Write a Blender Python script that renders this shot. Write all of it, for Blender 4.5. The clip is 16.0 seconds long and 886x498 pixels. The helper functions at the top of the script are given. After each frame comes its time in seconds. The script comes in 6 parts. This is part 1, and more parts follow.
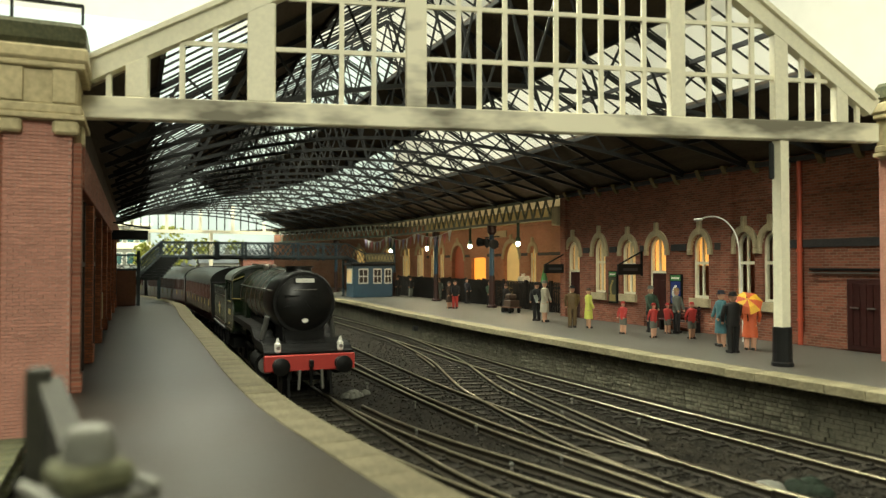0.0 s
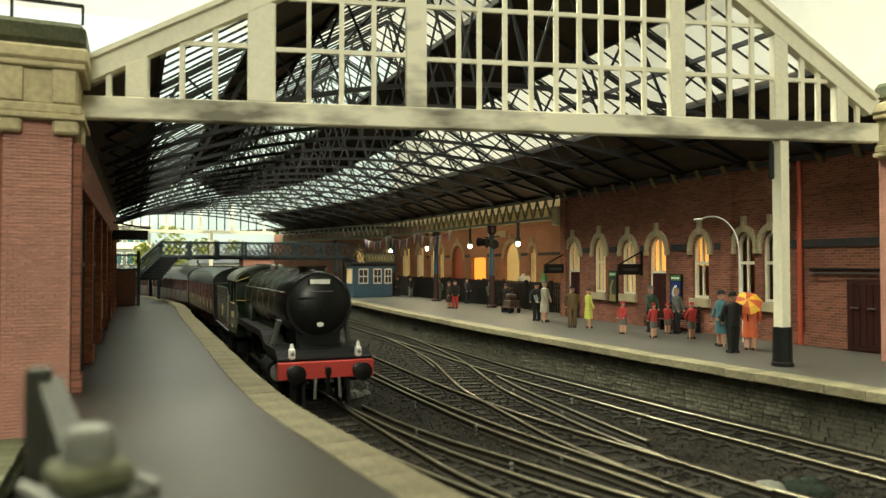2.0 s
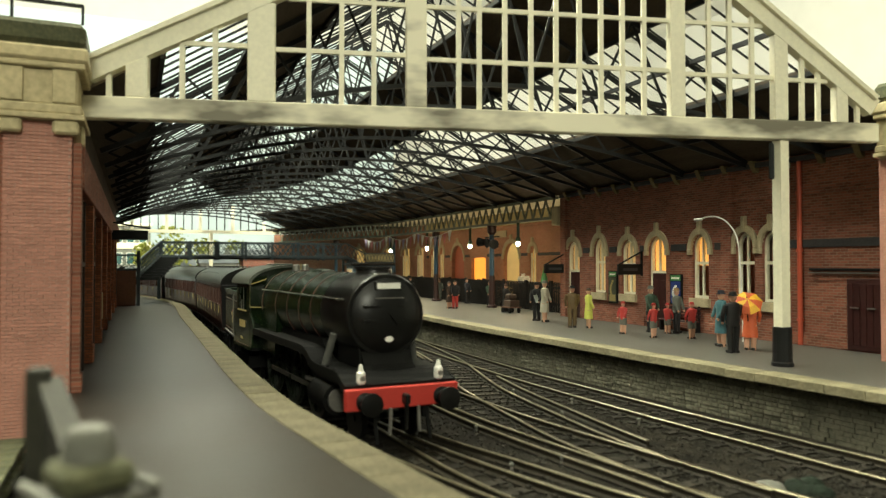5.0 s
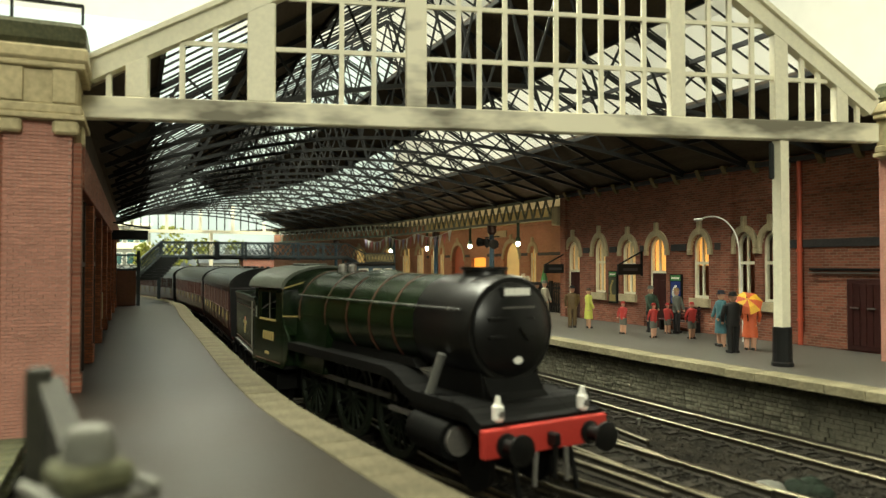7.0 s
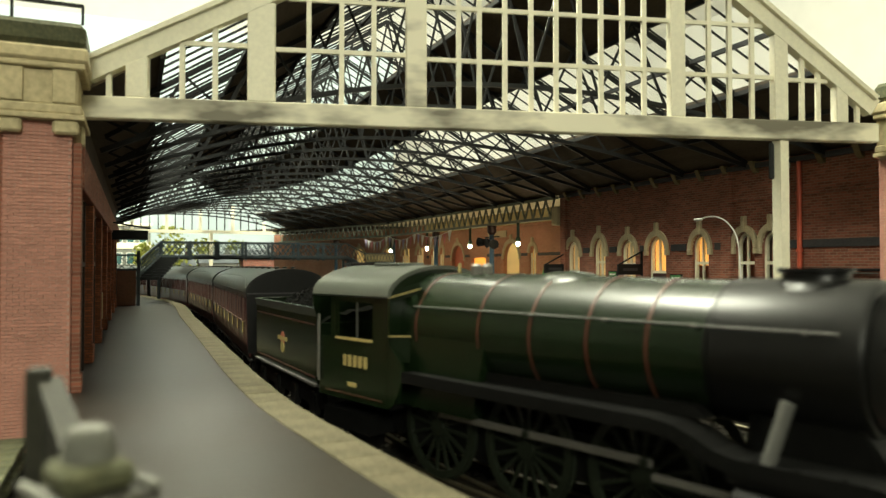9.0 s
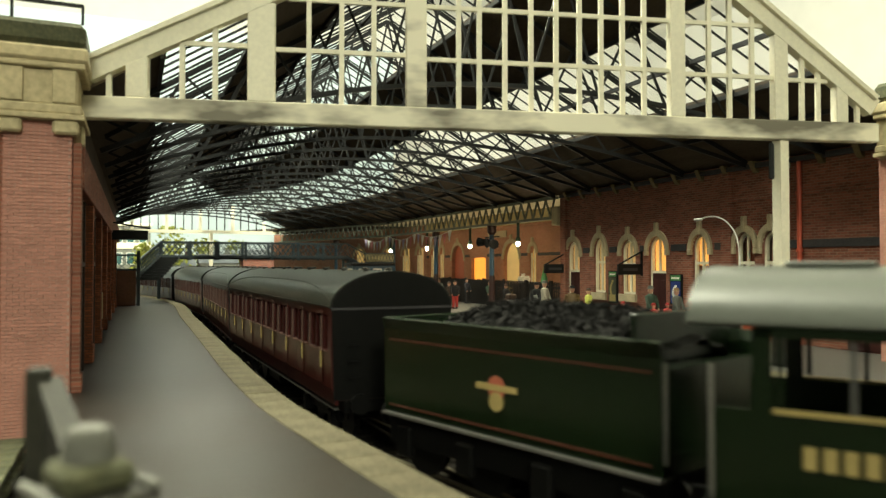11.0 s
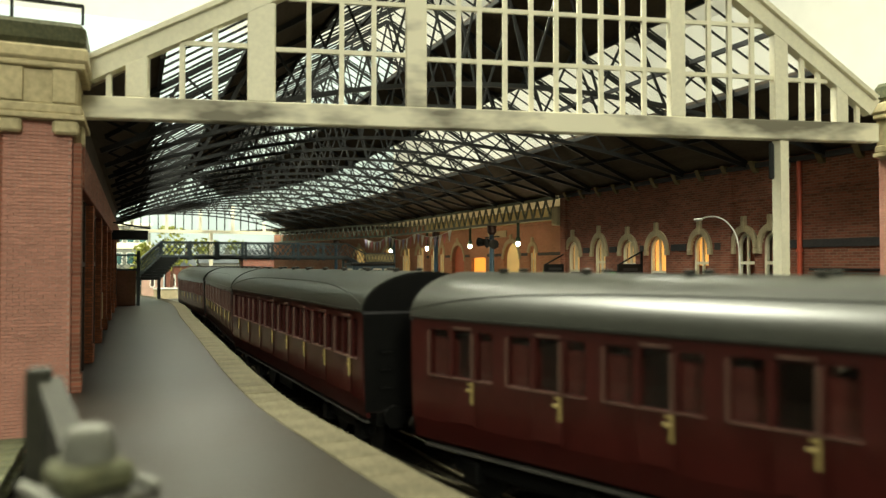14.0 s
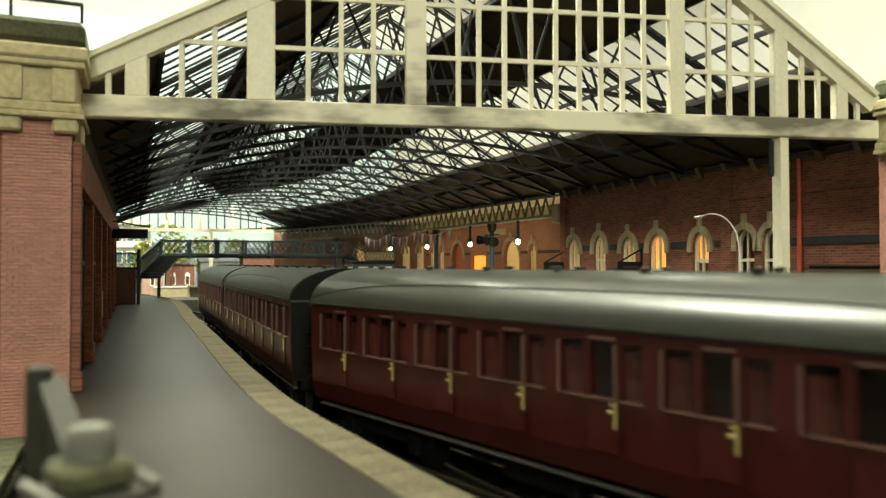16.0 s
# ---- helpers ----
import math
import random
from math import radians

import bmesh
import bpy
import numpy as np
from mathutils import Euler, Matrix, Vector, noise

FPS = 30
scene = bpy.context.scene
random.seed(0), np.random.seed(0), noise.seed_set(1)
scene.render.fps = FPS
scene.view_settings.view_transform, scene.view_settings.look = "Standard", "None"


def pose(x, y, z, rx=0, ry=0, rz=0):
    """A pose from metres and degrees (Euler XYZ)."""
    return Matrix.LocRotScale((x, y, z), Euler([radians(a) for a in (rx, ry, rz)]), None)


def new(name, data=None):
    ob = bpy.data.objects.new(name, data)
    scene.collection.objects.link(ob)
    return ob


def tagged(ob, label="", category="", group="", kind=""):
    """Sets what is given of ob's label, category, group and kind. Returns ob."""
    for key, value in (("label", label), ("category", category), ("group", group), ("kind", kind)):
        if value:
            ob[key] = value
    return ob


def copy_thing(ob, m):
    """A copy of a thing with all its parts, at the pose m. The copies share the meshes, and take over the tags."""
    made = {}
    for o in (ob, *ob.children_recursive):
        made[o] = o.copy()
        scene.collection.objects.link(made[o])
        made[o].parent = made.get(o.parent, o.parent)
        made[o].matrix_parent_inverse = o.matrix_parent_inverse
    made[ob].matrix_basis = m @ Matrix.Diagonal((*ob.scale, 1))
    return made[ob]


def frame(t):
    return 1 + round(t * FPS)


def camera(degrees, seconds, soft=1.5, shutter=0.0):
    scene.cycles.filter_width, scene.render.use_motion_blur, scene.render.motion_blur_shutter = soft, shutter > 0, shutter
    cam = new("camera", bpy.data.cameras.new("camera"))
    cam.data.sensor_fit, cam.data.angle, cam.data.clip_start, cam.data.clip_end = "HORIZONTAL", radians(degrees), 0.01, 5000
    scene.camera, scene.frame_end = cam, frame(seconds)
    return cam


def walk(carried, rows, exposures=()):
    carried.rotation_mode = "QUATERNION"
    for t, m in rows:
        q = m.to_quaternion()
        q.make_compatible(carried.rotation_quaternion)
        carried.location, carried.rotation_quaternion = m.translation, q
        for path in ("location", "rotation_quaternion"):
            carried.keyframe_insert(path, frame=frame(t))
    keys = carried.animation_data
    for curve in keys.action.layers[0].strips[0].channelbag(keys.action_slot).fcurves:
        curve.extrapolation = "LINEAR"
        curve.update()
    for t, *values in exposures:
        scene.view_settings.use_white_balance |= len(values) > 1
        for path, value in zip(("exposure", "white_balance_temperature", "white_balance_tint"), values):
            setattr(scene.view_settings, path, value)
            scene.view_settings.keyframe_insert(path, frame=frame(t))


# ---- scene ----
# A model railway at 1:76.2. Lengths below are in full-size metres of the prototype; S brings them to the model's size.
S = 1 / 76.2
EYE_H = 3.95          # eye above the rail heads
PLAT = 1.18           # platforms above the rail heads
cam = camera(62.6, 16.0, soft=1.3, shutter=0.5)
cam.data.dof.use_dof, cam.data.dof.focus_distance, cam.data.dof.aperture_fstop = True, 0.42, 27.0
STILL = pose(0, 0, EYE_H * S, 91.24, 0, -22.95)
walk(cam, [(0.0, STILL), (15.2, STILL), (15.5, STILL), (15.7, STILL), (16.0, pose(0, 0, EYE_H * S, 91.08, 0.12, -22.95))],
     exposures=[(0.0, 0.22, 6500, 10), (16.0, 0.22, 6500, 10)])

# ---- light ----
world = bpy.data.worlds.new("room_light")
scene.world = world
world.use_nodes = True
world.node_tree.nodes["Background"].inputs[0].default_value = (1.0, 0.96, 0.86, 1)
world.node_tree.nodes["Background"].inputs[1].default_value = 0.15


# ---- mesh helpers ----
def put(ob, x, y, z, rz=0, rx=0, ry=0):
    ob.matrix_basis = pose(x * S, y * S, z * S, rx, ry, rz)
    return ob


def mesh_of(bm, name, mats, smooth=False):
    bm.transform(Matrix.Scale(S, 4))
    me = bpy.data.meshes.new(name)
    bm.to_mesh(me)
    bm.free()
    for m in (mats if isinstance(mats, (list, tuple)) else [mats]):
        me.materials.append(m)
    if smooth:
        me.polygons.foreach_set("use_smooth", [True] * len(me.polygons))
        me.set_sharp_from_angle(angle=radians(38))
    return me


def part(name, bm, mats, parent=None, label="", smooth=False):
    ob = new(name, mesh_of(bm, name, mats, smooth))
    if parent is not None:
        ob.parent = parent
    if label:
        ob["label"] = label
    return ob


def same(name, me, parent, x=0, y=0, z=0, rz=0, rx=0, ry=0):
    """A piece on shared mesh data."""
    ob = new(name, me)
    ob.parent = parent
    ob.matrix_basis = pose(x * S, y * S, z * S, rx, ry, rz)
    return ob


def thing(name, label, category, group="", kind="", at=None):
    ob = new(name)
    ob.empty_display_size = 0.01
    if at:
        put(ob, *at)
    return tagged(ob, label, category, group, kind)


def B():
    return bmesh.new()


def box(bm, x0, y0, z0, x1, y1, z1, bevel=0.0, mat=0, m=None):
    vs = [bm.verts.new(p) for p in ((x0, y0, z0), (x1, y0, z0), (x1, y1, z0), (x0, y1, z0),
                                    (x0, y0, z1), (x1, y0, z1), (x1, y1, z1), (x0, y1, z1))]
    fs = [bm.faces.new([vs[i] for i in f]) for f in
          ((3, 2, 1, 0), (4, 5, 6, 7), (0, 1, 5, 4), (1, 2, 6, 5), (2, 3, 7, 6), (3, 0, 4, 7))]
    for f in fs:
        f.material_index = mat
    if bevel:
        es = list({e for f in fs for e in f.edges})
        r = bmesh.ops.bevel(bm, geom=es, offset=bevel, segments=1, affect="EDGES", material=-1)
        vs = list({v for f in r["faces"] for v in f.verts} | {v for v in vs if v.is_valid})
    if m is not None:
        for v in vs:
            v.co = m @ v.co
    return bm


def bar(bm, a, b, w, h=None, mat=0, up=(0, 0, 1)):
    """A square bar from a to b, w across and h along up."""
    a, b, h = Vector(a), Vector(b), h or w
    d = (b - a).normalized()
    up = Vector(up)
    if abs(d.dot(up)) > 0.98:
        up = Vector((0, 1, 0))
    s = d.cross(up).normalized() * (w / 2)
    t = s.cross(d).normalized() * (h / 2)
    vs = [bm.verts.new(p + k * s + l * t) for p in (a, b) for k, l in ((-1, -1), (1, -1), (1, 1), (-1, 1))]
    for f in ((0, 1, 2, 3), (7, 6, 5, 4), (4, 5, 1, 0), (5, 6, 2, 1), (6, 7, 3, 2), (7, 4, 0, 3)):
        bm.faces.new([vs[i] for i in f]).material_index = mat
    return bm


def tube(bm, a, b, r0, r1=None, n=12, mat=0, caps=True):
    a, b = Vector(a), Vector(b)
    r1 = r0 if r1 is None else r1
    q = (b - a).to_track_quat("Z", "Y")
    rings = []
    for p, r in ((a, r0), (b, r1)):
        rings.append([bm.verts.new(p + q @ Vector((r * math.cos(2 * math.pi * i / n), r * math.sin(2 * math.pi * i / n), 0))) for i in range(n)])
    for i in range(n):
        bm.faces.new((rings[0][i], rings[0][(i + 1) % n], rings[1][(i + 1) % n], rings[1][i])).material_index = mat
    if caps:
        bm.faces.new(rings[0][::-1]).material_index = mat
        bm.faces.new(rings[1]).material_index = mat
    return bm


def lathe(bm, rows, n=16, mat=0, centre=(0, 0, 0), axis="z", scale=(1, 1)):
    """Rings of (radius, height) about an axis."""
    rings = []
    cx, cy, cz = centre
    for r, h in rows:
        ring = []
        for i in range(n):
            a = 2 * math.pi * i / n
            p, q = r * math.cos(a) * scale[0], r * math.sin(a) * scale[1]
            ring.append(bm.verts.new({"z": (cx + p, cy + q, cz + h), "y": (cx + p, cy + h, cz + q), "x": (cx + h, cy + p, cz + q)}[axis]))
        rings.append(ring)
    for a, b in zip(rings, rings[1:]):
        for i in range(n):
            bm.faces.new((a[i], a[(i + 1) % n], b[(i + 1) % n], b[i])).material_index = mat
    bm.faces.new(rings[0][::-1]).material_index = mat
    bm.faces.new(rings[-1]).material_index = mat
    bmesh.ops.recalc_face_normals(bm, faces=bm.faces[:])
    return bm


def sweep(bm, pts, profile, mat=0, closed=True):
    """A profile of (sideways, up) carried along plan points (x, y, z)."""
    rings = []
    for i, p in enumerate(pts):
        a, b = Vector(pts[max(i - 1, 0)]), Vector(pts[min(i + 1, len(pts) - 1)])
        d = (b - a)
        d.z = 0
        d.normalize()
        s = Vector((d.y, -d.x, 0))
        rings.append([bm.verts.new(Vector(p) + s * w + Vector((0, 0, h))) for w, h in profile])
    n = len(profile)
    for a, b in zip(rings, rings[1:]):
        for j in range(n if closed else n - 1):
            bm.faces.new((a[j], b[j], b[(j + 1) % n], a[(j + 1) % n])).material_index = mat
    if closed:
        bm.faces.new(rings[0]).material_index = mat
        bm.faces.new(rings[-1][::-1]).material_index = mat
    return bm


def prism(bm, outline, y0, y1, mat=0, m=None):
    """An (x, z) outline drawn out from y0 to y1."""
    a = [bm.verts.new((x, y0, z)) for x, z in outline]
    b = [bm.verts.new((x, y1, z)) for x, z in outline]
    n = len(outline)
    fs = [bm.faces.new(a), bm.faces.new(b[::-1])]
    for i in range(n):
        fs.append(bm.faces.new((a[i], b[i], b[(i + 1) % n], a[(i + 1) % n])))
    for f in fs:
        f.material_index = mat
    bmesh.ops.recalc_face_normals(bm, faces=fs)
    if m is not None:
        for v in a + b:
            v.co = m @ v.co
    return bm


def strand(bm, pts, r, n=6, mat=0):
    """A thin round strand along points, in one piece."""
    pts = [Vector(p) for p in pts]
    rings = []
    for i, p in enumerate(pts):
        d = (pts[min(i + 1, len(pts) - 1)] - pts[max(i - 1, 0)]).normalized()
        q = d.to_track_quat("Z", "Y")
        rings.append([bm.verts.new(p + q @ Vector((r * math.cos(2 * math.pi * k / n), r * math.sin(2 * math.pi * k / n), 0))) for k in range(n)])
    for a, b in zip(rings, rings[1:]):
        for k in range(n):
            bm.faces.new((a[k], a[(k + 1) % n], b[(k + 1) % n], b[k])).material_index = mat
    bm.faces.new(rings[0][::-1])
    bm.faces.new(rings[-1])
    return bm


def spline(pts, step=0.5):
    """Points along a smooth plan curve through pts."""
    out = []
    P = [Vector(p) for p in pts]
    for i in range(len(P) - 1):
        p0, p1, p2, p3 = P[max(i - 1, 0)], P[i], P[i + 1], P[min(i + 2, len(P) - 1)]
        n = max(2, int((p2 - p1).length / step))
        for k in range(n):
            t = k / n
            out.append(0.5 * (2 * p1 + (p2 - p0) * t + (2 * p0 - 5 * p1 + 4 * p2 - p3) * t * t + (3 * p1 - p0 - 3 * p2 + p3) * t ** 3))
    out.append(P[-1])
    return out


class Way:
    """A plan curve measured along its length."""

    def __init__(self, pts, step=0.25):
        self.p = [Vector((q[0], q[1])) for q in spline([(x, y, 0) for x, y in pts], step)]
        self.s = [0.0]
        for a, b in zip(self.p, self.p[1:]):
            self.s.append(self.s[-1] + (b - a).length)

    def at(self, s):
        s = min(max(s, 0.0), self.s[-1] - 1e-6)
        lo, hi = 0, len(self.s) - 1
        while hi - lo > 1:
            k = (lo + hi) // 2
            if self.s[k] <= s:
                lo = k
            else:
                hi = k
        t = (s - self.s[lo]) / (self.s[hi] - self.s[lo])
        return self.p[lo].lerp(self.p[hi], t)

    def turn(self, s):
        d = self.at(s + 0.3) - self.at(s - 0.3)
        return math.atan2(d.y, d.x)

    def side(self, s, off):
        a = self.turn(s)
        p = self.at(s)
        return Vector((p.x + math.sin(a) * off, p.y - math.cos(a) * off))
# ---- materials ----
def material(name, colour, rough=0.6, metal=0.0, vary=0.25, grain=1.5, fine=18.0, bump=0.15, second=None, emit=None, per_piece=0.0, spec=0.5, stretch=(1, 1, 1), cut=(0.7, 1.3)):
    """Painted or natural surface: colour mottled at two scales (metres of the prototype), with relief."""
    m = bpy.data.materials.new(name)
    m.use_nodes = True
    nt = m.node_tree
    N, L = nt.nodes, nt.links
    b = N["Principled BSDF"]
    b.inputs["Roughness"].default_value, b.inputs["Metallic"].default_value = rough, metal
    b.inputs["Specular IOR Level"].default_value = spec
    tc, mp = N.new("ShaderNodeTexCoord"), N.new("ShaderNodeMapping")
    mp.inputs["Scale"].default_value = [k / S for k in stretch]
    L.new(tc.outputs["Object"], mp.inputs["Vector"])
    big, small = N.new("ShaderNodeTexNoise"), N.new("ShaderNodeTexNoise")
    big.inputs["Scale"].default_value, small.inputs["Scale"].default_value = grain, fine
    big.inputs["Detail"].default_value, small.inputs["Detail"].default_value = 5, 3
    for t in (big, small):
        L.new(mp.outputs["Vector"], t.inputs["Vector"])
    add = N.new("ShaderNodeMath")
    add.operation = "ADD"
    L.new(big.outputs["Fac"], add.inputs[0])
    L.new(small.outputs["Fac"], add.inputs[1])
    ramp = N.new("ShaderNodeMapRange")
    ramp.inputs[1].default_value, ramp.inputs[2].default_value = cut
    L.new(add.outputs[0], ramp.inputs[0])
    mix = N.new("ShaderNodeMix")
    mix.data_type = "RGBA"
    c = Vector(colour)
    lo = second if second else [k * (1 - vary) for k in c]
    hi = [min(1, k * (1 + vary * 0.6)) for k in c]
    mix.inputs[6].default_value, mix.inputs[7].default_value = (*lo, 1), (*hi, 1)
    L.new(ramp.outputs[0], mix.inputs[0])
    out = mix.outputs[2]
    if per_piece:
        info, hsv, rng = N.new("ShaderNodeObjectInfo"), N.new("ShaderNodeHueSaturation"), N.new("ShaderNodeMapRange")
        rng.inputs[3].default_value, rng.inputs[4].default_value = 1 - per_piece, 1 + per_piece
        L.new(info.outputs["Random"], rng.inputs[0])
        L.new(rng.outputs[0], hsv.inputs["Value"])
        L.new(out, hsv.inputs["Color"])
        out = hsv.outputs[0]
    L.new(out, b.inputs["Base Color"])
    if bump:
        bp = N.new("ShaderNodeBump")
        bp.inputs["Strength"].default_value, bp.inputs["Distance"].default_value = bump, 0.03 * S
        L.new(add.outputs[0], bp.inputs["Height"])
        L.new(bp.outputs[0], b.inputs["Normal"])
    if emit:
        b.inputs["Emission Color"].default_value = (*emit[:3], 1)
        b.inputs["Emission Strength"].default_value = emit[3]
    return m


def brickwork(name, colour, mortar, bw=0.225, bh=0.075, rough=0.8, plane="yz", joint=0.012, vary=0.3, grime=None):
    """Brick courses with recessed joints, at their size, on an upright face along plane's first axis."""
    m = bpy.data.materials.new(name)
    m.use_nodes = True
    nt = m.node_tree
    N, L = nt.nodes, nt.links
    b = N["Principled BSDF"]
    b.inputs["Roughness"].default_value = rough
    b.inputs["Specular IOR Level"].default_value = 0.3
    tc, sp, cb = N.new("ShaderNodeTexCoord"), N.new("ShaderNodeSeparateXYZ"), N.new("ShaderNodeCombineXYZ")
    L.new(tc.outputs["Object"], sp.inputs[0])
    if plane == "both":
        ad = N.new("ShaderNodeMath")
        ad.operation = "ADD"
        L.new(sp.outputs[0], ad.inputs[0])
        L.new(sp.outputs[1], ad.inputs[1])
        L.new(ad.outputs[0], cb.inputs[0])
    else:
        L.new(sp.outputs["XYZ".index(plane[0].upper())], cb.inputs[0])
    L.new(sp.outputs[2], cb.inputs[1])
    mp = N.new("ShaderNodeMapping")
    mp.inputs["Scale"].default_value = (1 / S,) * 3
    L.new(cb.outputs[0], mp.inputs["Vector"])
    br = N.new("ShaderNodeTexBrick")
    br.inputs["Scale"].default_value = 1.0
    br.inputs["Brick Width"].default_value, br.inputs["Row Height"].default_value = bw, bh
    br.inputs["Mortar Size"].default_value = joint
    br.inputs["Mortar Smooth"].default_value = 0.3
    br.inputs["Color1"].default_value = (*[k * (1 - vary) for k in colour], 1)
    br.inputs["Color2"].default_value = (*[min(1, k * (1 + vary)) for k in colour], 1)
    br.inputs["Mortar"].default_value = (*mortar, 1)
    L.new(mp.outputs[0], br.inputs["Vector"])
    noise_t = N.new("ShaderNodeTexNoise")
    noise_t.inputs["Scale"].default_value, noise_t.inputs["Detail"].default_value = 0.5 / S, 6
    L.new(tc.outputs["Object"], noise_t.inputs["Vector"])
    rng = N.new("ShaderNodeMapRange")
    rng.inputs[1].default_value, rng.inputs[2].default_value = 0.42, 0.72
    L.new(noise_t.outputs["Fac"], rng.inputs[0])
    mix = N.new("ShaderNodeMix")
    mix.data_type = "RGBA"
    mix.blend_type = "MIX"
    mul = N.new("ShaderNodeMath")
    mul.operation = "MULTIPLY"
    mul.inputs[1].default_value = 0.45
    L.new(rng.outputs[0], mul.inputs[0])
    L.new(mul.outputs[0], mix.inputs[0])
    L.new(br.outputs["Color"], mix.inputs[6])
    g = grime or [k * 0.45 for k in colour]
    mix.inputs[7].default_value = (*g, 1)
    L.new(mix.outputs[2], b.inputs["Base Color"])
    bp = N.new("ShaderNodeBump")
    bp.invert = True
    bp.inputs["Strength"].default_value, bp.inputs["Distance"].default_value = 0.6, 0.02 * S
    L.new(br.outputs["Fac"], bp.inputs["Height"])
    L.new(bp.outputs[0], b.inputs["Normal"])
    return m


def glass_pane(name, tint=(1, 1, 1), gloss=0.05, rough=0.05):
    m = bpy.data.materials.new(name)
    m.use_nodes = True
    nt = m.node_tree
    N, L = nt.nodes, nt.links
    N.remove(N["Principled BSDF"])
    tr, gl, mx = N.new("ShaderNodeBsdfTransparent"), N.new("ShaderNodeBsdfGlossy"), N.new("ShaderNodeMixShader")
    tr.inputs[0].default_value = (*tint, 1)
    gl.inputs["Roughness"].default_value = rough
    mx.inputs[0].default_value = gloss
    L.new(tr.outputs[0], mx.inputs[1])
    L.new(gl.outputs[0], mx.inputs[2])
    L.new(mx.outputs[0], N["Material Output"].inputs[0])
    return m


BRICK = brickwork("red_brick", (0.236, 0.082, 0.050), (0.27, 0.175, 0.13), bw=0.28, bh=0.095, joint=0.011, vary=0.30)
# Paler brick; the orange of the lamplight is mixed into its colour.
BRICK_LIGHT = brickwork("lamplit_brick", (0.37, 0.16, 0.095), (0.4, 0.25, 0.16), vary=0.2)
STONEWALL = brickwork("platform_face_stone", (0.15, 0.135, 0.105), (0.05, 0.045, 0.04), bw=0.62, bh=0.16, joint=0.02, plane="both", vary=0.3)
STONE = material("sandstone", (0.52, 0.44, 0.26), 0.85, vary=0.28, grain=1.0, fine=7, bump=0.3)
STONE_TRIM = material("window_stone", (0.42, 0.35, 0.22), 0.85, vary=0.25, grain=2, fine=20, bump=0.2)
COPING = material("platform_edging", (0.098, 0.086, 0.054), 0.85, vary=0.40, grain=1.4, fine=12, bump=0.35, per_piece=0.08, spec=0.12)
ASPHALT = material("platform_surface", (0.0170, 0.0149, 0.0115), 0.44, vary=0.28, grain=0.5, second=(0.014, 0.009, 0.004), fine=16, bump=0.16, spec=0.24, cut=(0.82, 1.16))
# Lighter copies for the right platform; its stronger light is put into the colour.
LIT_GREY_SURFACE = material("lit_grey_platform_surface", (0.105, 0.104, 0.094), 0.5, vary=0.10, grain=0.2, fine=30, bump=0.10, second=(0.075, 0.070, 0.058), spec=0.35)
COPING_LIT = material("lit_platform_edging", (0.23, 0.205, 0.13), 0.85, vary=0.3, grain=1.4, fine=12, bump=0.35, per_piece=0.14, spec=0.12)
BALLAST = material("ballast", (0.0155, 0.0128, 0.0088), 0.95, vary=0.75, grain=1.6, fine=13, bump=1.0, spec=0.12)
SLEEPER = material("sleeper_wood", (0.024, 0.021, 0.016), 0.85, vary=0.4, grain=2, fine=10, bump=0.3, per_piece=0.2, spec=0.12)
RUST = material("rail_rust", (0.022, 0.018, 0.012), 0.7, vary=0.3, grain=1, fine=10, spec=0.12)
STEEL = material("rail_head_steel", (0.17, 0.152, 0.098), 0.34, 0.8, vary=0.3, grain=0.6, fine=8, bump=0.05)
CREAM = material("cream_paint", (0.79, 0.75, 0.57), 0.55, vary=0.10, grain=0.7, fine=9, bump=0.08)
SOOTY = material("sooty_cream_paint", (0.74, 0.70, 0.53), 0.6, vary=0.12, grain=0.34, fine=0.9, bump=0.05, second=(0.17, 0.155, 0.11), stretch=(0.6, 1, 1.6), cut=(0.82, 1.06))
IRON = material("dark_ironwork", (0.017, 0.018, 0.018), 0.55, vary=0.3, bump=0.1, spec=0.2)
ROOFWOOD = material("roof_boarding", (0.062, 0.047, 0.032), 0.85, vary=0.35, grain=0.6, fine=8, stretch=(4, 0.5, 1), spec=0.15)
UNLIT_WALL = material("unlit_wall", (0.13, 0.124, 0.108), 0.9, vary=0.06, grain=0.02, fine=0.2, bump=0.05)
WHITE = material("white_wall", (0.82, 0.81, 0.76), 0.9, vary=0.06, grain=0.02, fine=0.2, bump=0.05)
BLUE = material("blue_paint", (0.028, 0.075, 0.125), 0.5, vary=0.2, bump=0.05)
BLACK = material("black_paint", (0.007, 0.007, 0.007), 0.55, vary=0.2, bump=0.05, spec=0.25)
LOCO_BLACK = material("satin_black", (0.0050, 0.0050, 0.0046), 0.33, vary=0.3, grain=0.8, fine=6, bump=0, spec=0.30)
RUNNING_BLACK = material("running_gear_black", (0.0050, 0.0050, 0.0046), 0.55, vary=0.3, grain=0.8, fine=6, bump=0.05, spec=0.10)
LOCO_GREEN = material("dark_green_paint", (0.0052, 0.0118, 0.0038), 0.27, vary=0.22, grain=0.8, fine=6, bump=0.02, spec=0.38)
PIPE_RED = material("orange_red_paint", (0.45, 0.07, 0.03), 0.5, vary=0.12, bump=0.04)
RED = material("red_paint", (0.42, 0.035, 0.025), 0.45, vary=0.12, bump=0.04)
MAROON = material("maroon_paint", (0.046, 0.0082, 0.0066), 0.28, vary=0.2, grain=0.5, fine=5, bump=0)
ROOFGREY = material("coach_roof_grey", (0.026, 0.0275, 0.0225), 0.29, vary=0.2, grain=0.5, fine=5, bump=0, spec=0.36)
GOLD = material("gold_lining", (0.34, 0.26, 0.095), 0.5, vary=0.1, bump=0)
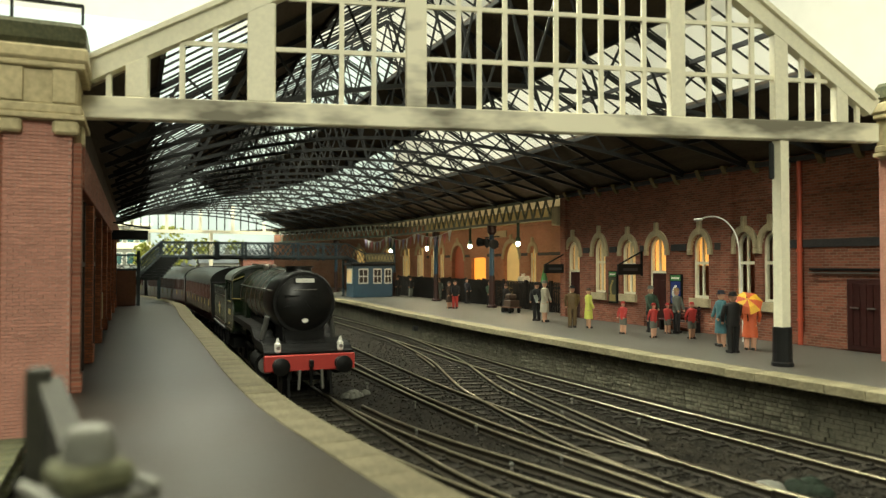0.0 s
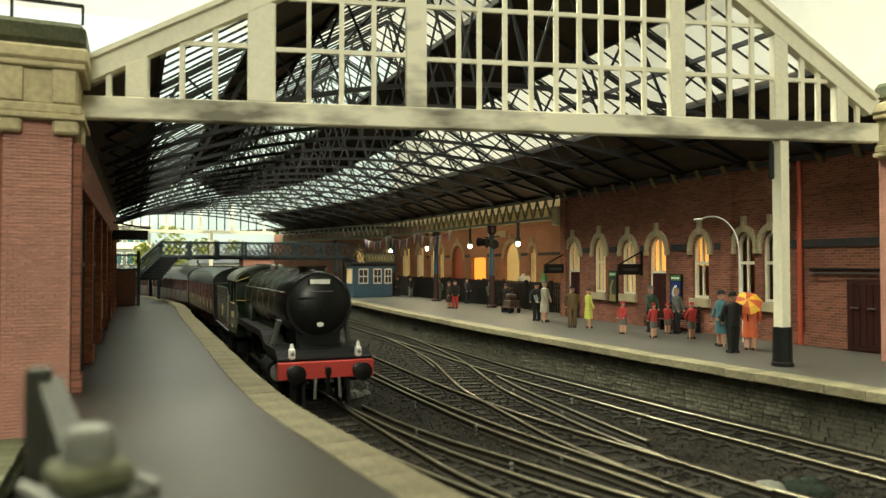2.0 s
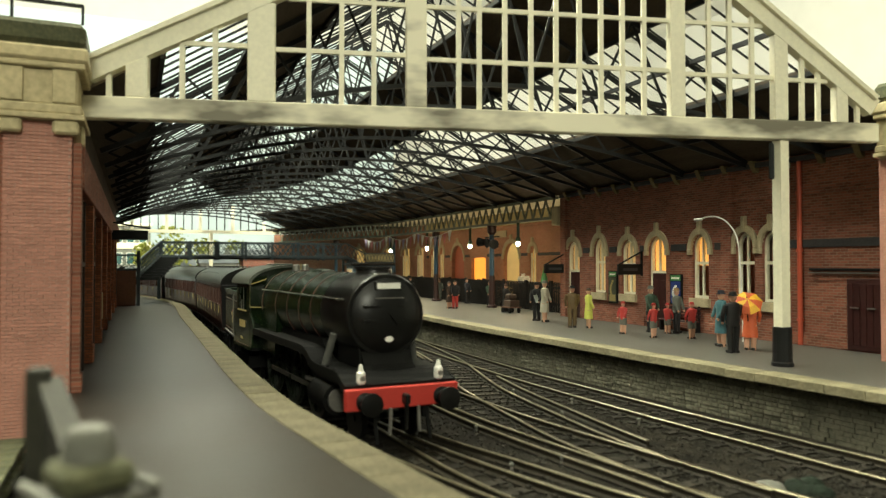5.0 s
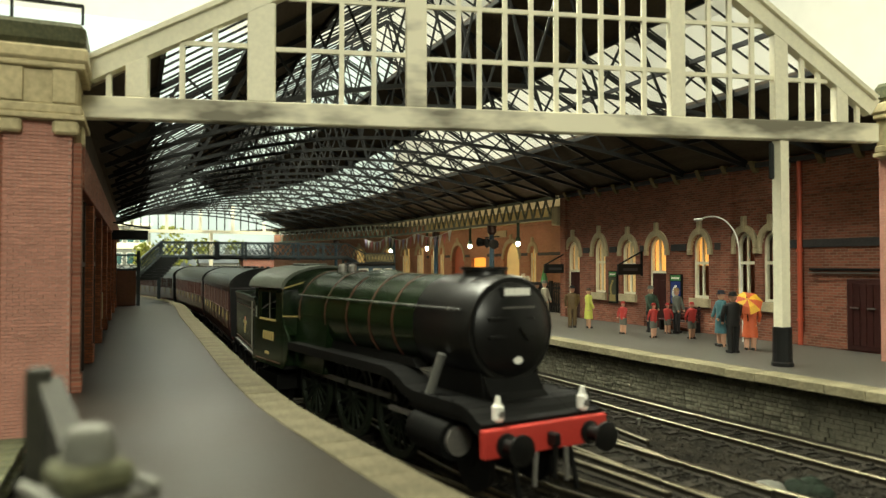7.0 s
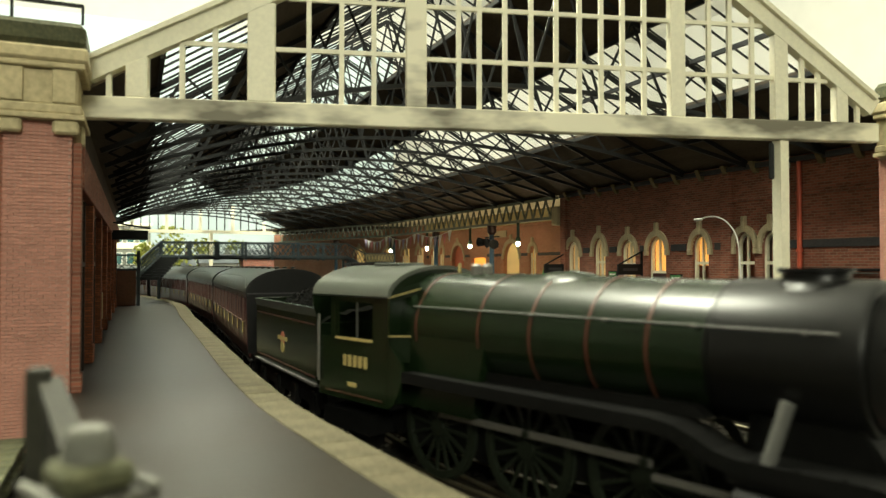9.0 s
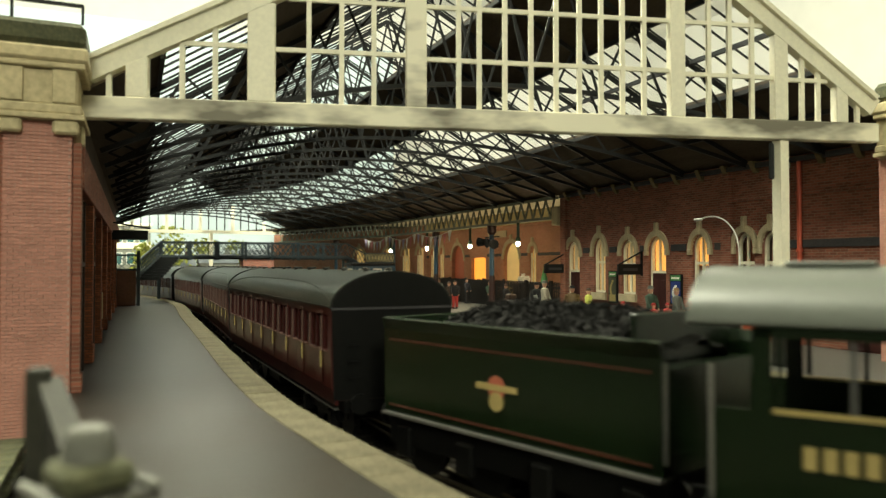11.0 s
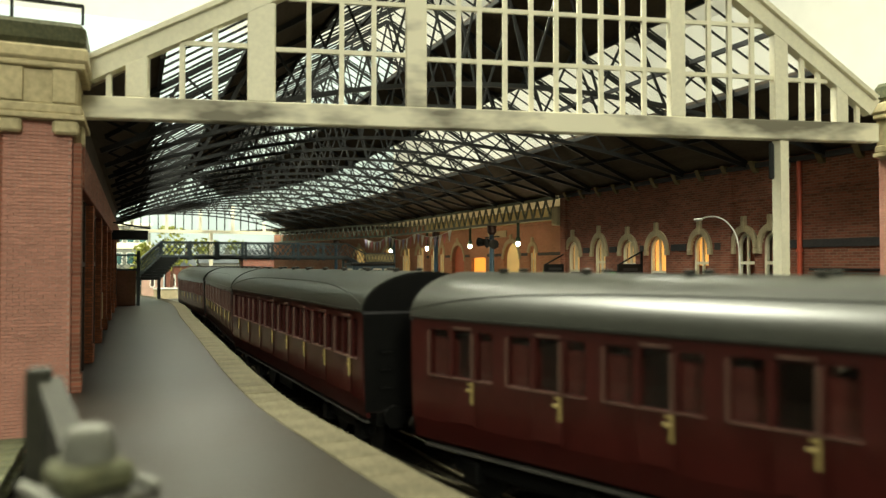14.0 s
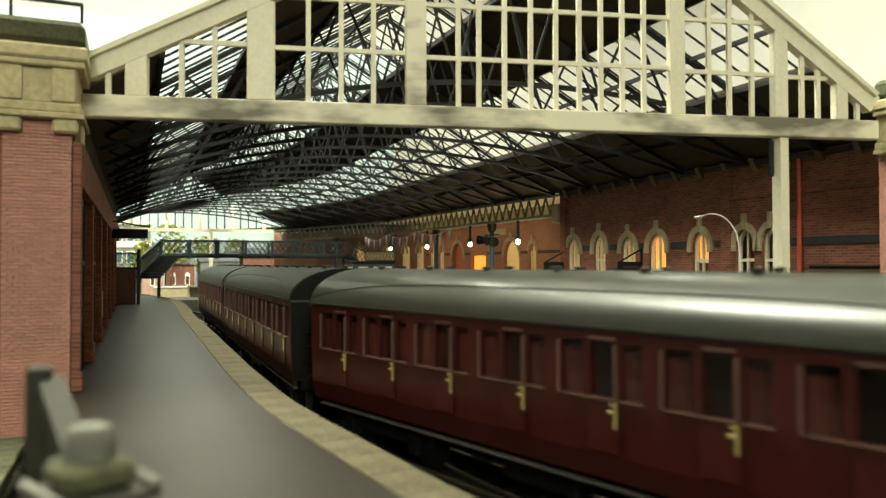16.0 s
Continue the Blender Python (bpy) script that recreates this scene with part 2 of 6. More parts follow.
WHITE_PAINT = material("white_paint", (0.75, 0.74, 0.68), 0.5, vary=0.08, bump=0)
LICHEN = material("lichen_grey", (0.12, 0.12, 0.10), 0.9, vary=0.4, grain=3, fine=14, bump=0.3)
GREEN_POST = material("weathered_green_timber", (0.024, 0.023, 0.014), 0.9, vary=0.5, grain=1.5, fine=14, bump=0.4)
DOOR_RED = material("dark_red_door", (0.040, 0.0075, 0.006), 0.45, vary=0.2, bump=0.05)
PANE = glass_pane("clear_pane")
GLOW = material("lit_window_blind", (0.8, 0.45, 0.1), 0.8, vary=0.1, emit=(1.0, 0.50, 0.12, 0.72), bump=0)
GLOW_DIM = material("dim_window_blind", (0.7, 0.55, 0.28), 0.8, vary=0.15, emit=(1.0, 0.62, 0.25, 0.25), bump=0)
BULB = material("lamp_globe", (1, 0.95, 0.85), 0.3, vary=0, emit=(1.0, 0.86, 0.62, 14.0), bump=0)

DARK_INSIDE = material("dark_interior", (0.03, 0.018, 0.014), 0.8, vary=0.3, bump=0)
PLASTER = material("inside_plaster", (0.35, 0.13, 0.08), 0.9, vary=0.1, bump=0)
BAND = material("dark_brick_band", (0.035, 0.033, 0.035), 0.7, vary=0.3, grain=2, fine=16, bump=0.3)
GREY_STEEL = material("bare_metal", (0.22, 0.21, 0.19), 0.4, 0.6, vary=0.2, bump=0)
COAL = material("coal", (0.012, 0.0115, 0.0105), 0.8, vary=0.5, grain=3, fine=14, bump=0.4, spec=0.12)
SKIN = material("flesh_tone_paint", (0.55, 0.30, 0.20), 0.6, vary=0.1, bump=0)
ORANGE_DOOR = material("orange_door", (0.42, 0.09, 0.03), 0.5, vary=0.1, bump=0)
CREAM_BLIND = material("cream_blind", (0.62, 0.48, 0.22), 0.8, vary=0.12, bump=0, emit=(1.0, 0.64, 0.20, 0.26))
BRIGHT_ROOM = material("lit_room", (0.9, 0.5, 0.1), 0.8, vary=0.1, bump=0, emit=(1.0, 0.40, 0.05, 0.80))
GREEN_PAINT = material("dark_green_gloss", (0.02, 0.05, 0.025), 0.4, vary=0.1, bump=0)
MOSS_STONE = material("mossy_stone", (0.085, 0.085, 0.04), 0.9, vary=0.4, grain=1.5, fine=12, bump=0.5, second=(0.05, 0.055, 0.028), per_piece=0.2)
BRICK_PIECE = material("pier_brick", (0.49, 0.235, 0.18), 0.85, vary=0.22, grain=2.5, fine=18, bump=0.25, per_piece=0.14)
MORTAR = material("mortar", (0.50, 0.37, 0.30), 0.9, vary=0.2, grain=2, fine=16, bump=0.2)
STONE_PIECE = material("platform_stone", (0.120, 0.114, 0.084), 0.9, vary=0.45, grain=2.0, fine=14, bump=0.5, per_piece=0.22, spec=0.12)
FOLIAGE = material("foliage", (0.20, 0.22, 0.03), 0.8, vary=0.5, grain=1, fine=5, bump=0.3)
# ---- the room round the layout ----
def bend(x, y):
    """The station swings left beyond its middle."""
    return x - 0.0072 * max(0.0, y - 55) ** 2


def room():
    x0, x1, y0, y1, z0, z1 = -75, 120, -120, 150, -85, 60
    for name, c in (("floor", (x0, y0, z0 - 1, x1, y1, z0)), ("ceiling", (x0, y0, z1, x1, y1, z1 + 1)),
                    ("wall_west", (x0 - 1, y0, z0, x0, y1, z1)), ("wall_east", (x1, y0, z0, x1 + 1, y1, z1)),
                    ("wall_south", (x0, y0 - 1, z0, x1, y0, z1)), ("wall_north", (x0, y1, z0, x1, y1 + 1, z1))):
        # Floor, west and south sides are coloured dark to imitate the room's unlit part.
        ob = part(name, box(B(), *c), WHITE if name in ("ceiling", "wall_north", "wall_east") else UNLIT_WALL)
        tagged(ob, "plain surface of the layout room, its unlit sides coloured dark", name.split("_")[0], kind="structure")
    for x, y, z, watts in ((4, 66, 46, 27), (-10, -62, 33, 16.5), (-5, 25, 46, 22), (60, 78, 46, 5.5), (-8, 100, 46, 0.6)):
        d = bpy.data.lights.new("room_lamp", "POINT")
        d.energy, d.color, d.shadow_soft_size = watts, (0.97, 0.98, 0.77), 0.1
        put(new("room_lamp", d), x, y, z)


room()


# ---- ground and platforms ----
GROUND = -0.205


def ground():
    bm = B()
    box(bm, -74, -60, GROUND - 3, 60, 120, GROUND)
    tagged(part("ground", bm, BALLAST), "dark grimy stone ballast on the layout board", "ballast", kind="structure")
    tagged(part("layout_table", box(B(), -73, -59, -84.9, 59, 119, GROUND - 3.01), WHITE), "plain painted base under the layout", "table", kind="structure")


ground()
LEFT_EDGE = [(2.0, 95), (2.55, 75), (2.95, 58), (3.0, 40), (2.95, 28), (2.9, 20), (2.95, 15.6), (3.1, 13.2), (3.32, 11.1), (3.72, 7.8), (4.3, 4.6), (5.0, 2)]
RIGHT_EDGE = [(17.5, 95), (16, 75), (15.0, 57), (14.5, 42), (14.2, 30), (14.3, 22.5), (14.45, 16.6), (14.75, 10.6), (15.3, 4), (16, -4)]
LEFT_EDGE = [(bend(x, y) if y > 60 else x, y) for x, y in LEFT_EDGE]
RIGHT_EDGE = [(bend(x, y) if y > 60 else x, y) for x, y in RIGHT_EDGE]


def platform(name, edge, outer, sgn, label, mat):
    """A platform top from its edge to a straight back, with its stone face and edging slabs."""
    pts = spline([(x, y, 0) for x, y in edge], 1.0)
    top = thing(name, label, "platform", kind="structure")
    bm = B()
    rows = []
    for p in pts:
        ox = bend(outer, p.y)
        xs = [p.x - sgn * 0.75, ox]
        rows.append([bm.verts.new((x, p.y, z)) for x, z in ((xs[0], PLAT), (xs[1], PLAT), (xs[1], GROUND), (xs[0], GROUND))])
    for a, b in zip(rows, rows[1:]):
        for j in range(4):
            bm.faces.new((a[j], b[j], b[(j + 1) % 4], a[(j + 1) % 4]))
    bm.faces.new(rows[0])
    bm.faces.new(rows[-1][::-1])
    bmesh.ops.recalc_face_normals(bm, faces=bm.faces[:])
    part("surface", bm, mat, top)
    # the face below the edging
    bm = B()
    rows = []
    for p in pts:
        rows.append([bm.verts.new((p.x - sgn * w, p.y, z)) for w, z in ((0.36, PLAT - 0.22), (0.70, PLAT - 0.22), (0.70, GROUND), (0.36, GROUND))])
    for a, b in zip(rows, rows[1:]):
        for j in range(4):
            bm.faces.new((a[j], b[j], b[(j + 1) % 4], a[(j + 1) % 4]))
    bm.faces.new(rows[0])
    bm.faces.new(rows[-1][::-1])
    bmesh.ops.recalc_face_normals(bm, faces=bm.faces[:])
    part("face_wall", bm, STONEWALL, top)
    return top


def edging(top, edge, sgn, mat):
    w = Way(edge)
    bm = B()
    box(bm, -0.36, -0.487, -0.21, 0.36, 0.487, 0.012, 0.012)
    me = mesh_of(bm, "edging_slab", mat)
    n = int(w.s[-1] / 0.98)
    for i in range(n):
        s = (i + 0.5) * 0.98
        p, a = w.at(s), w.turn(s)
        q = Vector((p.x - sgn * 0.37, p.y))
        same("edging_slab", me, top, q.x, q.y, PLAT + random.uniform(-0.012, 0.004), math.degrees(a) - 90 + random.uniform(-0.4, 0.4))


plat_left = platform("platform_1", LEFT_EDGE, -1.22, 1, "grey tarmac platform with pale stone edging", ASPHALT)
plat_right = platform("platform_2", RIGHT_EDGE, 30, -1, "grey tarmac platform with pale stone edging and dark stone face", LIT_GREY_SURFACE)


# ---- right-hand station building ----
WX = 21.35


def wall_with_openings(y0, y1, z0, z1, openings):
    """Faces of a wall (in y, z) with arched openings cut out, as a list of polygons: built in strips."""
    polys = []
    ys = y0
    for yc, w, a, zs, top in sorted(openings):
        polys.append([(ys, z0), (yc - w / 2, z0), (yc - w / 2, z1), (ys, z1)])
        if a > z0 + 1e-4:
            polys.append([(yc - w / 2, z0), (yc + w / 2, z0), (yc + w / 2, a), (yc - w / 2, a)])
        n = 10
        arc = [(yc + w / 2 * math.cos(math.pi * i / n), zs + (top - zs) * math.sin(math.pi * i / n)) for i in range(n + 1)]
        for p, q in zip(arc, arc[1:]):
            polys.append([q, p, (p[0], z1), (q[0], z1)])
        ys = yc + w / 2
    polys.append([(ys, z0), (y1, z0), (y1, z1), (ys, z1)])
    return polys


def pierced_wall(name, x, y0, y1, z0, z1, thick, openings, mat, label):
    bm = B()
    for poly in wall_with_openings(y0, y1, z0, z1, openings):
        a = [bm.verts.new((x, y, z)) for y, z in poly]
        b = [bm.verts.new((x + thick, y, z)) for y, z in poly]
        bm.faces.new(a[::-1])
        bm.faces.new(b)
    for yc, w, a, zs, top in openings:
        n = 10
        ring = [(yc + w / 2, a)] + [(yc + w / 2 * math.cos(math.pi * i / n), zs + (top - zs) * math.sin(math.pi * i / n)) for i in range(n + 1)] + [(yc - w / 2, a)]
        for p, q in zip(ring, ring[1:] + ring[:1]):
            vs = [bm.verts.new(k) for k in ((x, p[0], p[1]), (x + thick, p[0], p[1]), (x + thick, q[0], q[1]), (x, q[0], q[1]))]
            bm.faces.new(vs)
    for ya, yb in ((y0, y0), (y1, y1)):
        vs = [bm.verts.new(k) for k in ((x, ya, z0), (x + thick, ya, z0), (x + thick, ya, z1), (x, ya, z1))]
        bm.faces.new(vs)
    vs = [bm.verts.new(k) for k in ((x, y0, z1), (x + thick, y0, z1), (x + thick, y1, z1), (x, y1, z1))]
    bm.faces.new(vs)
    bmesh.ops.remove_doubles(bm, verts=bm.verts[:], dist=1e-4)
    bmesh.ops.recalc_face_normals(bm, faces=bm.faces[:])
    return tagged(part(name, bm, mat), label, "wall", kind="structure")



# ---- arched windows and doors ----
def arc(w, zs, top, n=12):
    return [(w / 2 * math.cos(math.pi * i / n), zs + (top - zs) * math.sin(math.pi * i / n)) for i in range(n + 1)]


def band_of(bm, inner, outer, x0, x1, mat=0):
    """A solid arched band between two (y, z) lines, from x0 to x1."""
    for (a, b), (c, d) in zip(zip(inner, inner[1:]), zip(outer, outer[1:])):
        v = [bm.verts.new((x, p[0], p[1])) for x in (x0, x1) for p in (a, b, d, c)]
        for f in ((0, 1, 2, 3), (7, 6, 5, 4), (0, 4, 5, 1), (1, 5, 6, 2), (2, 6, 7, 3), (3, 7, 4, 0)):
            bm.faces.new([v[i] for i in f]).material_index = mat
    bmesh.ops.remove_doubles(bm, verts=bm.verts[:], dist=1e-4)
    bmesh.ops.recalc_face_normals(bm, faces=bm.faces[:])
    return bm


def arched_window(name, x, y, w, sill, spring, head, blind, door=False, hood=True, label=""):
    """Stone-dressed arched opening facing -x, with sashes, panes and what shows behind them."""
    t = thing(name, label or ("arched stone-dressed doorway with dark red door" if door else "arched stone-dressed sash window"), "door" if door else "window", kind="structure", at=(x, y, 0))
    if hood:
        inn, out = arc(w, spring, head), arc(w + 0.44, spring - 0.05, head + 0.27)
        bm = band_of(B(), inn, out, -0.10, 0.06)
        box(bm, -0.14, -0.10, head - 0.02, 0.02, 0.10, head + 0.60, 0.02)
        for k in (-1, 1):
            box(bm, -0.12, min(k * (w / 2), k * (w / 2 + 0.24)), spring - 0.26, 0.03, max(k * (w / 2), k * (w / 2 + 0.24)), spring - 0.02, 0.02)
        part("stone_hood", bm, STONE_TRIM, t, "buff stone hood with keystone")
    if not door:
        part("window_sill", box(B(), -0.14, -w / 2 - 0.10, sill - 0.36, 0.3, w / 2 + 0.10, sill, 0.02), STONE_TRIM, t, "buff stone sill")
    f = B()
    fw = 0.10
    band_of(f, arc(w - 2 * fw, spring, head - fw), arc(w, spring, head), 0.12, 0.26)
    for k in (-1, 1):
        box(f, 0.12, min(k * (w / 2 - fw), k * w / 2), sill, 0.26, max(k * (w / 2 - fw), k * w / 2), spring)
    mid = sill + (head - sill) * 0.55 if not door else PLAT + 2.45
    box(f, 0.13, -w / 2 + fw, mid - 0.06, 0.25, w / 2 - fw, mid + 0.06)
    box(f, 0.14, -0.045, mid + 0.06 if door else sill + 0.09, 0.23, 0.045, head - fw)
    if not door:
        box(f, 0.12, -w / 2 + fw, sill, 0.26, w / 2 - fw, sill + 0.10)
    part("window_frame", f, CREAM, t, "cream painted frame")
    low = mid if door else sill + 0.1
    bm = B()
    n = 10
    o = [(-w / 2 + fw, low), (w / 2 - fw, low)] + arc(w - 2 * fw, spring, head - fw, n)
    vs = [bm.verts.new((0.19, p[0], p[1])) for p in o]
    bm.faces.new(vs)
    g = part("pane", bm, PANE, t)
    g.visible_shadow = False
    if blind is not None:
        bm = B()
        z0 = low
        if blind is GLOW and not door:
            z0 = mid - 0.1
        box(bm, 0.36, -w / 2 + 0.02, z0, 0.40, w / 2 - 0.02, head + 0.05)
        part("blind", bm, blind, t, "blind lit from inside")
    if door:
        d = part("door_leaf", box(B(), 0.14, -w / 2 + fw, PLAT, 0.22, w / 2 - fw, mid - 0.06), DOOR_RED, t)
        for yy in (-0.22, 0.22):
            for z0, z1 in ((PLAT + 0.25, PLAT + 0.95), (PLAT + 1.15, PLAT + 2.1)):
                part("door_panel", box(B(), 0.12, yy - 0.16, z0, 0.15, yy + 0.16, z1, 0.015), DOOR_RED, d)
        part("door_knob", lathe(B(), [(0.02, 0), (0.045, 0.03), (0.03, 0.06)], 8, centre=(0.07, 0.38, PLAT + 1.05), axis="x"), GOLD, d)
    return t


# along the wall: y, width, kind, head, blind
SILL, SPRING, HEAD = 2.58, 4.62, 5.16
WIN = [(32.74, 1.15, True, 5.2, GLOW_DIM), (30.4, 0.98, False, 5.3, GLOW_DIM), (28.1, 1.05, False, 5.14, GLOW_DIM), (26.05, 1.15, True, 5.22, GLOW),
       (23.37, 0.92, False, 5.2, GLOW), (21.0, 0.92, False, 5.2, None), (19.75, 0.86, False, 5.2, None)]
wall_right = pierced_wall("wall_1", WX, 12.5, 33.8, PLAT - 0.3, 7.8, 0.5, [(y, w, PLAT if d else SILL, SPRING, h) for y, w, d, h, g in WIN], BRICK,
                          "red brick station wall with arched stone-dressed windows")
for i, (y, w, d, h, g) in enumerate(WIN):
    arched_window(("door_%d" if d else "window_%d") % (i + 1), WX, y, w, PLAT if d else SILL, SPRING, h, g, d)


def building():
    y = 12.5
    cuts = sorted([(yy - w / 2 - 0.36, yy + w / 2 + 0.36) for yy, w, *_ in WIN])
    k = 1
    for a, b in cuts + [(33.8, 34)]:
        if a - y > 0.05:
            tagged(part("trim_%d" % k, box(B(), WX - 0.05, y, 4.54, WX + 0.05, a, 4.82, 0.01), BAND), "dark blue-grey brick string course on the wall", "trim", kind="structure")
            k += 1
        y = b
    for a, b in ((21.6, 22.1), (18.95, 19.15), (33.3, 33.8)):
        tagged(part("wall_pilaster_%d" % k, box(B(), WX - 0.16, a, PLAT, WX - 0.002, b, 7.7, 0.01), BRICK), "red brick pilaster on the station wall", "pilaster", kind="structure")
        k += 1
    tagged(part("baseboard_1", box(B(), WX - 0.07, 12.6, PLAT, WX - 0.003, 25.2, PLAT + 0.42, 0.015), BRICK), "projecting red brick plinth", "plinth", kind="structure")
    tagged(part("baseboard_2", box(B(), WX - 0.07, 26.9, PLAT, WX - 0.003, 31.9, PLAT + 0.42, 0.015), BRICK), "projecting red brick plinth", "plinth", kind="structure")
    tagged(part("trim_30", box(B(), WX - 0.09, 12.6, 6.35, WX - 0.003, 21.6, 6.50, 0.02), BRICK), "thin projecting brick course", "trim", kind="structure")
    # rooms behind
    bm = B()
    box(bm, 24.4, 12.5, PLAT - 0.3, 24.7, 33.3, 7.8)
    box(bm, WX + 0.5, 12.5, PLAT - 0.3, 24.4, 12.8, 7.8)
    box(bm, WX + 0.5, 12.8, 7.6, 24.4, 33.3, 7.8)
    tagged(part("wall_2", bm, PLASTER), "inner walls of the station rooms", "wall", kind="structure")
    tagged(part("wall_3", box(B(), WX + 0.5, 33.3, PLAT - 0.3, 26.5, 33.8, 7.8), BRICK_LIGHT), "orange-lit brick return wall", "wall", kind="structure")
    tagged(part("corbel_block", box(B(), 21.0, 33.85, 6.1, 21.6, 34.4, 7.1, 0.04), STONE_TRIM), "pale stone corbel block under the girder", "corbel", kind="structure")


building()

# wall behind the concourse: y, width, foot, springing, head, what shows
BX = 26.5
BACK = [(45.95, 0.95, 2.3, 4.8, 5.35, CREAM_BLIND), (49.2, 2.5, PLAT, 4.4, 5.65, CREAM_BLIND), (55.0, 2.8, 2.6, 4.5, 4.56, BRIGHT_ROOM), (59.2, 2.6, PLAT, 4.3, 5.7, ORANGE_DOOR),
        (62.9, 1.1, 2.4, 4.9, 5.6, CREAM_BLIND), (65.2, 1.2, 2.4, 4.9, 5.6, CREAM_BLIND), (68.0, 1.1, 2.4, 4.9, 5.6, GLOW_DIM), (71.5, 1.2, 2.4, 4.9, 5.6, CREAM_BLIND), (75.5, 2.2, 2.0, 4.6, 5.7, CREAM_BLIND), (81.5, 2.4, 2.0, 4.6, 5.8, CREAM_BLIND)]
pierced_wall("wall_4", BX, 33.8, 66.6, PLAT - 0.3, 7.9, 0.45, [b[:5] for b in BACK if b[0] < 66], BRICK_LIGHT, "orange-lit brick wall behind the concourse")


OCHRE_FILL = material("ochre_fill", (0.40, 0.33, 0.15), 0.7, vary=0.15, bump=0.05)


def back_openings():
    for i, (y, w, foot, spring, head, g) in enumerate(BACK):
        far = y > 66
        t = thing("window_%d" % (20 + i), "arched opening in the concourse wall", "window", kind="structure", at=(26.7 - 0.0094 * (y - 66.3) ** 2 - 0.55 if far else BX, y, 0, math.degrees(math.atan(0.0188 * (y - 66.3))) if far else 0))
        if head - spring > 0.2:
            part("stone_hood", band_of(B(), arc(w, spring, head), arc(w + 0.5, spring, head + 0.3), -0.08, 0.05), STONE_TRIM, t, "buff stone hood")
            part("keystone", box(B(), -0.12, -0.15, head - 0.05, 0.02, 0.15, head + 0.6, 0.02), STONE_TRIM, t)
        part("blind", box(B(), 0.30, -w / 2, foot, 0.36, w / 2, head), g, t, "glowing blind")
        if w < 1.6:
            f = B()
            box(f, 0.12, -0.05, foot, 0.2, 0.05, head)
            box(f, 0.12, -w / 2, spring - 0.5, 0.2, w / 2, spring - 0.4)
            for k in (-1, 1):
                box(f, 0.12, min(k * w / 2, k * (w / 2 - 0.1)), foot, 0.22, max(k * w / 2, k * (w / 2 - 0.1)), spring)
            part("window_frame", f, CREAM, t)
    y, k = 33.8, 31
    for a, b in sorted((yy - w / 2 - 0.3, yy + w / 2 + 0.3) for yy, w, *_ in BACK if yy < 66) + [(66.6, 67)]:
        tagged(part("trim_%d" % k, box(B(), BX - 0.05, y, 4.6, BX - 0.003, a, 4.82), BAND), "dark string course on the concourse wall", "trim", kind="structure")
        y, k = b, k + 1
    # Strip added in the colour of the lamplit ceiling, to show through the girder.
    tagged(part("trim_50", box(B(), BX - 0.06, 39.5, 7.0, BX - 0.003, 66.6, 7.94), OCHRE_FILL), "ochre frieze added in the colour of the yellow-lit ceiling", "trim", kind="structure")
    tagged(part("trim_51", box(B(), BX - 0.16, 33.85, 6.82, BX - 0.003, 66.6, 6.98, 0.02), BRICK_LIGHT), "moulded brick ledge under the frieze", "trim", kind="structure")
    tagged(part("wall_sign", box(B(), BX - 0.1, 49.9, 6.1, BX - 0.004, 53.0, 6.6, 0.02), STONE_TRIM), "long pale nameboard on the concourse wall", "sign")
    # Sheet added to close the gap where light leaked in past the concourse.
    bm = B()
    rows = [(bend(WX, yy) - 0.3, 27.0 - 0.0094 * max(0, yy - 66.3) ** 2, yy) for yy in (72.01, 76, 80, 84, 88, 92, 96)]
    rings = [[bm.verts.new(q) for q in ((a, yy, 7.95), (b, yy, 7.95), (b, yy, 8.1), (a, yy, 8.1))] for a, b, yy in rows]
    for p, q in zip(rings, rings[1:]):
        for j in range(4):
            bm.faces.new((p[j], q[j], q[(j + 1) % 4], p[(j + 1) % 4]))
    bm.faces.new(rings[0])
    bm.faces.new(rings[-1][::-1])
    bmesh.ops.recalc_face_normals(bm, faces=bm.faces[:])
    tagged(part("ceiling_2", bm, ROOFWOOD), "dark sheet added beyond the concourse to stop light leaking in", "ceiling", kind="structure")
    tagged(part("ceiling_1", box(B(), WX, 33.9, 7.95, 27, 72, 8.1), CREAM), "cream boarded ceiling over the concourse", "ceiling", kind="structure")


back_openings()
bm = B()
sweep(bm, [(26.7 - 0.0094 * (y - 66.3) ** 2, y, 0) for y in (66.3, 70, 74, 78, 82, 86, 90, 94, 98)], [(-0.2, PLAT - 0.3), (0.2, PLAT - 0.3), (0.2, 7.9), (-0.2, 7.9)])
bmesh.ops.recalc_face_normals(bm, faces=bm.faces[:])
tagged(part("wall_9", bm, BRICK_LIGHT), "orange-lit brick wall curving away beyond the concourse", "wall", kind="structure")


# ---- eaves brackets along the right-hand wall ----
# One dull dark buff, so the brackets stay subtle.
EAVES = material("dull_buff_paint", (0.16, 0.115, 0.05), 0.8, vary=0.3, bump=0.1)
eaves = thing("trim_40", "row of small buff brackets under the eaves", "cornice", kind="structure")
part("eaves_board", box(B(), WX - 0.22, 12.6, 7.55, WX - 0.004, 33.8, 7.72, 0.01), BAND, eaves)
me_b = mesh_of(prism(B(), [(-0.34, 7.54), (-0.004, 7.54), (-0.004, 7.1), (-0.1, 7.14), (-0.22, 7.3)], -0.11, 0.11), "eaves_bracket", EAVES)
for k in range(15):
    same("eaves_bracket", me_b, eaves, WX, 13.3 + k * 1.42, 0.26)


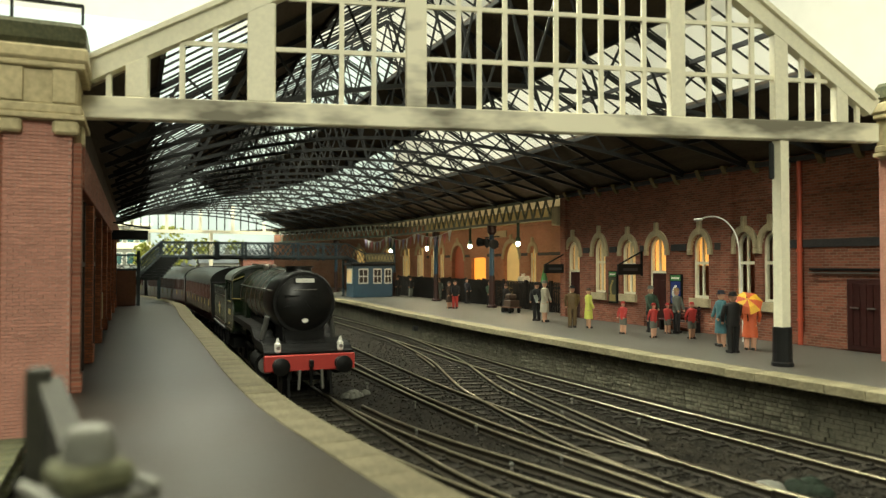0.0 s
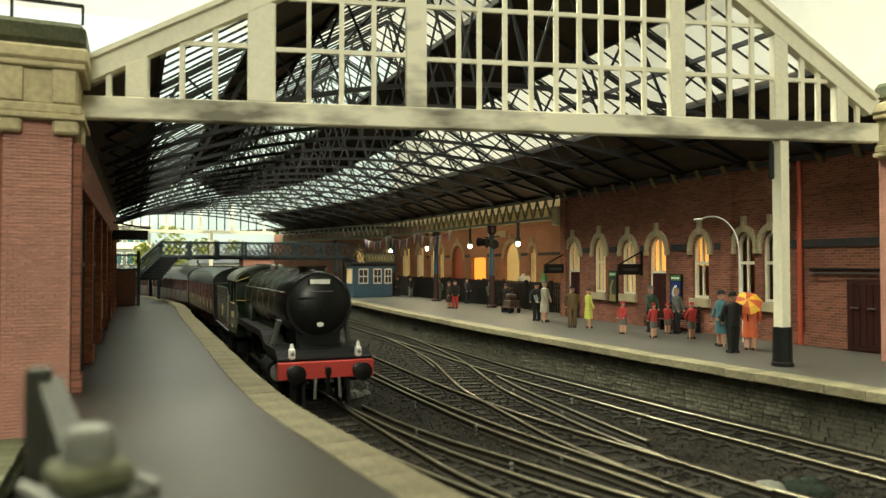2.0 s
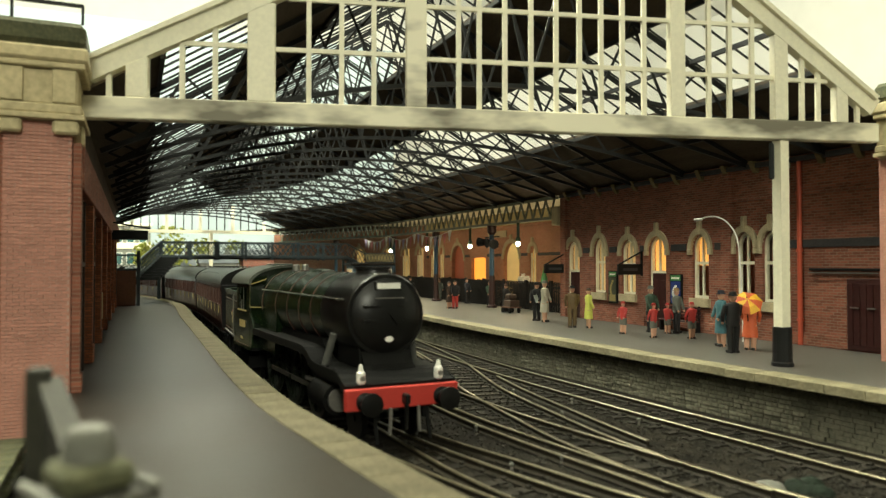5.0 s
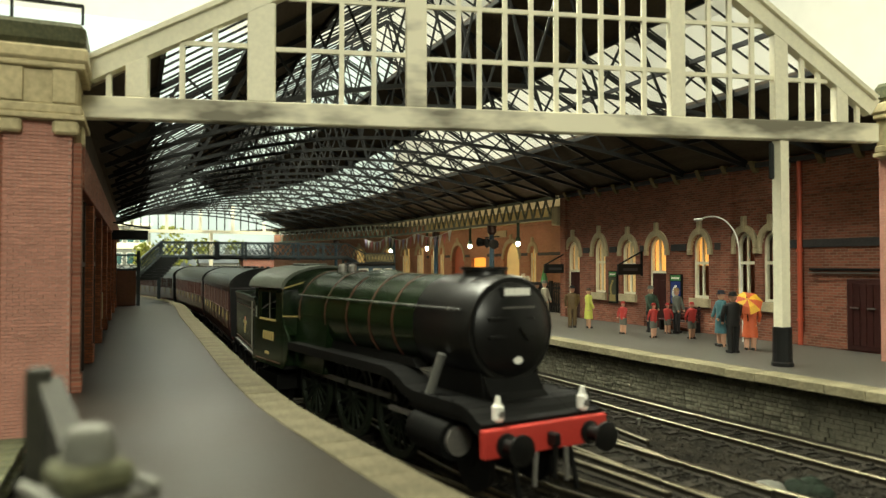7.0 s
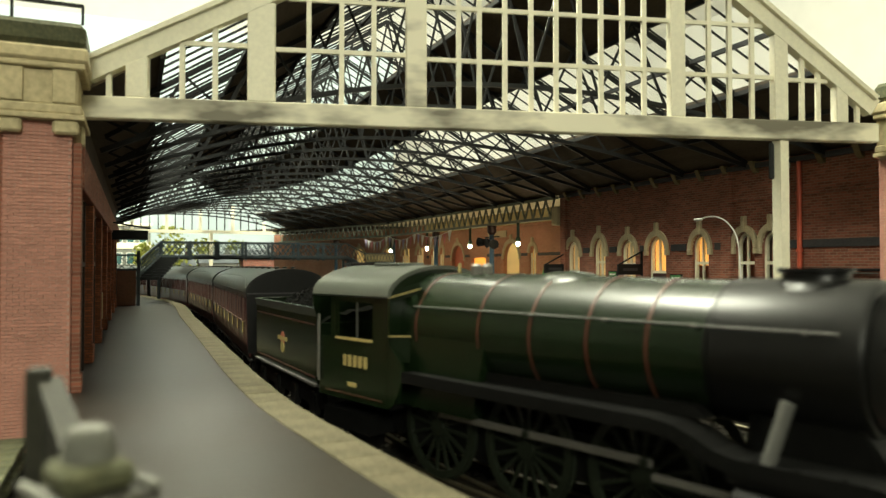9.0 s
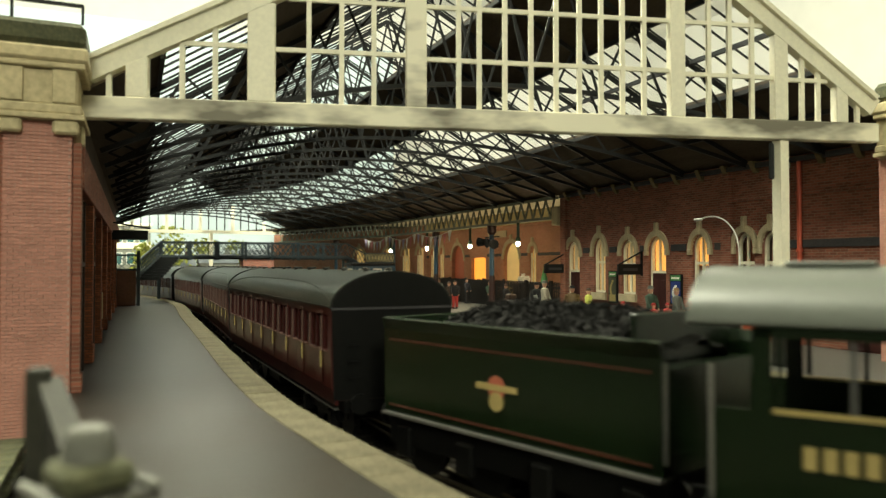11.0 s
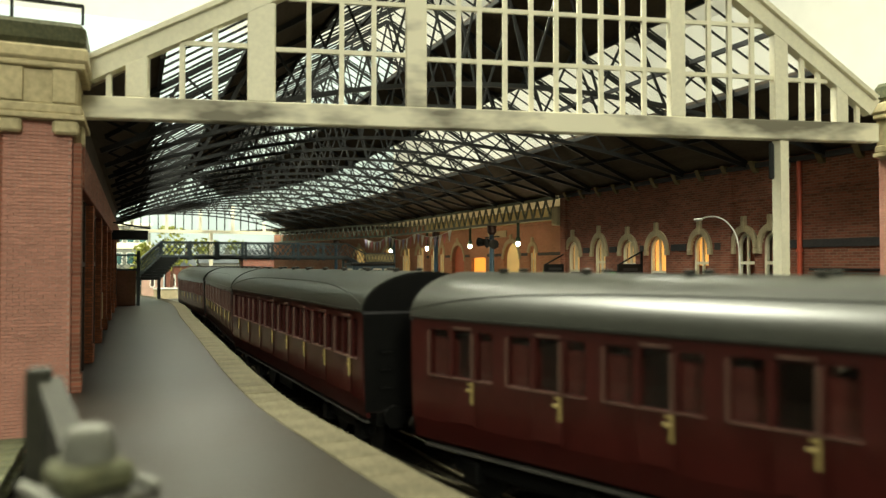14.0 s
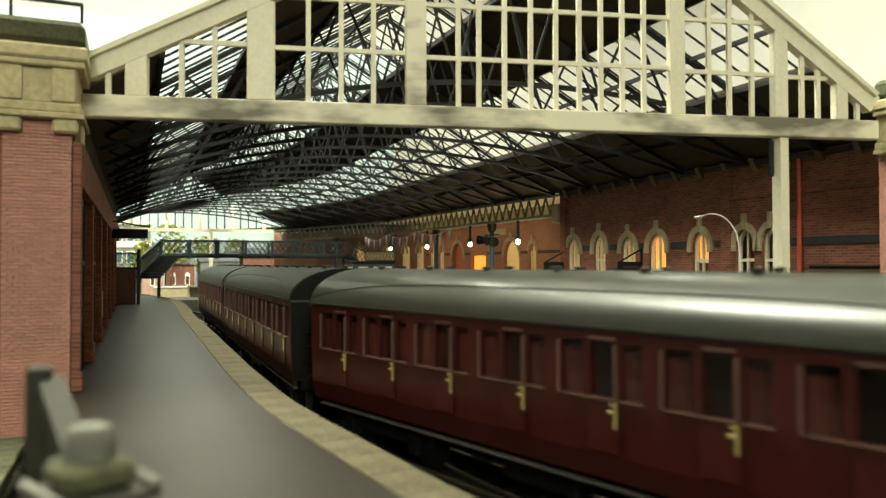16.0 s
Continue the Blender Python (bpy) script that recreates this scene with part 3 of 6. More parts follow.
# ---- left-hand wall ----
# The orange light on the pilasters' faces is put into this brick's colour.
BRICK_ORANGE_LIT = brickwork("lit_orange_brick", (0.30, 0.095, 0.042), (0.13, 0.07, 0.045), plane="both", vary=0.3)


DARK_TIMBER = material("dark_stained_timber", (0.030, 0.016, 0.010), 0.6, vary=0.3, grain=1.2, fine=10, bump=0.15)


def left_wall():
    tagged(part("wall_5", box(B(), -2.2, 19.4, GROUND, -1.3, 60, 6.6), BRICK), "dark red brick wall along the platform", "wall", kind="structure")
    strip = box(B(), -1.298, 19.302, GROUND, -1.223, 60, PLAT - 0.004)
    box(strip, -1.257, 16.8, GROUND, -1.223, 19.301, PLAT - 0.004)
    tagged(part("pavement_1", strip, ASPHALT), "tarmac strip under the wall's bays", "pavement", kind="structure")
    tagged(part("wall_6", box(B(), -1.25, 18.0, 5.62, -1.04, 60, 6.6, 0.02), BRICK), "brick header course over the wall's bays", "wall", kind="structure")
    tagged(part("wall_7", box(B(), -1.9, 18.0, 6.62, -1.3, 60, 8.4), ROOFWOOD), "dark boarded valance over the wall", "valance", kind="structure")
    for i, y in enumerate((23.1, 28.8, 34.5, 40.3, 46.5, 52)):
        t = thing("wall_pilaster_%d" % (60 + i), "brick pilaster with orange light in its colour, between dark bays", "pilaster", kind="structure", at=(-1.2, y, 0))
        part("shaft", box(B(), -0.09, -0.32, PLAT - 0.002, 0.12, 0.32, 5.61, 0.015), BRICK_ORANGE_LIT, t)
        part("base", box(B(), -0.08, -0.38, PLAT - 0.001, 0.16, 0.38, PLAT + 0.5, 0.02), BRICK_ORANGE_LIT, t)
    post = thing("wall_pilaster_70", "dark red brick end pier of the wall", "pilaster", kind="structure", at=(-1.2, 17.8, 0))
    part("shaft", box(B(), -0.055, -0.16, PLAT, 0.13, 0.16, 6.6, 0.02), BRICK, post)
    part("base", box(B(), -0.05, -0.2, PLAT, 0.17, 0.2, PLAT + 0.4, 0.02), BRICK, post)
    for i, y in enumerate((20.4, 25.9, 31.6, 37.4, 43.4, 49.2)):
        d = thing("door_%d" % (70 + i), "dark panelled doorway set back in a bay of the wall", "door", kind="structure", at=(-1.298, y, 0))
        part("door_leaf", box(B(), 0, -1.6, PLAT, 0.06, 1.6, 3.9, 0.01), DARK_TIMBER, d)
        for k in (-0.9, 0, 0.9):
            part("door_post", box(B(), 0, k - 0.07, PLAT, 0.10, k + 0.07, 5.6, 0.01), DARK_TIMBER, d)
        part("fanlight_rail", box(B(), 0, -0.9, 3.9, 0.11, 0.9, 4.02, 0.01), DARK_TIMBER, d)
    part_y = 30.5
    tagged(part("notice_board", box(B(), -1.22, part_y - 0.3, 1.9, -1.1, part_y + 0.3, 2.9, 0.02), GOLD), "small yellow notice on the brick wall", "notice")
    # canopy sign hung from the wall's end
    t = thing("hanging_sign", "dark hanging platform sign on an iron bracket", "sign", at=(-1.35, 41.4, 0))
    part("board", box(B(), 0.05, -0.06, 5.25, 2.0, 0.06, 5.75, 0.02), BLACK, t)
    part("bracket", bar(B(), (0, 0, 6.2), (2.1, 0, 5.85), 0.08), IRON, t)


left_wall()


def stone_pier(name, x0, x1, y0, y1, z0, label):
    """A brick pier with a panelled stone capital."""
    t = thing(name, label, "pier", kind="structure")
    part("core", box(B(), x0 + 0.03, y0 + 0.03, z0, x1 - 0.03, y1, 7.1), MORTAR, t, "mortar between the bricks")
    cap = B()
    p = 0.26
    box(cap, x0 - p, y0 - p, 7.02, x1 + p, y1, 7.14, 0.02)
    box(cap, x0 - p + 0.06, y0 - p + 0.06, 7.14, x1 + p - 0.06, y1, 7.36, 0.04)
    part("lower_moulding", cap, STONE, t)
    part("frieze", box(B(), x0 - 0.1, y0 - 0.1, 7.37, x1 + 0.1, y1, 8.1, 0.02), STONE, t)
    w = (x1 - x0 + 0.2) / 3
    for k in (0, 2):
        a = x0 - 0.1 + k * w
        part("frieze_block", box(B(), a + 0.02, y0 - 0.2, 7.38, a + w - 0.02, y0 - 0.101, 8.09, 0.02), STONE, t)
    for a in (x0 - 0.14, x1 - 0.36):
        part("bracket", box(B(), a, y0 - 0.22, 6.72, a + 0.5, y0 + 0.2, 7.01, 0.05), STONE, t)
    part("side_bracket", box(B(), x1 + 0.001, y0 + 0.3, 6.55, x1 + 0.22, y0 + 0.75, 7.01, 0.05), STONE, t)
    box_c = box(B(), x0 - p, y0 - p, 8.11, x1 + p, y1, 8.24, 0.03)
    box(box_c, x0 - p - 0.05, y0 - p - 0.05, 8.25, x1 + p + 0.05, y1 + 0.1, 8.56, 0.05)
    part("cornice", box_c, STONE, t)
    part("weathered_top", box(B(), x0 - p, y0 - p, 8.57, x1 + p, y1, 9.12, 0.12), MOSS_STONE, t, "mossy weathered top")
    return t


PIER_L = stone_pier("pillar_1", -2.55, -1.26, 17.5, 19.3, GROUND, "red brick pier with buff stone capital")
PIER_R = stone_pier("pillar_2", 19.75, 21.3, 12.9, 14.4, PLAT, "red brick pier with buff stone capital")
tagged(part("wall_8", box(B(), -9, 18.4, GROUND, -2.6, 18.9, 7.3), BRICK), "red brick wall running on from the pier", "wall", kind="structure")


def handrail(t):
    for x in (-2.4, -1.07):
        part("rail_post", bar(B(), (x, 17.4, 9.12), (x, 17.4, 9.52), 0.06), BLACK, t)
    part("top_rail", bar(B(), (-4.5, 17.4, 9.52), (-1.05, 17.4, 9.52), 0.07), BLACK, t)


handrail(PIER_L)
# ---- overall roof ----
RIDGE = 10.15


def roof_h(x):
    """Height of the roof's underside above the rails."""
    if x > 18.0:
        return EYE_H + 5.61 - 0.52 * (x - 18.0)
    return EYE_H + (4.2 + 0.58 * (x + 1.04) if x < RIDGE else 3.4 + 0.66 * (21.35 - x))


def bay_y(k, x):
    """Where bay line k runs, along the skew of the gable."""
    skew = -0.24 * (x - 10.15)
    return 16.6 + k * 3.4 + skew


NBAY = 20


def roof_sheet(name, x0, x1, mat, label, thick=0.12, lift=0.0):
    bm = B()
    rows = []
    for k in range(NBAY + 1):
        r = []
        for x, dz in ((x0, 0), (x1, 0), (x1, thick), (x0, thick)):
            y = bay_y(k, x)
            r.append(bm.verts.new((bend(x, y), y, roof_h(x) + lift + dz)))
        rows.append(r)
    for a, b in zip(rows, rows[1:]):
        for j in range(4):
            bm.faces.new((a[j], b[j], b[(j + 1) % 4], a[(j + 1) % 4]))
    bm.faces.new(rows[0])
    bm.faces.new(rows[-1][::-1])
    bmesh.ops.recalc_face_normals(bm, faces=bm.faces[:])
    return part(name, bm, mat, roof, label)


roof = thing("roof", "long pitched train-shed roof of dark boards and glazed strips", "roof", kind="structure")
for x0, x1 in ((-1.6, 0.68), (3.1, 5.95), (12.0, 14.95), (18.0, 21.45)):
    roof_sheet("boarding", x0, x1, ROOFWOOD, "dark brown boarding")
for x0, x1 in ((0.68, 3.1), (5.95, RIDGE), (RIDGE, 12.0), (14.95, 18.0)):
    g = roof_sheet("glazing", x0, x1, PANE, "clear glazed strip", 0.03)
    g.visible_shadow = False
    # glazing bars up the slope
    bm = B()
    for k in range(NBAY):
        for j in range(4):
            f = k + j / 4
            ya, yb = bay_y(f, x0), bay_y(f, x1)
            bar(bm, (bend(x0, ya), ya, roof_h(x0 + 1e-4) + 0.05), (bend(x1, yb), yb, roof_h(x1 - 1e-4) + 0.05), 0.04, 0.06)
    part("glazing_bars", bm, IRON, roof)


def truss(k):
    """A lattice roof truss: straight rafters over an arched lower chord, with crossed webs."""
    bm = B()

    def P(x, z):
        y = bay_y(k, x)
        return Vector((bend(x, y), y, z))

    def low(x):
        t = (x - RIDGE) / 11.2
        return EYE_H + 3.15 + 2.4 * (1 - t * t) + 0.5 * max(0.0, t) ** 2

    n = 20
    xs = [-0.9 + i * (22.1 / n) for i in range(n + 1)]
    for a, b in zip(xs, xs[1:]):
        if a < RIDGE < b:
            bar(bm, P(a, roof_h(a) - 0.12), P(RIDGE, roof_h(RIDGE) - 0.12), 0.09, 0.15)
            bar(bm, P(RIDGE, roof_h(RIDGE) - 0.12), P(b, roof_h(b) - 0.12), 0.09, 0.15)
        else:
            bar(bm, P(a, roof_h(a) - 0.12), P(b, roof_h(b) - 0.12), 0.09, 0.15)
        bar(bm, P(a, low(a)), P(b, low(b)), 0.12, 0.14)
    for i in range(0, n):
        a, b = xs[i], xs[i + 1]
        if roof_h(a) - low(a) > 0.8 or roof_h(b) - low(b) > 0.8:
            if i % 2:
                bar(bm, P(a, low(a)), P(b, roof_h(b) - 0.15), 0.06, 0.08)
            else:
                bar(bm, P(a, roof_h(a) - 0.15), P(b, low(b)), 0.06, 0.08)
    return part("truss", bm, IRON, roof, "dark iron lattice truss")


for k in range(1, NBAY + 1):
    truss(k)
bm = B()
for x in (0.6, 3.1, 5.95, 8.1, 12.0, 14.95, 16.5, 18.0, 19.6):
    for k in range(NBAY):
        a, b = bay_y(k, x), bay_y(k + 1, x)
        bar(bm, (bend(x, a), a, roof_h(x) - 0.07), (bend(x, b), b, roof_h(x) - 0.07), 0.10, 0.14)
part("purlins", bm, IRON, roof, "dark purlins along the slope")

# ---- glazed gable at the mouth of the shed ----
gable = thing("gable_screen", "cream painted glazed timber gable screen with sooty beam", "gable", at=(-1.06, 18.93, 0, -13.5))
G_L = 20.7


def g_top(u):
    """Outer line of the sloping barge boards."""
    return min(8.75 + 0.506 * u, 8.62 + 0.735 * (G_L - u))


def gable_screen():
    part("beam", box(B(), -0.1, -0.17, 7.37, G_L + 0.1, 0.17, 7.90, 0.03), SOOTY, gable, "cream beam streaked with soot")
    apex = (8.62 + 0.735 * G_L - 8.75) / (0.506 + 0.735)
    for a, b in ((0.0, apex), (G_L, apex)):
        part("barge_board", bar(B(), (a, 0, g_top(a) - 0.28), (b, 0, g_top(b) - 0.28), 0.30, 0.50), CREAM, gable)
        part("capping", bar(B(), (a, -0.1, g_top(a) - 0.02), (b, -0.1, g_top(b) - 0.02), 0.34, 0.12), CREAM, gable)
    posts = [1.13, 3.99, 7.78, 14.81, 17.84, 19.69]
    for u, w in zip(posts, (0.5, 0.66, 0.52, 0.42, 0.40, 0.36)):
        part("post", box(B(), u - w / 2, -0.14, 7.9, u + w / 2, 0.14, g_top(u) - 0.45, 0.02), SOOTY if u == 7.78 else CREAM, gable)
    half = [w / 2 for w in (0.5, 0.66, 0.52, 0.42, 0.40, 0.36)]
    lefts = [0.1] + [u + h for u, h in zip(posts, half)]
    rights = [u - h for u, h in zip(posts, half)] + [G_L - 0.1]
    for a, b, n in zip(lefts, rights, (2, 3, 4, 10, 4, 3, 2)):
        drift = {10: (0.18, 0.06, 0.08, 0.12, 0.14, 0.12, 0.06, 0, -0.05), 4: (0.08, 0.03, 0.04)}.get(n if a > 7 else 0, (0, 0, 0))
        for i in range(1, n):
            u = a + (b - a) * i / n + drift[i - 1]
            part("mullion", box(B(), u - 0.06, -0.05, 7.9, u + 0.06, 0.05, g_top(u) - 0.5), CREAM, gable)
        for z in (9.30 - 0.0135 * (a + b) / 2, 10.49, 11.8, 13.1):
            lo, hi = a, b
            if g_top(a) - 0.6 < z:
                lo = max(lo, (z + 0.6 - 8.75) / 0.506)
            if g_top(b) - 0.6 < z:
                hi = min(hi, G_L - (z + 0.6 - 8.62) / 0.735)
            if hi - lo > 0.3:
                part("transom", box(B(), lo, -0.045, z - 0.055, hi, 0.045, z + 0.055), CREAM, gable)


gable_screen()
# ---- tracks ----
TRAIN = [(-28, 125), (-11.86, 110), (-3.67, 90), (1.38, 75), (4.35, 60), (5.13, 45), (4.92, 30), (4.75, 23.4), (4.97, 19), (5.45, 15), (6.39, 10.9), (7.60, 7.7), (8.45, 4.8), (9.27, 1.8),
         (12.47, -1.5), (16.47, -5), (21.47, -8.5), (27.47, -12), (42.47, -20)]
MAIN = Way(TRAIN)
GAUGE = 1.257 / 2


def rail_line(t, pts, name="rail"):
    """One rail: rusty web with a worn bright head."""
    bm = B()
    sweep(bm, [(p[0], p[1], 0) for p in pts], [(-0.075, -0.165), (0.075, -0.165), (0.03, -0.12), (0.03, -0.035), (-0.03, -0.035), (-0.03, -0.12)], 0)
    sweep(bm, [(p[0], p[1], 0) for p in pts], [(-0.045, -0.034), (0.045, -0.034), (0.045, -0.012), (0.032, 0), (-0.032, 0), (-0.045, -0.012)], 1)
    bmesh.ops.recalc_face_normals(bm, faces=bm.faces[:])
    part(name, bm, [RUST, STEEL], t)


def track(pts, y_near=-6, y_far=62, label="worn railway track with rusty steel rails"):
    t = thing("railway_track", label, "track", "tracks", kind="structure")
    w = Way(pts, 0.5)
    n = int(w.s[-1] / 0.8)
    for off in (-GAUGE, GAUGE):
        rail_line(t, [w.side(i * 0.8, off) for i in range(n)])
    me = mesh_of(box(B(), -0.13, -1.1, -0.285, 0.13, 1.1, -0.168), "sleeper", SLEEPER)
    chair = mesh_of(box(B(), -0.06, -0.12, -0.165, 0.06, 0.12, -0.105, 0.015), "rail_chair", SLEEPER)
    for i in range(int(w.s[-1] / 0.68)):
        s = i * 0.68 + 0.3
        p = w.at(s)
        if y_near < p.y < y_far:
            same("sleeper", me, t, p.x, p.y, random.uniform(-0.012, 0.004), math.degrees(w.turn(s)) + random.uniform(-1.5, 1.5))
            if 8 < p.y < 26:
                for off in (-GAUGE, GAUGE):
                    q = w.side(s, off)
                    same("rail_chair", chair, t, q.x, q.y, 0, math.degrees(w.turn(s)))
    return t


track(TRAIN)
track([(7.5, 75), (9.0, 55), (9.2, 40), (8.85, 28), (8.7, 22), (8.85, 17.5), (9.1, 15), (9.35, 13), (9.75, 10), (10.4, 7), (11.3, 4), (12.6, 1)], 1, 60)
track([(10, 88), (12.6, 66), (13.4, 53), (13.35, 40), (13.1, 31), (12.87, 25), (12.9, 21), (13.05, 16), (13.25, 12.4), (13.4, 10), (13.8, 6), (14.6, 1)], 1, 60)
cross = track([(13.3, 38), (12.9, 34), (12.4, 30.5), (11.85, 27.3), (11.0, 24), (10.25, 20.8), (9.75, 16.7), (9.5, 14.0), (9.6, 11), (9.9, 8)], 12, 33, "curved crossover between the tracks")
# turnout and check rails between the tracks
extra = thing("turnout_rails", "turnout and check rails between the tracks", "rails", kind="structure")
for pts in (((5.4, 21), (5.47, 17.83), (5.53, 15.84), (5.64, 13.39), (5.8, 11.97), (5.98, 10.8), (6.5, 8)),
            ((5.95, 19.9), (6.17, 17.55), (6.63, 15.09), (7.12, 13.4), (7.5, 11.83), (7.8, 10.7), (8.7, 8)),
            ((11.95, 23.27), (11.43, 20.3), (11.1, 17.45), (10.87, 15.54), (10.7, 13.4)),
            ((11.6, 30.4), (11.15, 28.0), (10.75, 26.2)),
            ((7.78, 28.1), (7.79, 22.9), (7.79, 20.4), (7.82, 17.5), (7.95, 15.3), (8.2, 13.2), (8.38, 12.0), (8.6, 10.2))):
    rail_line(extra, [(p.x, p.y) for p in spline([(x, y, 0) for x, y in pts], 0.7)])


HEAP_GREEN = material("mossy_rubble", (0.014, 0.020, 0.014), 0.9, vary=0.5, grain=3, fine=14, bump=0.4, spec=0.1)


def trackside():
    """Point indicators and litter between the tracks."""
    for x, y in ((6.3, 16.5), (7.79, 16.3), (6.97, 12.95), (8.2, 13.03), (11.97, 18.48), (10.65, 16.92), (11.1, 20.5), (7.2, 23.49), (7.5, 19.8), (12.0, 15.41)):
        t = thing("ground_peg", "small pale peg beside the rails", "peg", "pegs between the tracks", at=(x, y, GROUND, random.uniform(0, 90)))
        part("stem", box(B(), -0.03, -0.03, 0, 0.03, 0.03, 0.12, 0.01), GREY_STEEL, t)
        part("head", box(B(), -0.055, -0.045, 0.12, 0.055, 0.045, 0.21, 0.025), LICHEN, t)
    for x, y, sx, m in ((11.5, 9.74, 0.6, HEAP_GREEN), (6.55, 22.3, 0.5, LICHEN), (6.2, 22.0, 0.35, LICHEN)):
        t = thing("stone_heap", "small heap of rubble between the rails", "rubble", "heaps of rubble", at=(x, y, GROUND))
        for k in range(7):
            a = random.uniform(0, 6.28)
            part("lump", lathe(B(), [(0.05, 0), (0.16 * sx / 0.4, 0.05), (0.12 * sx / 0.4, 0.14), (0.02, 0.2)], 7, centre=(0.5 * sx * math.cos(a), 0.45 * sx * math.sin(a), 0)), m, t, smooth=True)
    ob = part("pale_stone", lathe(B(), [(0.3, 0), (0.42, 0.05), (0.36, 0.12), (0.18, 0.17), (0.03, 0.18)], 14, scale=(1, 0.7)), LICHEN, smooth=True)
    tagged(put(ob, 10.74, 10.06, GROUND, 30), "smooth pale stone between the rails", "stone")
    t = thing("equipment_box", "small black box on the platform face", "box", at=(14.35, 37.8, 0.35))
    part("case", box(B(), -0.15, -0.14, -0.05, 0.1, 0.14, 0.22, 0.02), BLACK, t)
    # loose ballast stones
    bm = B()
    for i in range(26000):
        y = 8 + random.random() ** 1.5 * 34
        x = random.uniform(4.0, 14.2)
        r = random.uniform(0.02, 0.065)
        c = Vector((x, y, GROUND + r * 0.3))
        v = [bm.verts.new(c + Vector((random.uniform(-r, r), random.uniform(-r, r), random.uniform(0, r * 1.3)))) for _ in range(4)]
        for f in ((0, 1, 2), (0, 2, 3), (0, 3, 1), (1, 3, 2)):
            bm.faces.new([v[j] for j in f])
    bmesh.ops.recalc_face_normals(bm, faces=bm.faces[:])
    tagged(part("loose_ballast", bm, STONES), "scattered dark ballast stones", "ballast", kind="stuff")


STONES = material("ballast_stones", (0.034, 0.032, 0.026), 0.9, vary=0.6, grain=1.5, fine=9, bump=0.2, spec=0.1)
trackside()

# ---- rolling stock: front towards +x, origin on the rail heads at the middle ----
COACH_L, COACH_W, COACH_GAP = 14.36, 2.80, 1.37
LOCO_L, TENDER_L = 12.6, 5.95
SEAT_RED = material("red_moulded_interior", (0.16, 0.035, 0.032), 0.6, vary=0.25, grain=0.9, fine=6, bump=0)
SEAT = material("seat_cloth", (0.12, 0.05, 0.025), 0.8, vary=0.2, bump=0)
FRAME_WOOD = material("droplight_wood", (0.105, 0.055, 0.040), 0.5, vary=0.2, bump=0)
FOOT = material("footboard_grey", (0.08, 0.076, 0.068), 0.5, vary=0.2, bump=0)


def wheelset(parent, x, r, tread=0.10, name="wheelset"):
    bm = B()
    for s in (-1, 1):
        y = s * 0.66
        lathe(bm, [(r * 1.06, -0.02), (r * 1.06, 0.02), (r, 0.03), (r, 0.12), (r * 0.82, 0.12), (r * 0.8, 0.08), (0.1, 0.08), (0.1, 0.14)], 18, centre=(x, y, r), axis="y", scale=(1, 1))
    tube(bm, (x, -0.7, r), (x, 0.7, r), 0.08, n=8)
    return part(name, bm, LOCO_BLACK, parent, smooth=True)


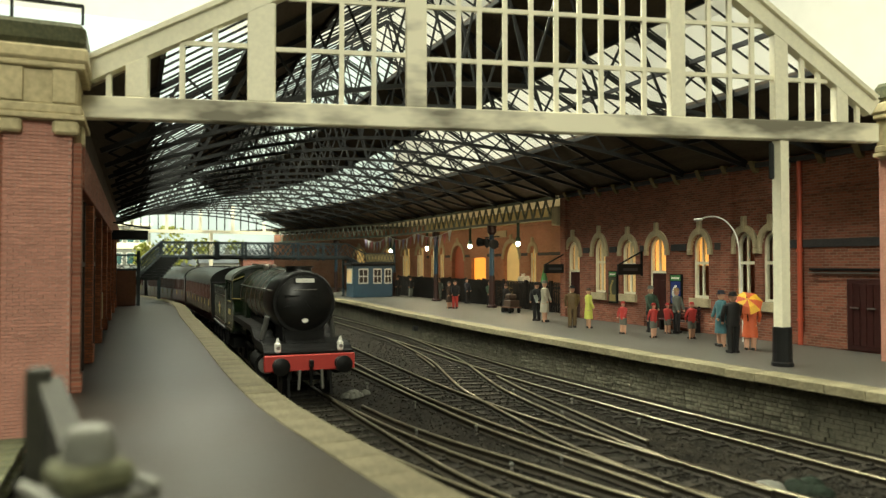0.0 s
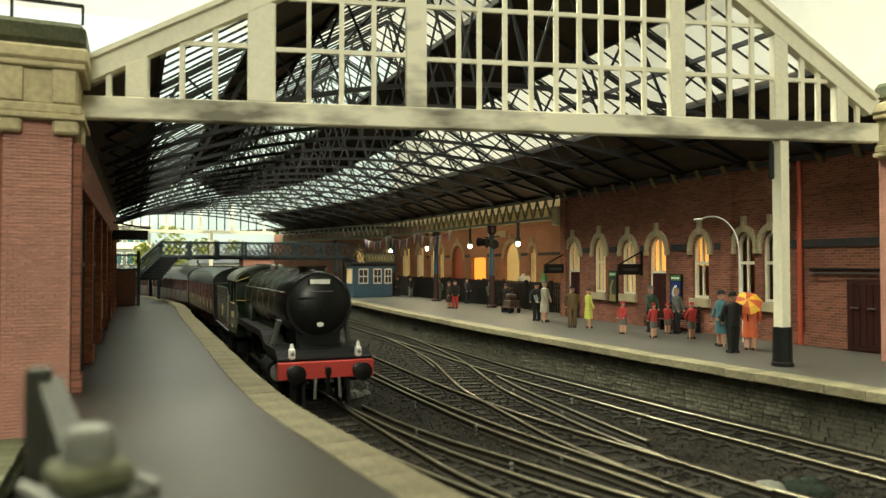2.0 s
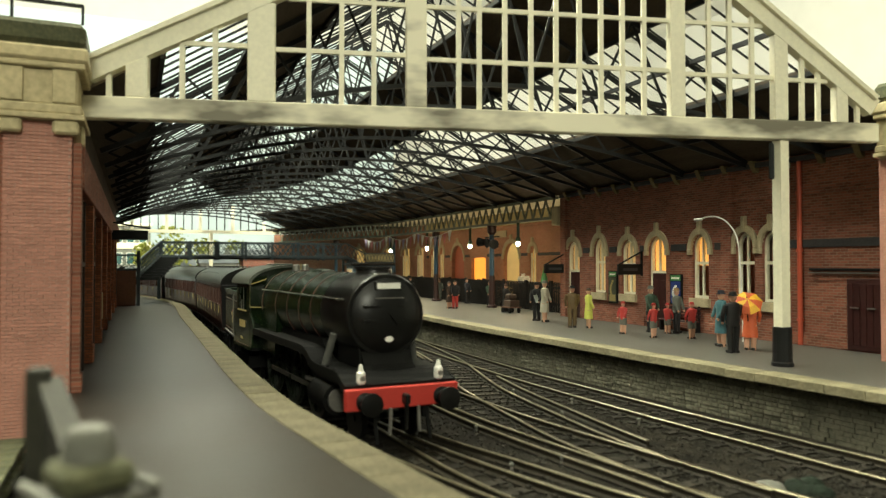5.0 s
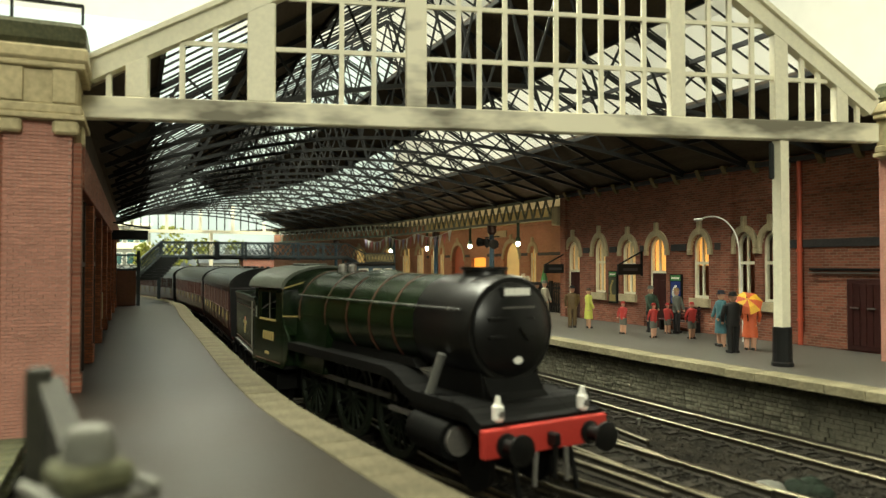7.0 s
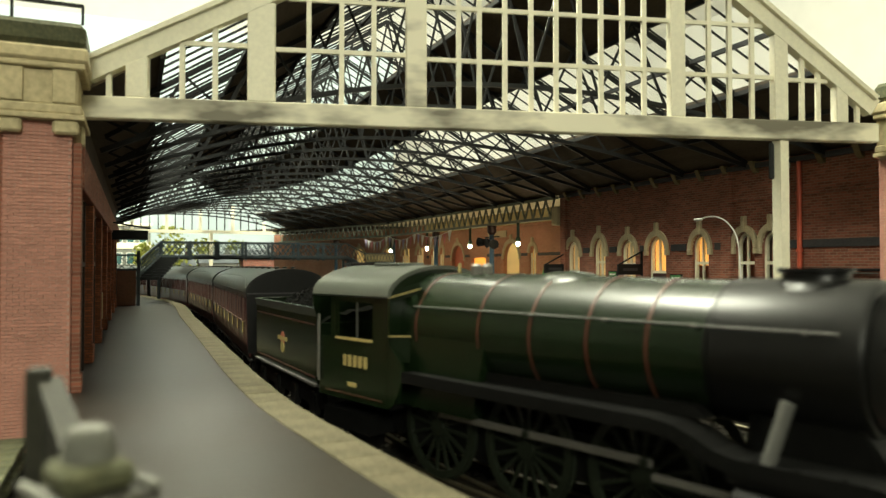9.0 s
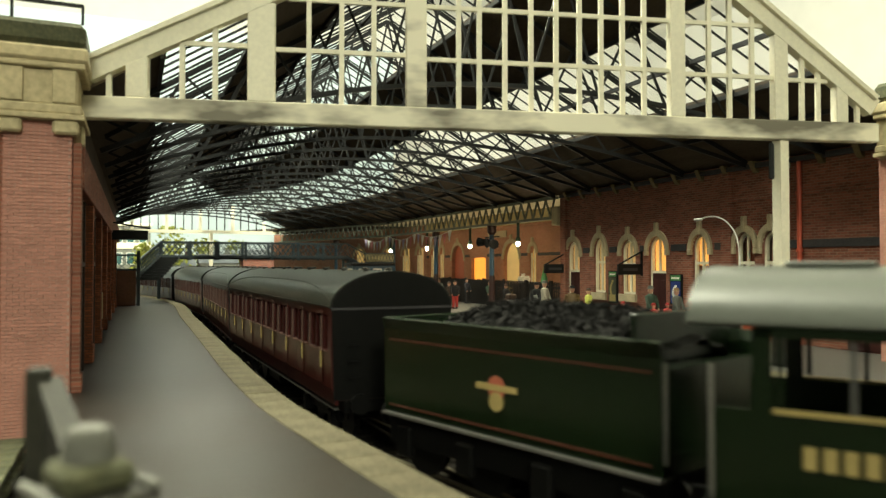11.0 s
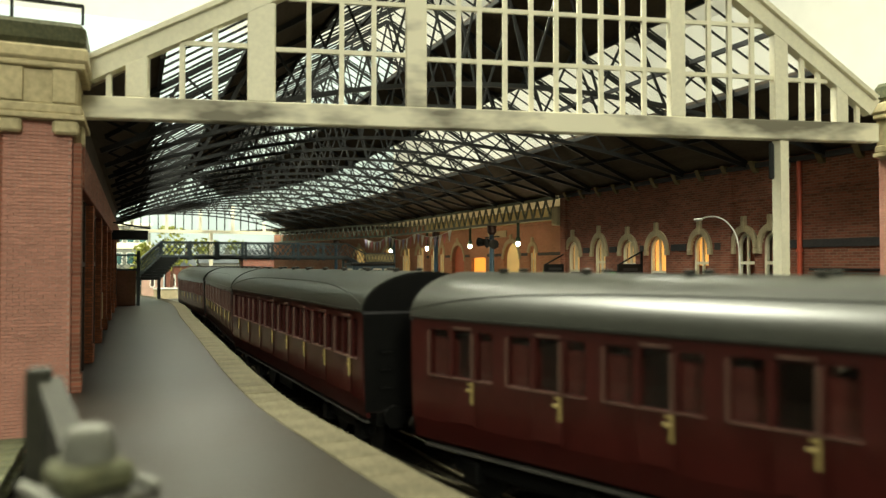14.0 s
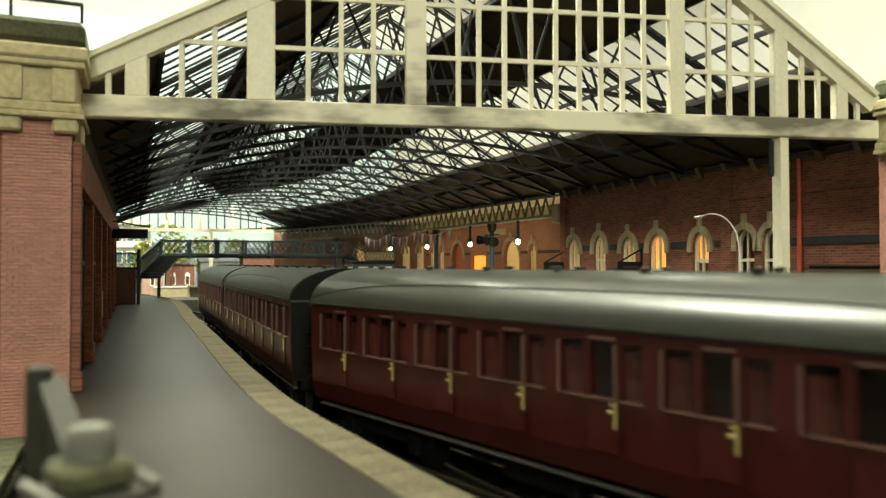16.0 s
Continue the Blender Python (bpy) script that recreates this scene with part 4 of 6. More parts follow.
def coach(i):
    c = thing("coach", "maroon compartment coach with grey roof and gold door handles", "coach", "coaches of the train")
    W, L = COACH_W / 2, COACH_L / 2
    part("underframe", box(B(), -L, -1.1, 0.78, L, 1.1, 1.04), LOCO_BLACK, c)
    for s in (-1, 1):
        part("footboard", box(B(), -L + 0.2, s * 1.22 - 0.05, 0.82, L - 0.2, s * 1.22 + 0.05, 0.86), FOOT, c)
    n = 8
    gap = 0.28
    bay = 1.74
    sh = (0.96, 2.10, 2.86, 3.06)
    for s in (-1, 1):
        bm = B()
        # lower side leans in slightly
        pts = [(W - 0.10, sh[0]), (W - 0.03, sh[0] + 0.35), (W, sh[1]), (W - 0.07, sh[1]), (W - 0.17, sh[0])]
        prism(bm, [(s * a, z) for a, z in pts], -L, L, m=pose(0, 0, 0, 0, 0, -90))
        box(bm, -L, min(s * W, s * (W - 0.07)), sh[2], L, max(s * W, s * (W - 0.07)), sh[3])
        # pillars between the lights
        edges = [-L, -L + gap]
        for k in range(n):
            x = -L + gap + k * bay
            q = [x + f * bay for f in (0.12, 0.36, 0.42, 0.68, 0.74, 0.93)]
            edges += q
        edges += [L]
        solid = [(edges[0], edges[2])] + [(edges[j], edges[j + 1]) for j in range(3, len(edges) - 2, 2)] + [(edges[-2], L)]
        for a, b in solid:
            if b - a > 0.01:
                box(bm, a, min(s * W, s * (W - 0.07)), sh[1], b, max(s * W, s * (W - 0.07)), sh[2])
        part("side", bm, MAROON, c)
        for k in range(n):
            x = -L + gap + k * bay
            d0, d1 = x + 0.40 * bay, x + 0.71 * bay
            door = part("door", box(B(), d0, min(s * W, s * (W + 0.012)), sh[0] + 0.4, d1, max(s * W, s * (W + 0.012)), sh[1] - 0.03, 0.004), MAROON, c)
            fr = B()
            for a, b in ((d0 + 0.035, d0 + 0.06), (d1 - 0.06, d1 - 0.035)):
                box(fr, a, min(s * (W - 0.02), s * (W + 0.015)), sh[1] - 0.02, b, max(s * (W - 0.02), s * (W + 0.015)), sh[2])
            part("droplight_frame", fr, MAROON, door)
            part("door_vent", box(B(), d0 + 0.06, min(s * W, s * (W + 0.03)), sh[2] + 0.03, d1 - 0.06, max(s * W, s * (W + 0.03)), sh[2] + 0.07), FRAME_WOOD, door)
            hd = B()
            y0, y1 = min(s * (W + 0.013), s * (W + 0.05)), max(s * (W + 0.013), s * (W + 0.05))
            xh = d1 - 0.05
            box(hd, xh, y0, sh[1] - 0.40, xh + 0.035, y1, sh[1] - 0.04, 0.006)
            box(hd, xh - 0.10, y0, sh[1] - 0.20, xh + 0.04, y1, sh[1] - 0.155, 0.006)
            box(hd, xh - 0.06, y0, sh[1] - 0.09, xh + 0.035, y1, sh[1] - 0.06)
            part("door_handle", hd, GOLD, door, "gold door handle")
            ln = box(B(), x + 0.105 * bay, y0, sh[1] - 0.024, x + 0.945 * bay, y1, sh[1] - 0.008)
            for a, wd in ((0.10, 0.035), (0.685, 0.04)):
                box(ln, x + a * bay, y0, sh[1] - 0.02, x + a * bay + wd, y1, sh[2] - 0.03)
            part("lining", ln, FRAME_WOOD, c, "pale worn window beading")
            for a, b in ((0.12, 0.36), (0.42, 0.68), (0.74, 0.93)):
                bm = B()
                yy = s * (W - 0.05)
                vs = [bm.verts.new(p) for p in ((x + a * bay, yy, sh[1]), (x + b * bay, yy, sh[1]), (x + b * bay, yy, sh[2]), (x + a * bay, yy, sh[2]))]
                bm.faces.new(vs)
                part("pane", bm, COACH_PANE, c)
    for k in range(n + 1):
        x = -L + gap + k * bay
        part("partition", box(B(), x - 0.04, -W + 0.1, 1.08, x + 0.04, W - 0.1, 3.0), SEAT, c)
        for a, b in ((-0.30, -0.05), (0.05, 0.32)):
            if -L + 0.05 < x + a * bay and x + b * bay < L - 0.05:
                part("seat_back", box(B(), x + a * bay, -W + 0.11, 1.105, x + b * bay, W - 0.11, 2.72, 0.04), SEAT_RED, c, "dark red seat back")
    part("floor", box(B(), -L, -W + 0.2, 1.045, L, W - 0.2, 1.10), DARK_INSIDE, c)
    for s in (-1, 1):
        e = B()
        m = 16
        out = [(-W + 0.06, 1.07), (W - 0.06, 1.07)] + [(W * math.cos(math.pi * k / m), 3.02 + 0.78 * math.sin(math.pi * k / m)) for k in range(m + 1)]
        prism(e, out, s * L - 0.03, s * L + 0.03, m=pose(0, 0, 0, 0, 0, -90))
        end = part("end", e, LOCO_BLACK, c, "black coach end")
        part("end_band", box(B(), s * L - 0.05, -W - 0.01, 2.98, s * L + 0.05, W + 0.01, 3.03), BAND, end)
        for yy in (-0.87, 0.87):
            part("buffer", lathe(B(), [(0.1, 0.0), (0.1, 0.35), (0.22, 0.37), (0.22, 0.42)] if s > 0 else [(0.22, -0.42), (0.22, -0.37), (0.1, -0.35), (0.1, 0)], 12, centre=(s * L, yy, 1.02), axis="x"), LOCO_BLACK, end)
        for z in (1.5, 1.85, 2.2):
            part("end_step", box(B(), s * (L + 0.04) - 0.06, -1.05, z, s * (L + 0.04) + 0.06, -0.8, z + 0.04), LOCO_BLACK, end)
    bm = B()
    m = 18
    out = [((W + 0.035) * math.cos(math.pi * k / m), 3.04 + 0.78 * math.sin(math.pi * k / m)) for k in range(m + 1)]
    prism(bm, out, -L - 0.02, L + 0.02, m=pose(0, 0, 0, 0, 0, -90))
    roof_c = part("roof", bm, ROOFGREY, c, "pale grey curved roof", smooth=True)
    # rain strips, bowed towards the ends
    for s in (-1, 1):
        st, line = B(), []
        for k in range(25):
            x = -L + COACH_L * k / 24
            a = math.pi * (0.05 + 0.17 * (1 - (x / L) ** 4))
            p = Vector((x, s * (W + 0.035) * math.cos(a), 3.05 + 0.78 * math.sin(a)))
            line.append(p)
        strand(st, line, 0.010)
        part("rain_strip", st, ROOFGREY, roof_c)
        part("gutter", bar(B(), (-L, s * (W + 0.03), 3.05), (L, s * (W + 0.03), 3.05), 0.04, 0.035), ROOFGREY, roof_c)
    for k in range(n):
        x = -L + gap + (k + 0.5) * bay
        for yy in (-0.28, 0.28):
            v = B()
            lathe(v, [(0.06, 3.78), (0.06, 3.84), (0.095, 3.85), (0.095, 3.885), (0.03, 3.90)], 8, centre=(x, yy, -0.015))
            part("ventilator", v, ROOFGREY, roof_c)
    for bx in (-4.9, 4.9):
        g = B()
        for s in (-1, 1):
            box(g, bx - 1.6, s * 0.95 - 0.06, 0.45, bx + 1.6, s * 0.95 + 0.06, 0.70, 0.02)
            for wx in (-1.15, 1.15):
                box(g, bx + wx - 0.17, s * 1.0 - 0.12, 0.30, bx + wx + 0.17, s * 1.0 + 0.12, 0.66, 0.03)
        box(g, bx - 0.3, -0.95, 0.4, bx + 0.3, 0.95, 0.78)
        bogie = part("bogie", g, LOCO_BLACK, c)
        for wx in (-1.15, 1.15):
            wheelset(bogie, bx + wx, 0.46)
    part("battery_box", box(B(), -1.4, -1.0, 0.4, 0.2, -0.5, 0.8, 0.03), LOCO_BLACK, c)
    part("gas_cylinder", tube(B(), (0.6, 0.7, 0.6), (2.4, 0.7, 0.6), 0.22, n=12), LOCO_BLACK, c)
    return c


COACH_PANE = glass_pane("coach_glass", (0.72, 0.69, 0.63), 0.11, 0.06)


def boiler_rings(rows, n=28, cz=2.82):
    """Rings of (x, radius, centre height)."""
    bm = B()
    rings = []
    for x, r, z in rows:
        rings.append([bm.verts.new((x, r * math.cos(2 * math.pi * i / n), z + r * math.sin(2 * math.pi * i / n))) for i in range(n)])
    for a, b in zip(rings, rings[1:]):
        for i in range(n):
            bm.faces.new((a[i], a[(i + 1) % n], b[(i + 1) % n], b[i]))
    bm.faces.new(rings[0])
    bm.faces.new(rings[-1][::-1])
    bmesh.ops.recalc_face_normals(bm, faces=bm.faces[:])
    return bm


DRIVERS, DRIVE_R = (2.05, -0.15, -2.35), 0.94


def loco():
    c = thing("locomotive", "dark green steam locomotive with black smokebox and red buffer beam", "locomotive")
    part("boiler", boiler_rings([(-3.1, 1.03, 2.76), (-0.9, 1.03, 2.76), (3.2, 0.95, 2.80)]), LOCO_GREEN, c, smooth=True)
    for x in (-2.6, -0.95, 0.2, 1.3, 2.3, 3.15):
        r = 1.03 if x < -0.9 else 1.03 - 0.08 * (x + 0.9) / 4.1
        z = 2.76 if x < -0.9 else 2.76 + 0.04 * (x + 0.9) / 4.1
        part("boiler_band", boiler_rings([(x - 0.025, r + 0.012, z), (x + 0.025, r + 0.012, z)]), LINING if x not in (3.15,) else LOCO_BLACK, c, "orange-lined boiler band", smooth=True)
    part("smokebox", boiler_rings([(3.2, 0.975, 2.80), (4.92, 0.975, 2.80), (4.99, 0.93, 2.80)]), LOCO_BLACK, c, smooth=True)
    door = part("smokebox_door", boiler_rings([(4.97, 0.84, 2.80), (5.02, 0.84, 2.80), (5.12, 0.68, 2.80), (5.19, 0.40, 2.80), (5.215, 0.08, 2.80)]), LOCO_BLACK, c, smooth=True)
    part("number_plate", box(B(), 5.06, -0.33, 3.38, 5.15, 0.33, 3.57, 0.01), LOCO_BLACK, door)
    for k in range(5):
        part("plate_digit", box(B(), 5.15, -0.285 + k * 0.114, 3.41, 5.164, -0.175 + k * 0.114, 3.54), WHITE_PAINT, door, "pale bar on the number plate")
    part("shed_plate", lathe(B(), [(0.085, 0), (0.085, 0.03)], 10, centre=(5.15, 0, 2.27), axis="x", scale=(1.2, 0.8)), WHITE_PAINT, door, "small white oval plate")
    part("hinge_strap", box(B(), 5.1, -0.62, 2.98, 5.20, 0.35, 3.04, 0.01), LOCO_BLACK, door)
    part("hinge_strap", box(B(), 5.1, -0.62, 2.66, 5.20, 0.35, 2.72, 0.01), LOCO_BLACK, door)
    part("dart_handle", bar(B(), (5.25, 0, 2.84), (5.25, 0.18, 2.62), 0.03), LOCO_BLACK, door)
    part("door_rail", bar(B(), (5.2, -0.35, 3.2), (5.2, 0.35, 3.2), 0.025), GREY_STEEL, door)
    part("chimney", lathe(B(), [(0.54, 3.62), (0.44, 3.70), (0.40, 3.76), (0.40, 3.84), (0.45, 3.86), (0.45, 3.91), (0.34, 3.91), (0.34, 3.85)], 20, centre=(4.15, 0, 0)), LOCO_BLACK, c, smooth=True)
    part("dome", lathe(B(), [(0.62, 3.60), (0.50, 3.72), (0.36, 3.80), (0.2, 3.84), (0.05, 3.85)], 20, centre=(0.2, 0, 0), scale=(1.35, 0.85)), LOCO_GREEN, c, smooth=True)
    for y in (-0.14, 0.14):
        part("safety_valve", lathe(B(), [(0.11, 3.7), (0.11, 3.92), (0.07, 3.97)], 10, centre=(-1.9, y, 0)), GREY_STEEL, c)
    part("whistle", tube(B(), (-2.85, 0.3, 3.6), (-2.85, 0.3, 3.98), 0.035, n=6), GOLD, c)
    for s in (-1, 1):
        part("handrail", tube(B(), (-2.7, s * 1.00, 3.17), (4.75, s * 0.94, 3.17), 0.018, n=8), PIPE_GREY, c, "steel handrail along the boiler", smooth=True)
        for x in (-2.6, -1.2, 0.2, 1.6, 3.0, 4.4):
            part("handrail_knob", tube(B(), (x, s * 0.86, 3.15), (x, s * 1.0, 3.17), 0.035, 0.025, 8), GREY_STEEL, c)
        # running plate, dropping to the front in a curve
        rp = B()
        line = [(-2.7, 1.92), (2.5, 1.92), (2.85, 1.88), (3.15, 1.78), (3.4, 1.66), (3.7, 1.60), (5.2, 1.60), (5.42, 1.57), (5.58, 1.49), (5.7, 1.41), (5.86, 1.37)]
        for (xa, za), (xb, zb) in zip(line, line[1:]):
            bar(rp, (xa, s * 0.98, za), (xb, s * 0.98, zb), 0.62, 0.07)
        part("running_plate", rp, RUNNING_BLACK, c)
        vz = B()
        for (xa, za), (xb, zb) in zip(line, line[1:]):
            bar(vz, (xa, s * 1.29, za - 0.05), (xb, s * 1.29, zb - 0.05), 0.02, 0.20)
        part("valance", vz, RUNNING_BLACK, c)
        part("front_valance", prism(B(), [(3.6, 1.36), (5.75, 1.36), (5.58, 1.47), (5.42, 1.55), (5.2, 1.58), (3.6, 1.58)], s * 1.26 - 0.02, s * 1.26 + 0.02), RUNNING_BLACK, c)
        for x in (3.9, 4.4, 4.9):
            part("plate_bolt", tube(B(), (x, s * 1.2, 1.63), (x, s * 1.2, 1.66), 0.035, n=6), RUNNING_BLACK, c)
        part("steam_pipe", tube(B(), (4.22, s * 0.98, 2.35), (4.04, s * 1.14, 1.6), 0.085, 0.085, 12), PIPE_GREY, c, "dull grey outside steam pipe")
        part("cylinder", tube(B(), (3.7, s * 1.08, 1.0), (4.85, s * 1.08, 0.95), 0.36, n=18), RUNNING_BLACK, c, smooth=True)
        part("cylinder_cover", tube(B(), (4.85, s * 1.08, 0.95), (4.95, s * 1.08, 0.95), 0.26, n=16), GREY_STEEL, c)
        part("slide_bar", box(B(), 2.5, s * 1.1 - 0.05, 1.10, 3.7, s * 1.1 + 0.05, 1.18), GREY_STEEL, c)
        part("frame_plate", box(B(), -5.9, s * 0.55 - 0.03, 0.6, 5.85, s * 0.55 + 0.03, 1.36), RUNNING_BLACK, c)
        part("splasher", prism(B(), [(-3.1, 1.95), (3.1, 1.95), (2.9, 2.12), (-3.0, 2.12)], s * 0.72 - 0.12, s * 0.72 + 0.12), RUNNING_BLACK, c)
        # head lamps
        lamp = part("head_lamp", box(B(), 5.72, s * 0.92 - 0.085, 1.41, 5.90, s * 0.92 + 0.085, 1.70, 0.04), WHITE_PAINT, c, "white head lamp")
        part("lamp_top", tube(B(), (5.81, s * 0.92, 1.70), (5.81, s * 0.92, 1.83), 0.06, 0.035, 10), WHITE_PAINT, lamp)
        part("lens", tube(B(), (5.90, s * 0.92, 1.55), (5.93, s * 0.92, 1.55), 0.055, n=10), GREY_STEEL, lamp)
        buf = part("buffer", lathe(B(), [(0.20, 0), (0.20, 0.04), (0.13, 0.06), (0.12, 0.36), (0.25, 0.38), (0.25, 0.43), (0.1, 0.46)], 16, centre=(6.00, s * 0.90, 1.07), axis="x"), LOCO_BLACK, c, smooth=True)
        part("guard_iron", bar(B(), (5.80, s * 0.62, 0.85), (6.00, s * 0.62, 0.15), 0.08, 0.05), RUNNING_BLACK, c)
        part("brake_pipe", tube(B(), (6.04, s * 0.35, 0.35), (6.04, s * 0.32, 0.9), 0.045, n=8), GREY_STEEL, c)
        part("saddle_side", prism(B(), [(3.5, 1.4), (5.1, 1.4), (4.9, 2.2), (3.6, 2.2)], s * 0.62 - 0.02, s * 0.62 + 0.02), RUNNING_BLACK, c)
    part("buffer_beam", box(B(), 5.85, -1.32, 0.88, 6.00, 1.32, 1.34, 0.02), RED, c, "red buffer beam")
    part("draw_hook", box(B(), 6.00, -0.06, 0.98, 6.25, 0.06, 1.2, 0.03), LOCO_BLACK, c)
    part("coupling", tube(B(), (6.15, 0, 1.0), (6.12, 0, 0.45), 0.05, n=8), LOCO_BLACK, c)
    curve = [(3.7, 1.60), (5.2, 1.60), (5.42, 1.57), (5.58, 1.49), (5.7, 1.41), (5.86, 1.37)]
    bm = B()
    for (xa, za), (xb, zb) in zip(curve, curve[1:]):
        bar(bm, (xa, 0, za), (xb, 0, zb), 1.34, 0.06)
    part("front_plate", bm, RUNNING_BLACK, c, "curved black front footplate")
    part("front_frame", prism(B(), [(4.9, 1.62), (5.3, 1.62), (5.15, 1.72), (4.95, 2.0)], -0.6, 0.6), RUNNING_BLACK, c)
    bm = B()
    for s in (-1, 1):
        prism(bm, [(-3.1, 1.3), (-1.1, 1.3), (-0.75, 2.76), (-3.1, 2.76)], min(s * 0.7, s * 1.015), max(s * 0.7, s * 1.015))
    part("firebox_sides", bm, LOCO_GREEN, c)
    part("ash_pan", box(B(), -3.4, -0.6, 0.5, -1.0, 0.6, 1.3), RUNNING_BLACK, c)
    # cab
    cab = part("cab_front", prism(B(), [(-1.3, 1.3), (1.3, 1.3), (1.3, 3.3)] + [(1.3 * math.cos(math.pi * k / 10), 3.3 + 0.62 * math.sin(math.pi * k / 10)) for k in range(11)], -0.05, 0.05, m=pose(-3.12, 0, 0, 0, 0, -90)), LOCO_GREEN, c)
    for s in (-1, 1):
        sd = B()
        y0, y1 = min(s * 1.30, s * 1.25), max(s * 1.30, s * 1.25)
        box(sd, -5.55, y0, 1.22, -3.1, y1, 2.45)
        box(sd, -3.6, y0, 2.45, -3.1, y1, 3.32)
        box(sd, -5.1, y0, 2.45, -4.9, y1, 3.32)
        box(sd, -5.1, y0, 3.2, -3.1, y1, 3.34)
        prism(sd, [(-3.12, 1.22), (-3.5, 1.22), (-3.12, 2.45), (-2.72, 2.12), (-2.62, 1.95), (-2.72, 1.72), (-2.86, 1.45), (-2.98, 1.29)], y0 + 0.002, y1 - 0.002)
        side = part("cab_side", sd, LOCO_GREEN, c)
        # wedge front beside the firebox
        bm = B()
        a, b = Vector((-3.12, s * 1.28, 0)), Vector((-2.66, s * 0.86, 0))
        bar(bm, a + Vector((0, 0, 2.35)), b + Vector((0, 0, 2.35)), 0.04, 0.5)
        bar(bm, a + Vector((0, 0, 3.33)), b + Vector((0, 0, 3.52)), 0.04, 0.2)
        for f in (0.0, 1.0):
            q = a.lerp(b, f)
            bar(bm, q + Vector((0, 0, 2.5)), q + Vector((0, 0, 3.3 + 0.2 * f)), 0.09, 0.09)
        wedge = part("cab_wedge", bm, LOCO_GREEN, c, "angled front plate of the cab")
        rim = B()
        bar(rim, a + Vector((0.03, s * 0.02, 2.6)), a + Vector((0.03, s * 0.02, 3.32)), 0.03, 0.03)
        bar(rim, a + Vector((0.03, s * 0.02, 3.32)), b + Vector((0.03, s * 0.02, 3.5)), 0.03, 0.03)
        bar(rim, a + Vector((0.03, s * 0.02, 2.6)), b + Vector((0.03, s * 0.02, 2.6)), 0.03, 0.03)
        part("window_rim", rim, GOLD, wedge, "pale lined window edge")
        part("cab_handrail", tube(B(), (-5.5, s * 1.34, 1.5), (-5.5, s * 1.34, 2.9), 0.022, n=8), GREY_STEEL, side)
        part("cab_lining", bar(B(), (-5.3, s * 1.303, 1.34), (-3.3, s * 1.303, 1.34), 0.01, 0.02), LINING, side)
        part("sliding_frame", box(B(), -4.86, s * 1.285 - 0.012, 2.5, -4.8, s * 1.285 + 0.012, 3.2), LOCO_GREEN, side)
        part("window_beading", box(B(), -4.9, s * 1.31 - 0.01, 2.43, -3.6, s * 1.31 + 0.01, 2.48), GOLD, side)
        part("cab_pane", box(B(), -4.2, s * 1.27 - 0.005, 2.48, -4.15, s * 1.27 + 0.005, 3.2), PIPE_GREY, side)
        for k in range(5):
            part("cab_digit", box(B(), -4.62 + k * 0.18, min(s * 1.30, s * 1.312), 1.9, -4.50 + k * 0.18, max(s * 1.30, s * 1.312), 2.13), GOLD, side, "cream number bar")
        part("works_plate", box(B(), -4.45, min(s * 1.30, s * 1.312), 1.5, -4.15, max(s * 1.30, s * 1.312), 1.58), GOLD, side)
    bm = B()
    out = [(1.36 * math.cos(math.pi * k / 14), 3.34 + 0.60 * math.sin(math.pi * k / 14)) for k in range(15)]
    inner = [(1.28 * math.cos(math.pi * k / 14), 3.30 + 0.57 * math.sin(math.pi * k / 14)) for k in range(14, -1, -1)]
    prism(bm, out + inner, -5.75, -3.05, m=pose(0, 0, 0, 0, 0, -90))
    rf = part("cab_roof", bm, CABROOF, c, "grey-green cab roof", smooth=True)
    part("roof_vent", box(B(), -4.9, -0.35, 3.93, -4.0, 0.35, 3.99, 0.02), CABROOF, rf)
    part("backhead", box(B(), -3.5, -0.9, 1.4, -3.2, 0.9, 3.2), RUNNING_BLACK, c)
    part("cab_floor", box(B(), -5.7, -1.25, 1.2, -3.1, 1.25, 1.3), RUNNING_BLACK, c)
    # small wheels
    wheelset(c, 4.75, 0.48, name="pony_wheelset")
    wheelset(c, -4.75, 0.56, name="trailing_wheelset")
    part("trailing_frame", box(B(), -5.6, -1.15, 0.55, -3.9, 1.15, 0.95), RUNNING_BLACK, c)
    return c


PIPE_GREY = material("dull_pipe_grey", (0.075, 0.075, 0.068), 0.5, vary=0.2, bump=0)
LINING = material("orange_lining", (0.065, 0.019, 0.010), 0.4, vary=0.1, bump=0)
CABROOF = material("cab_roof_grey", (0.075, 0.082, 0.068), 0.30, vary=0.15, bump=0.03)


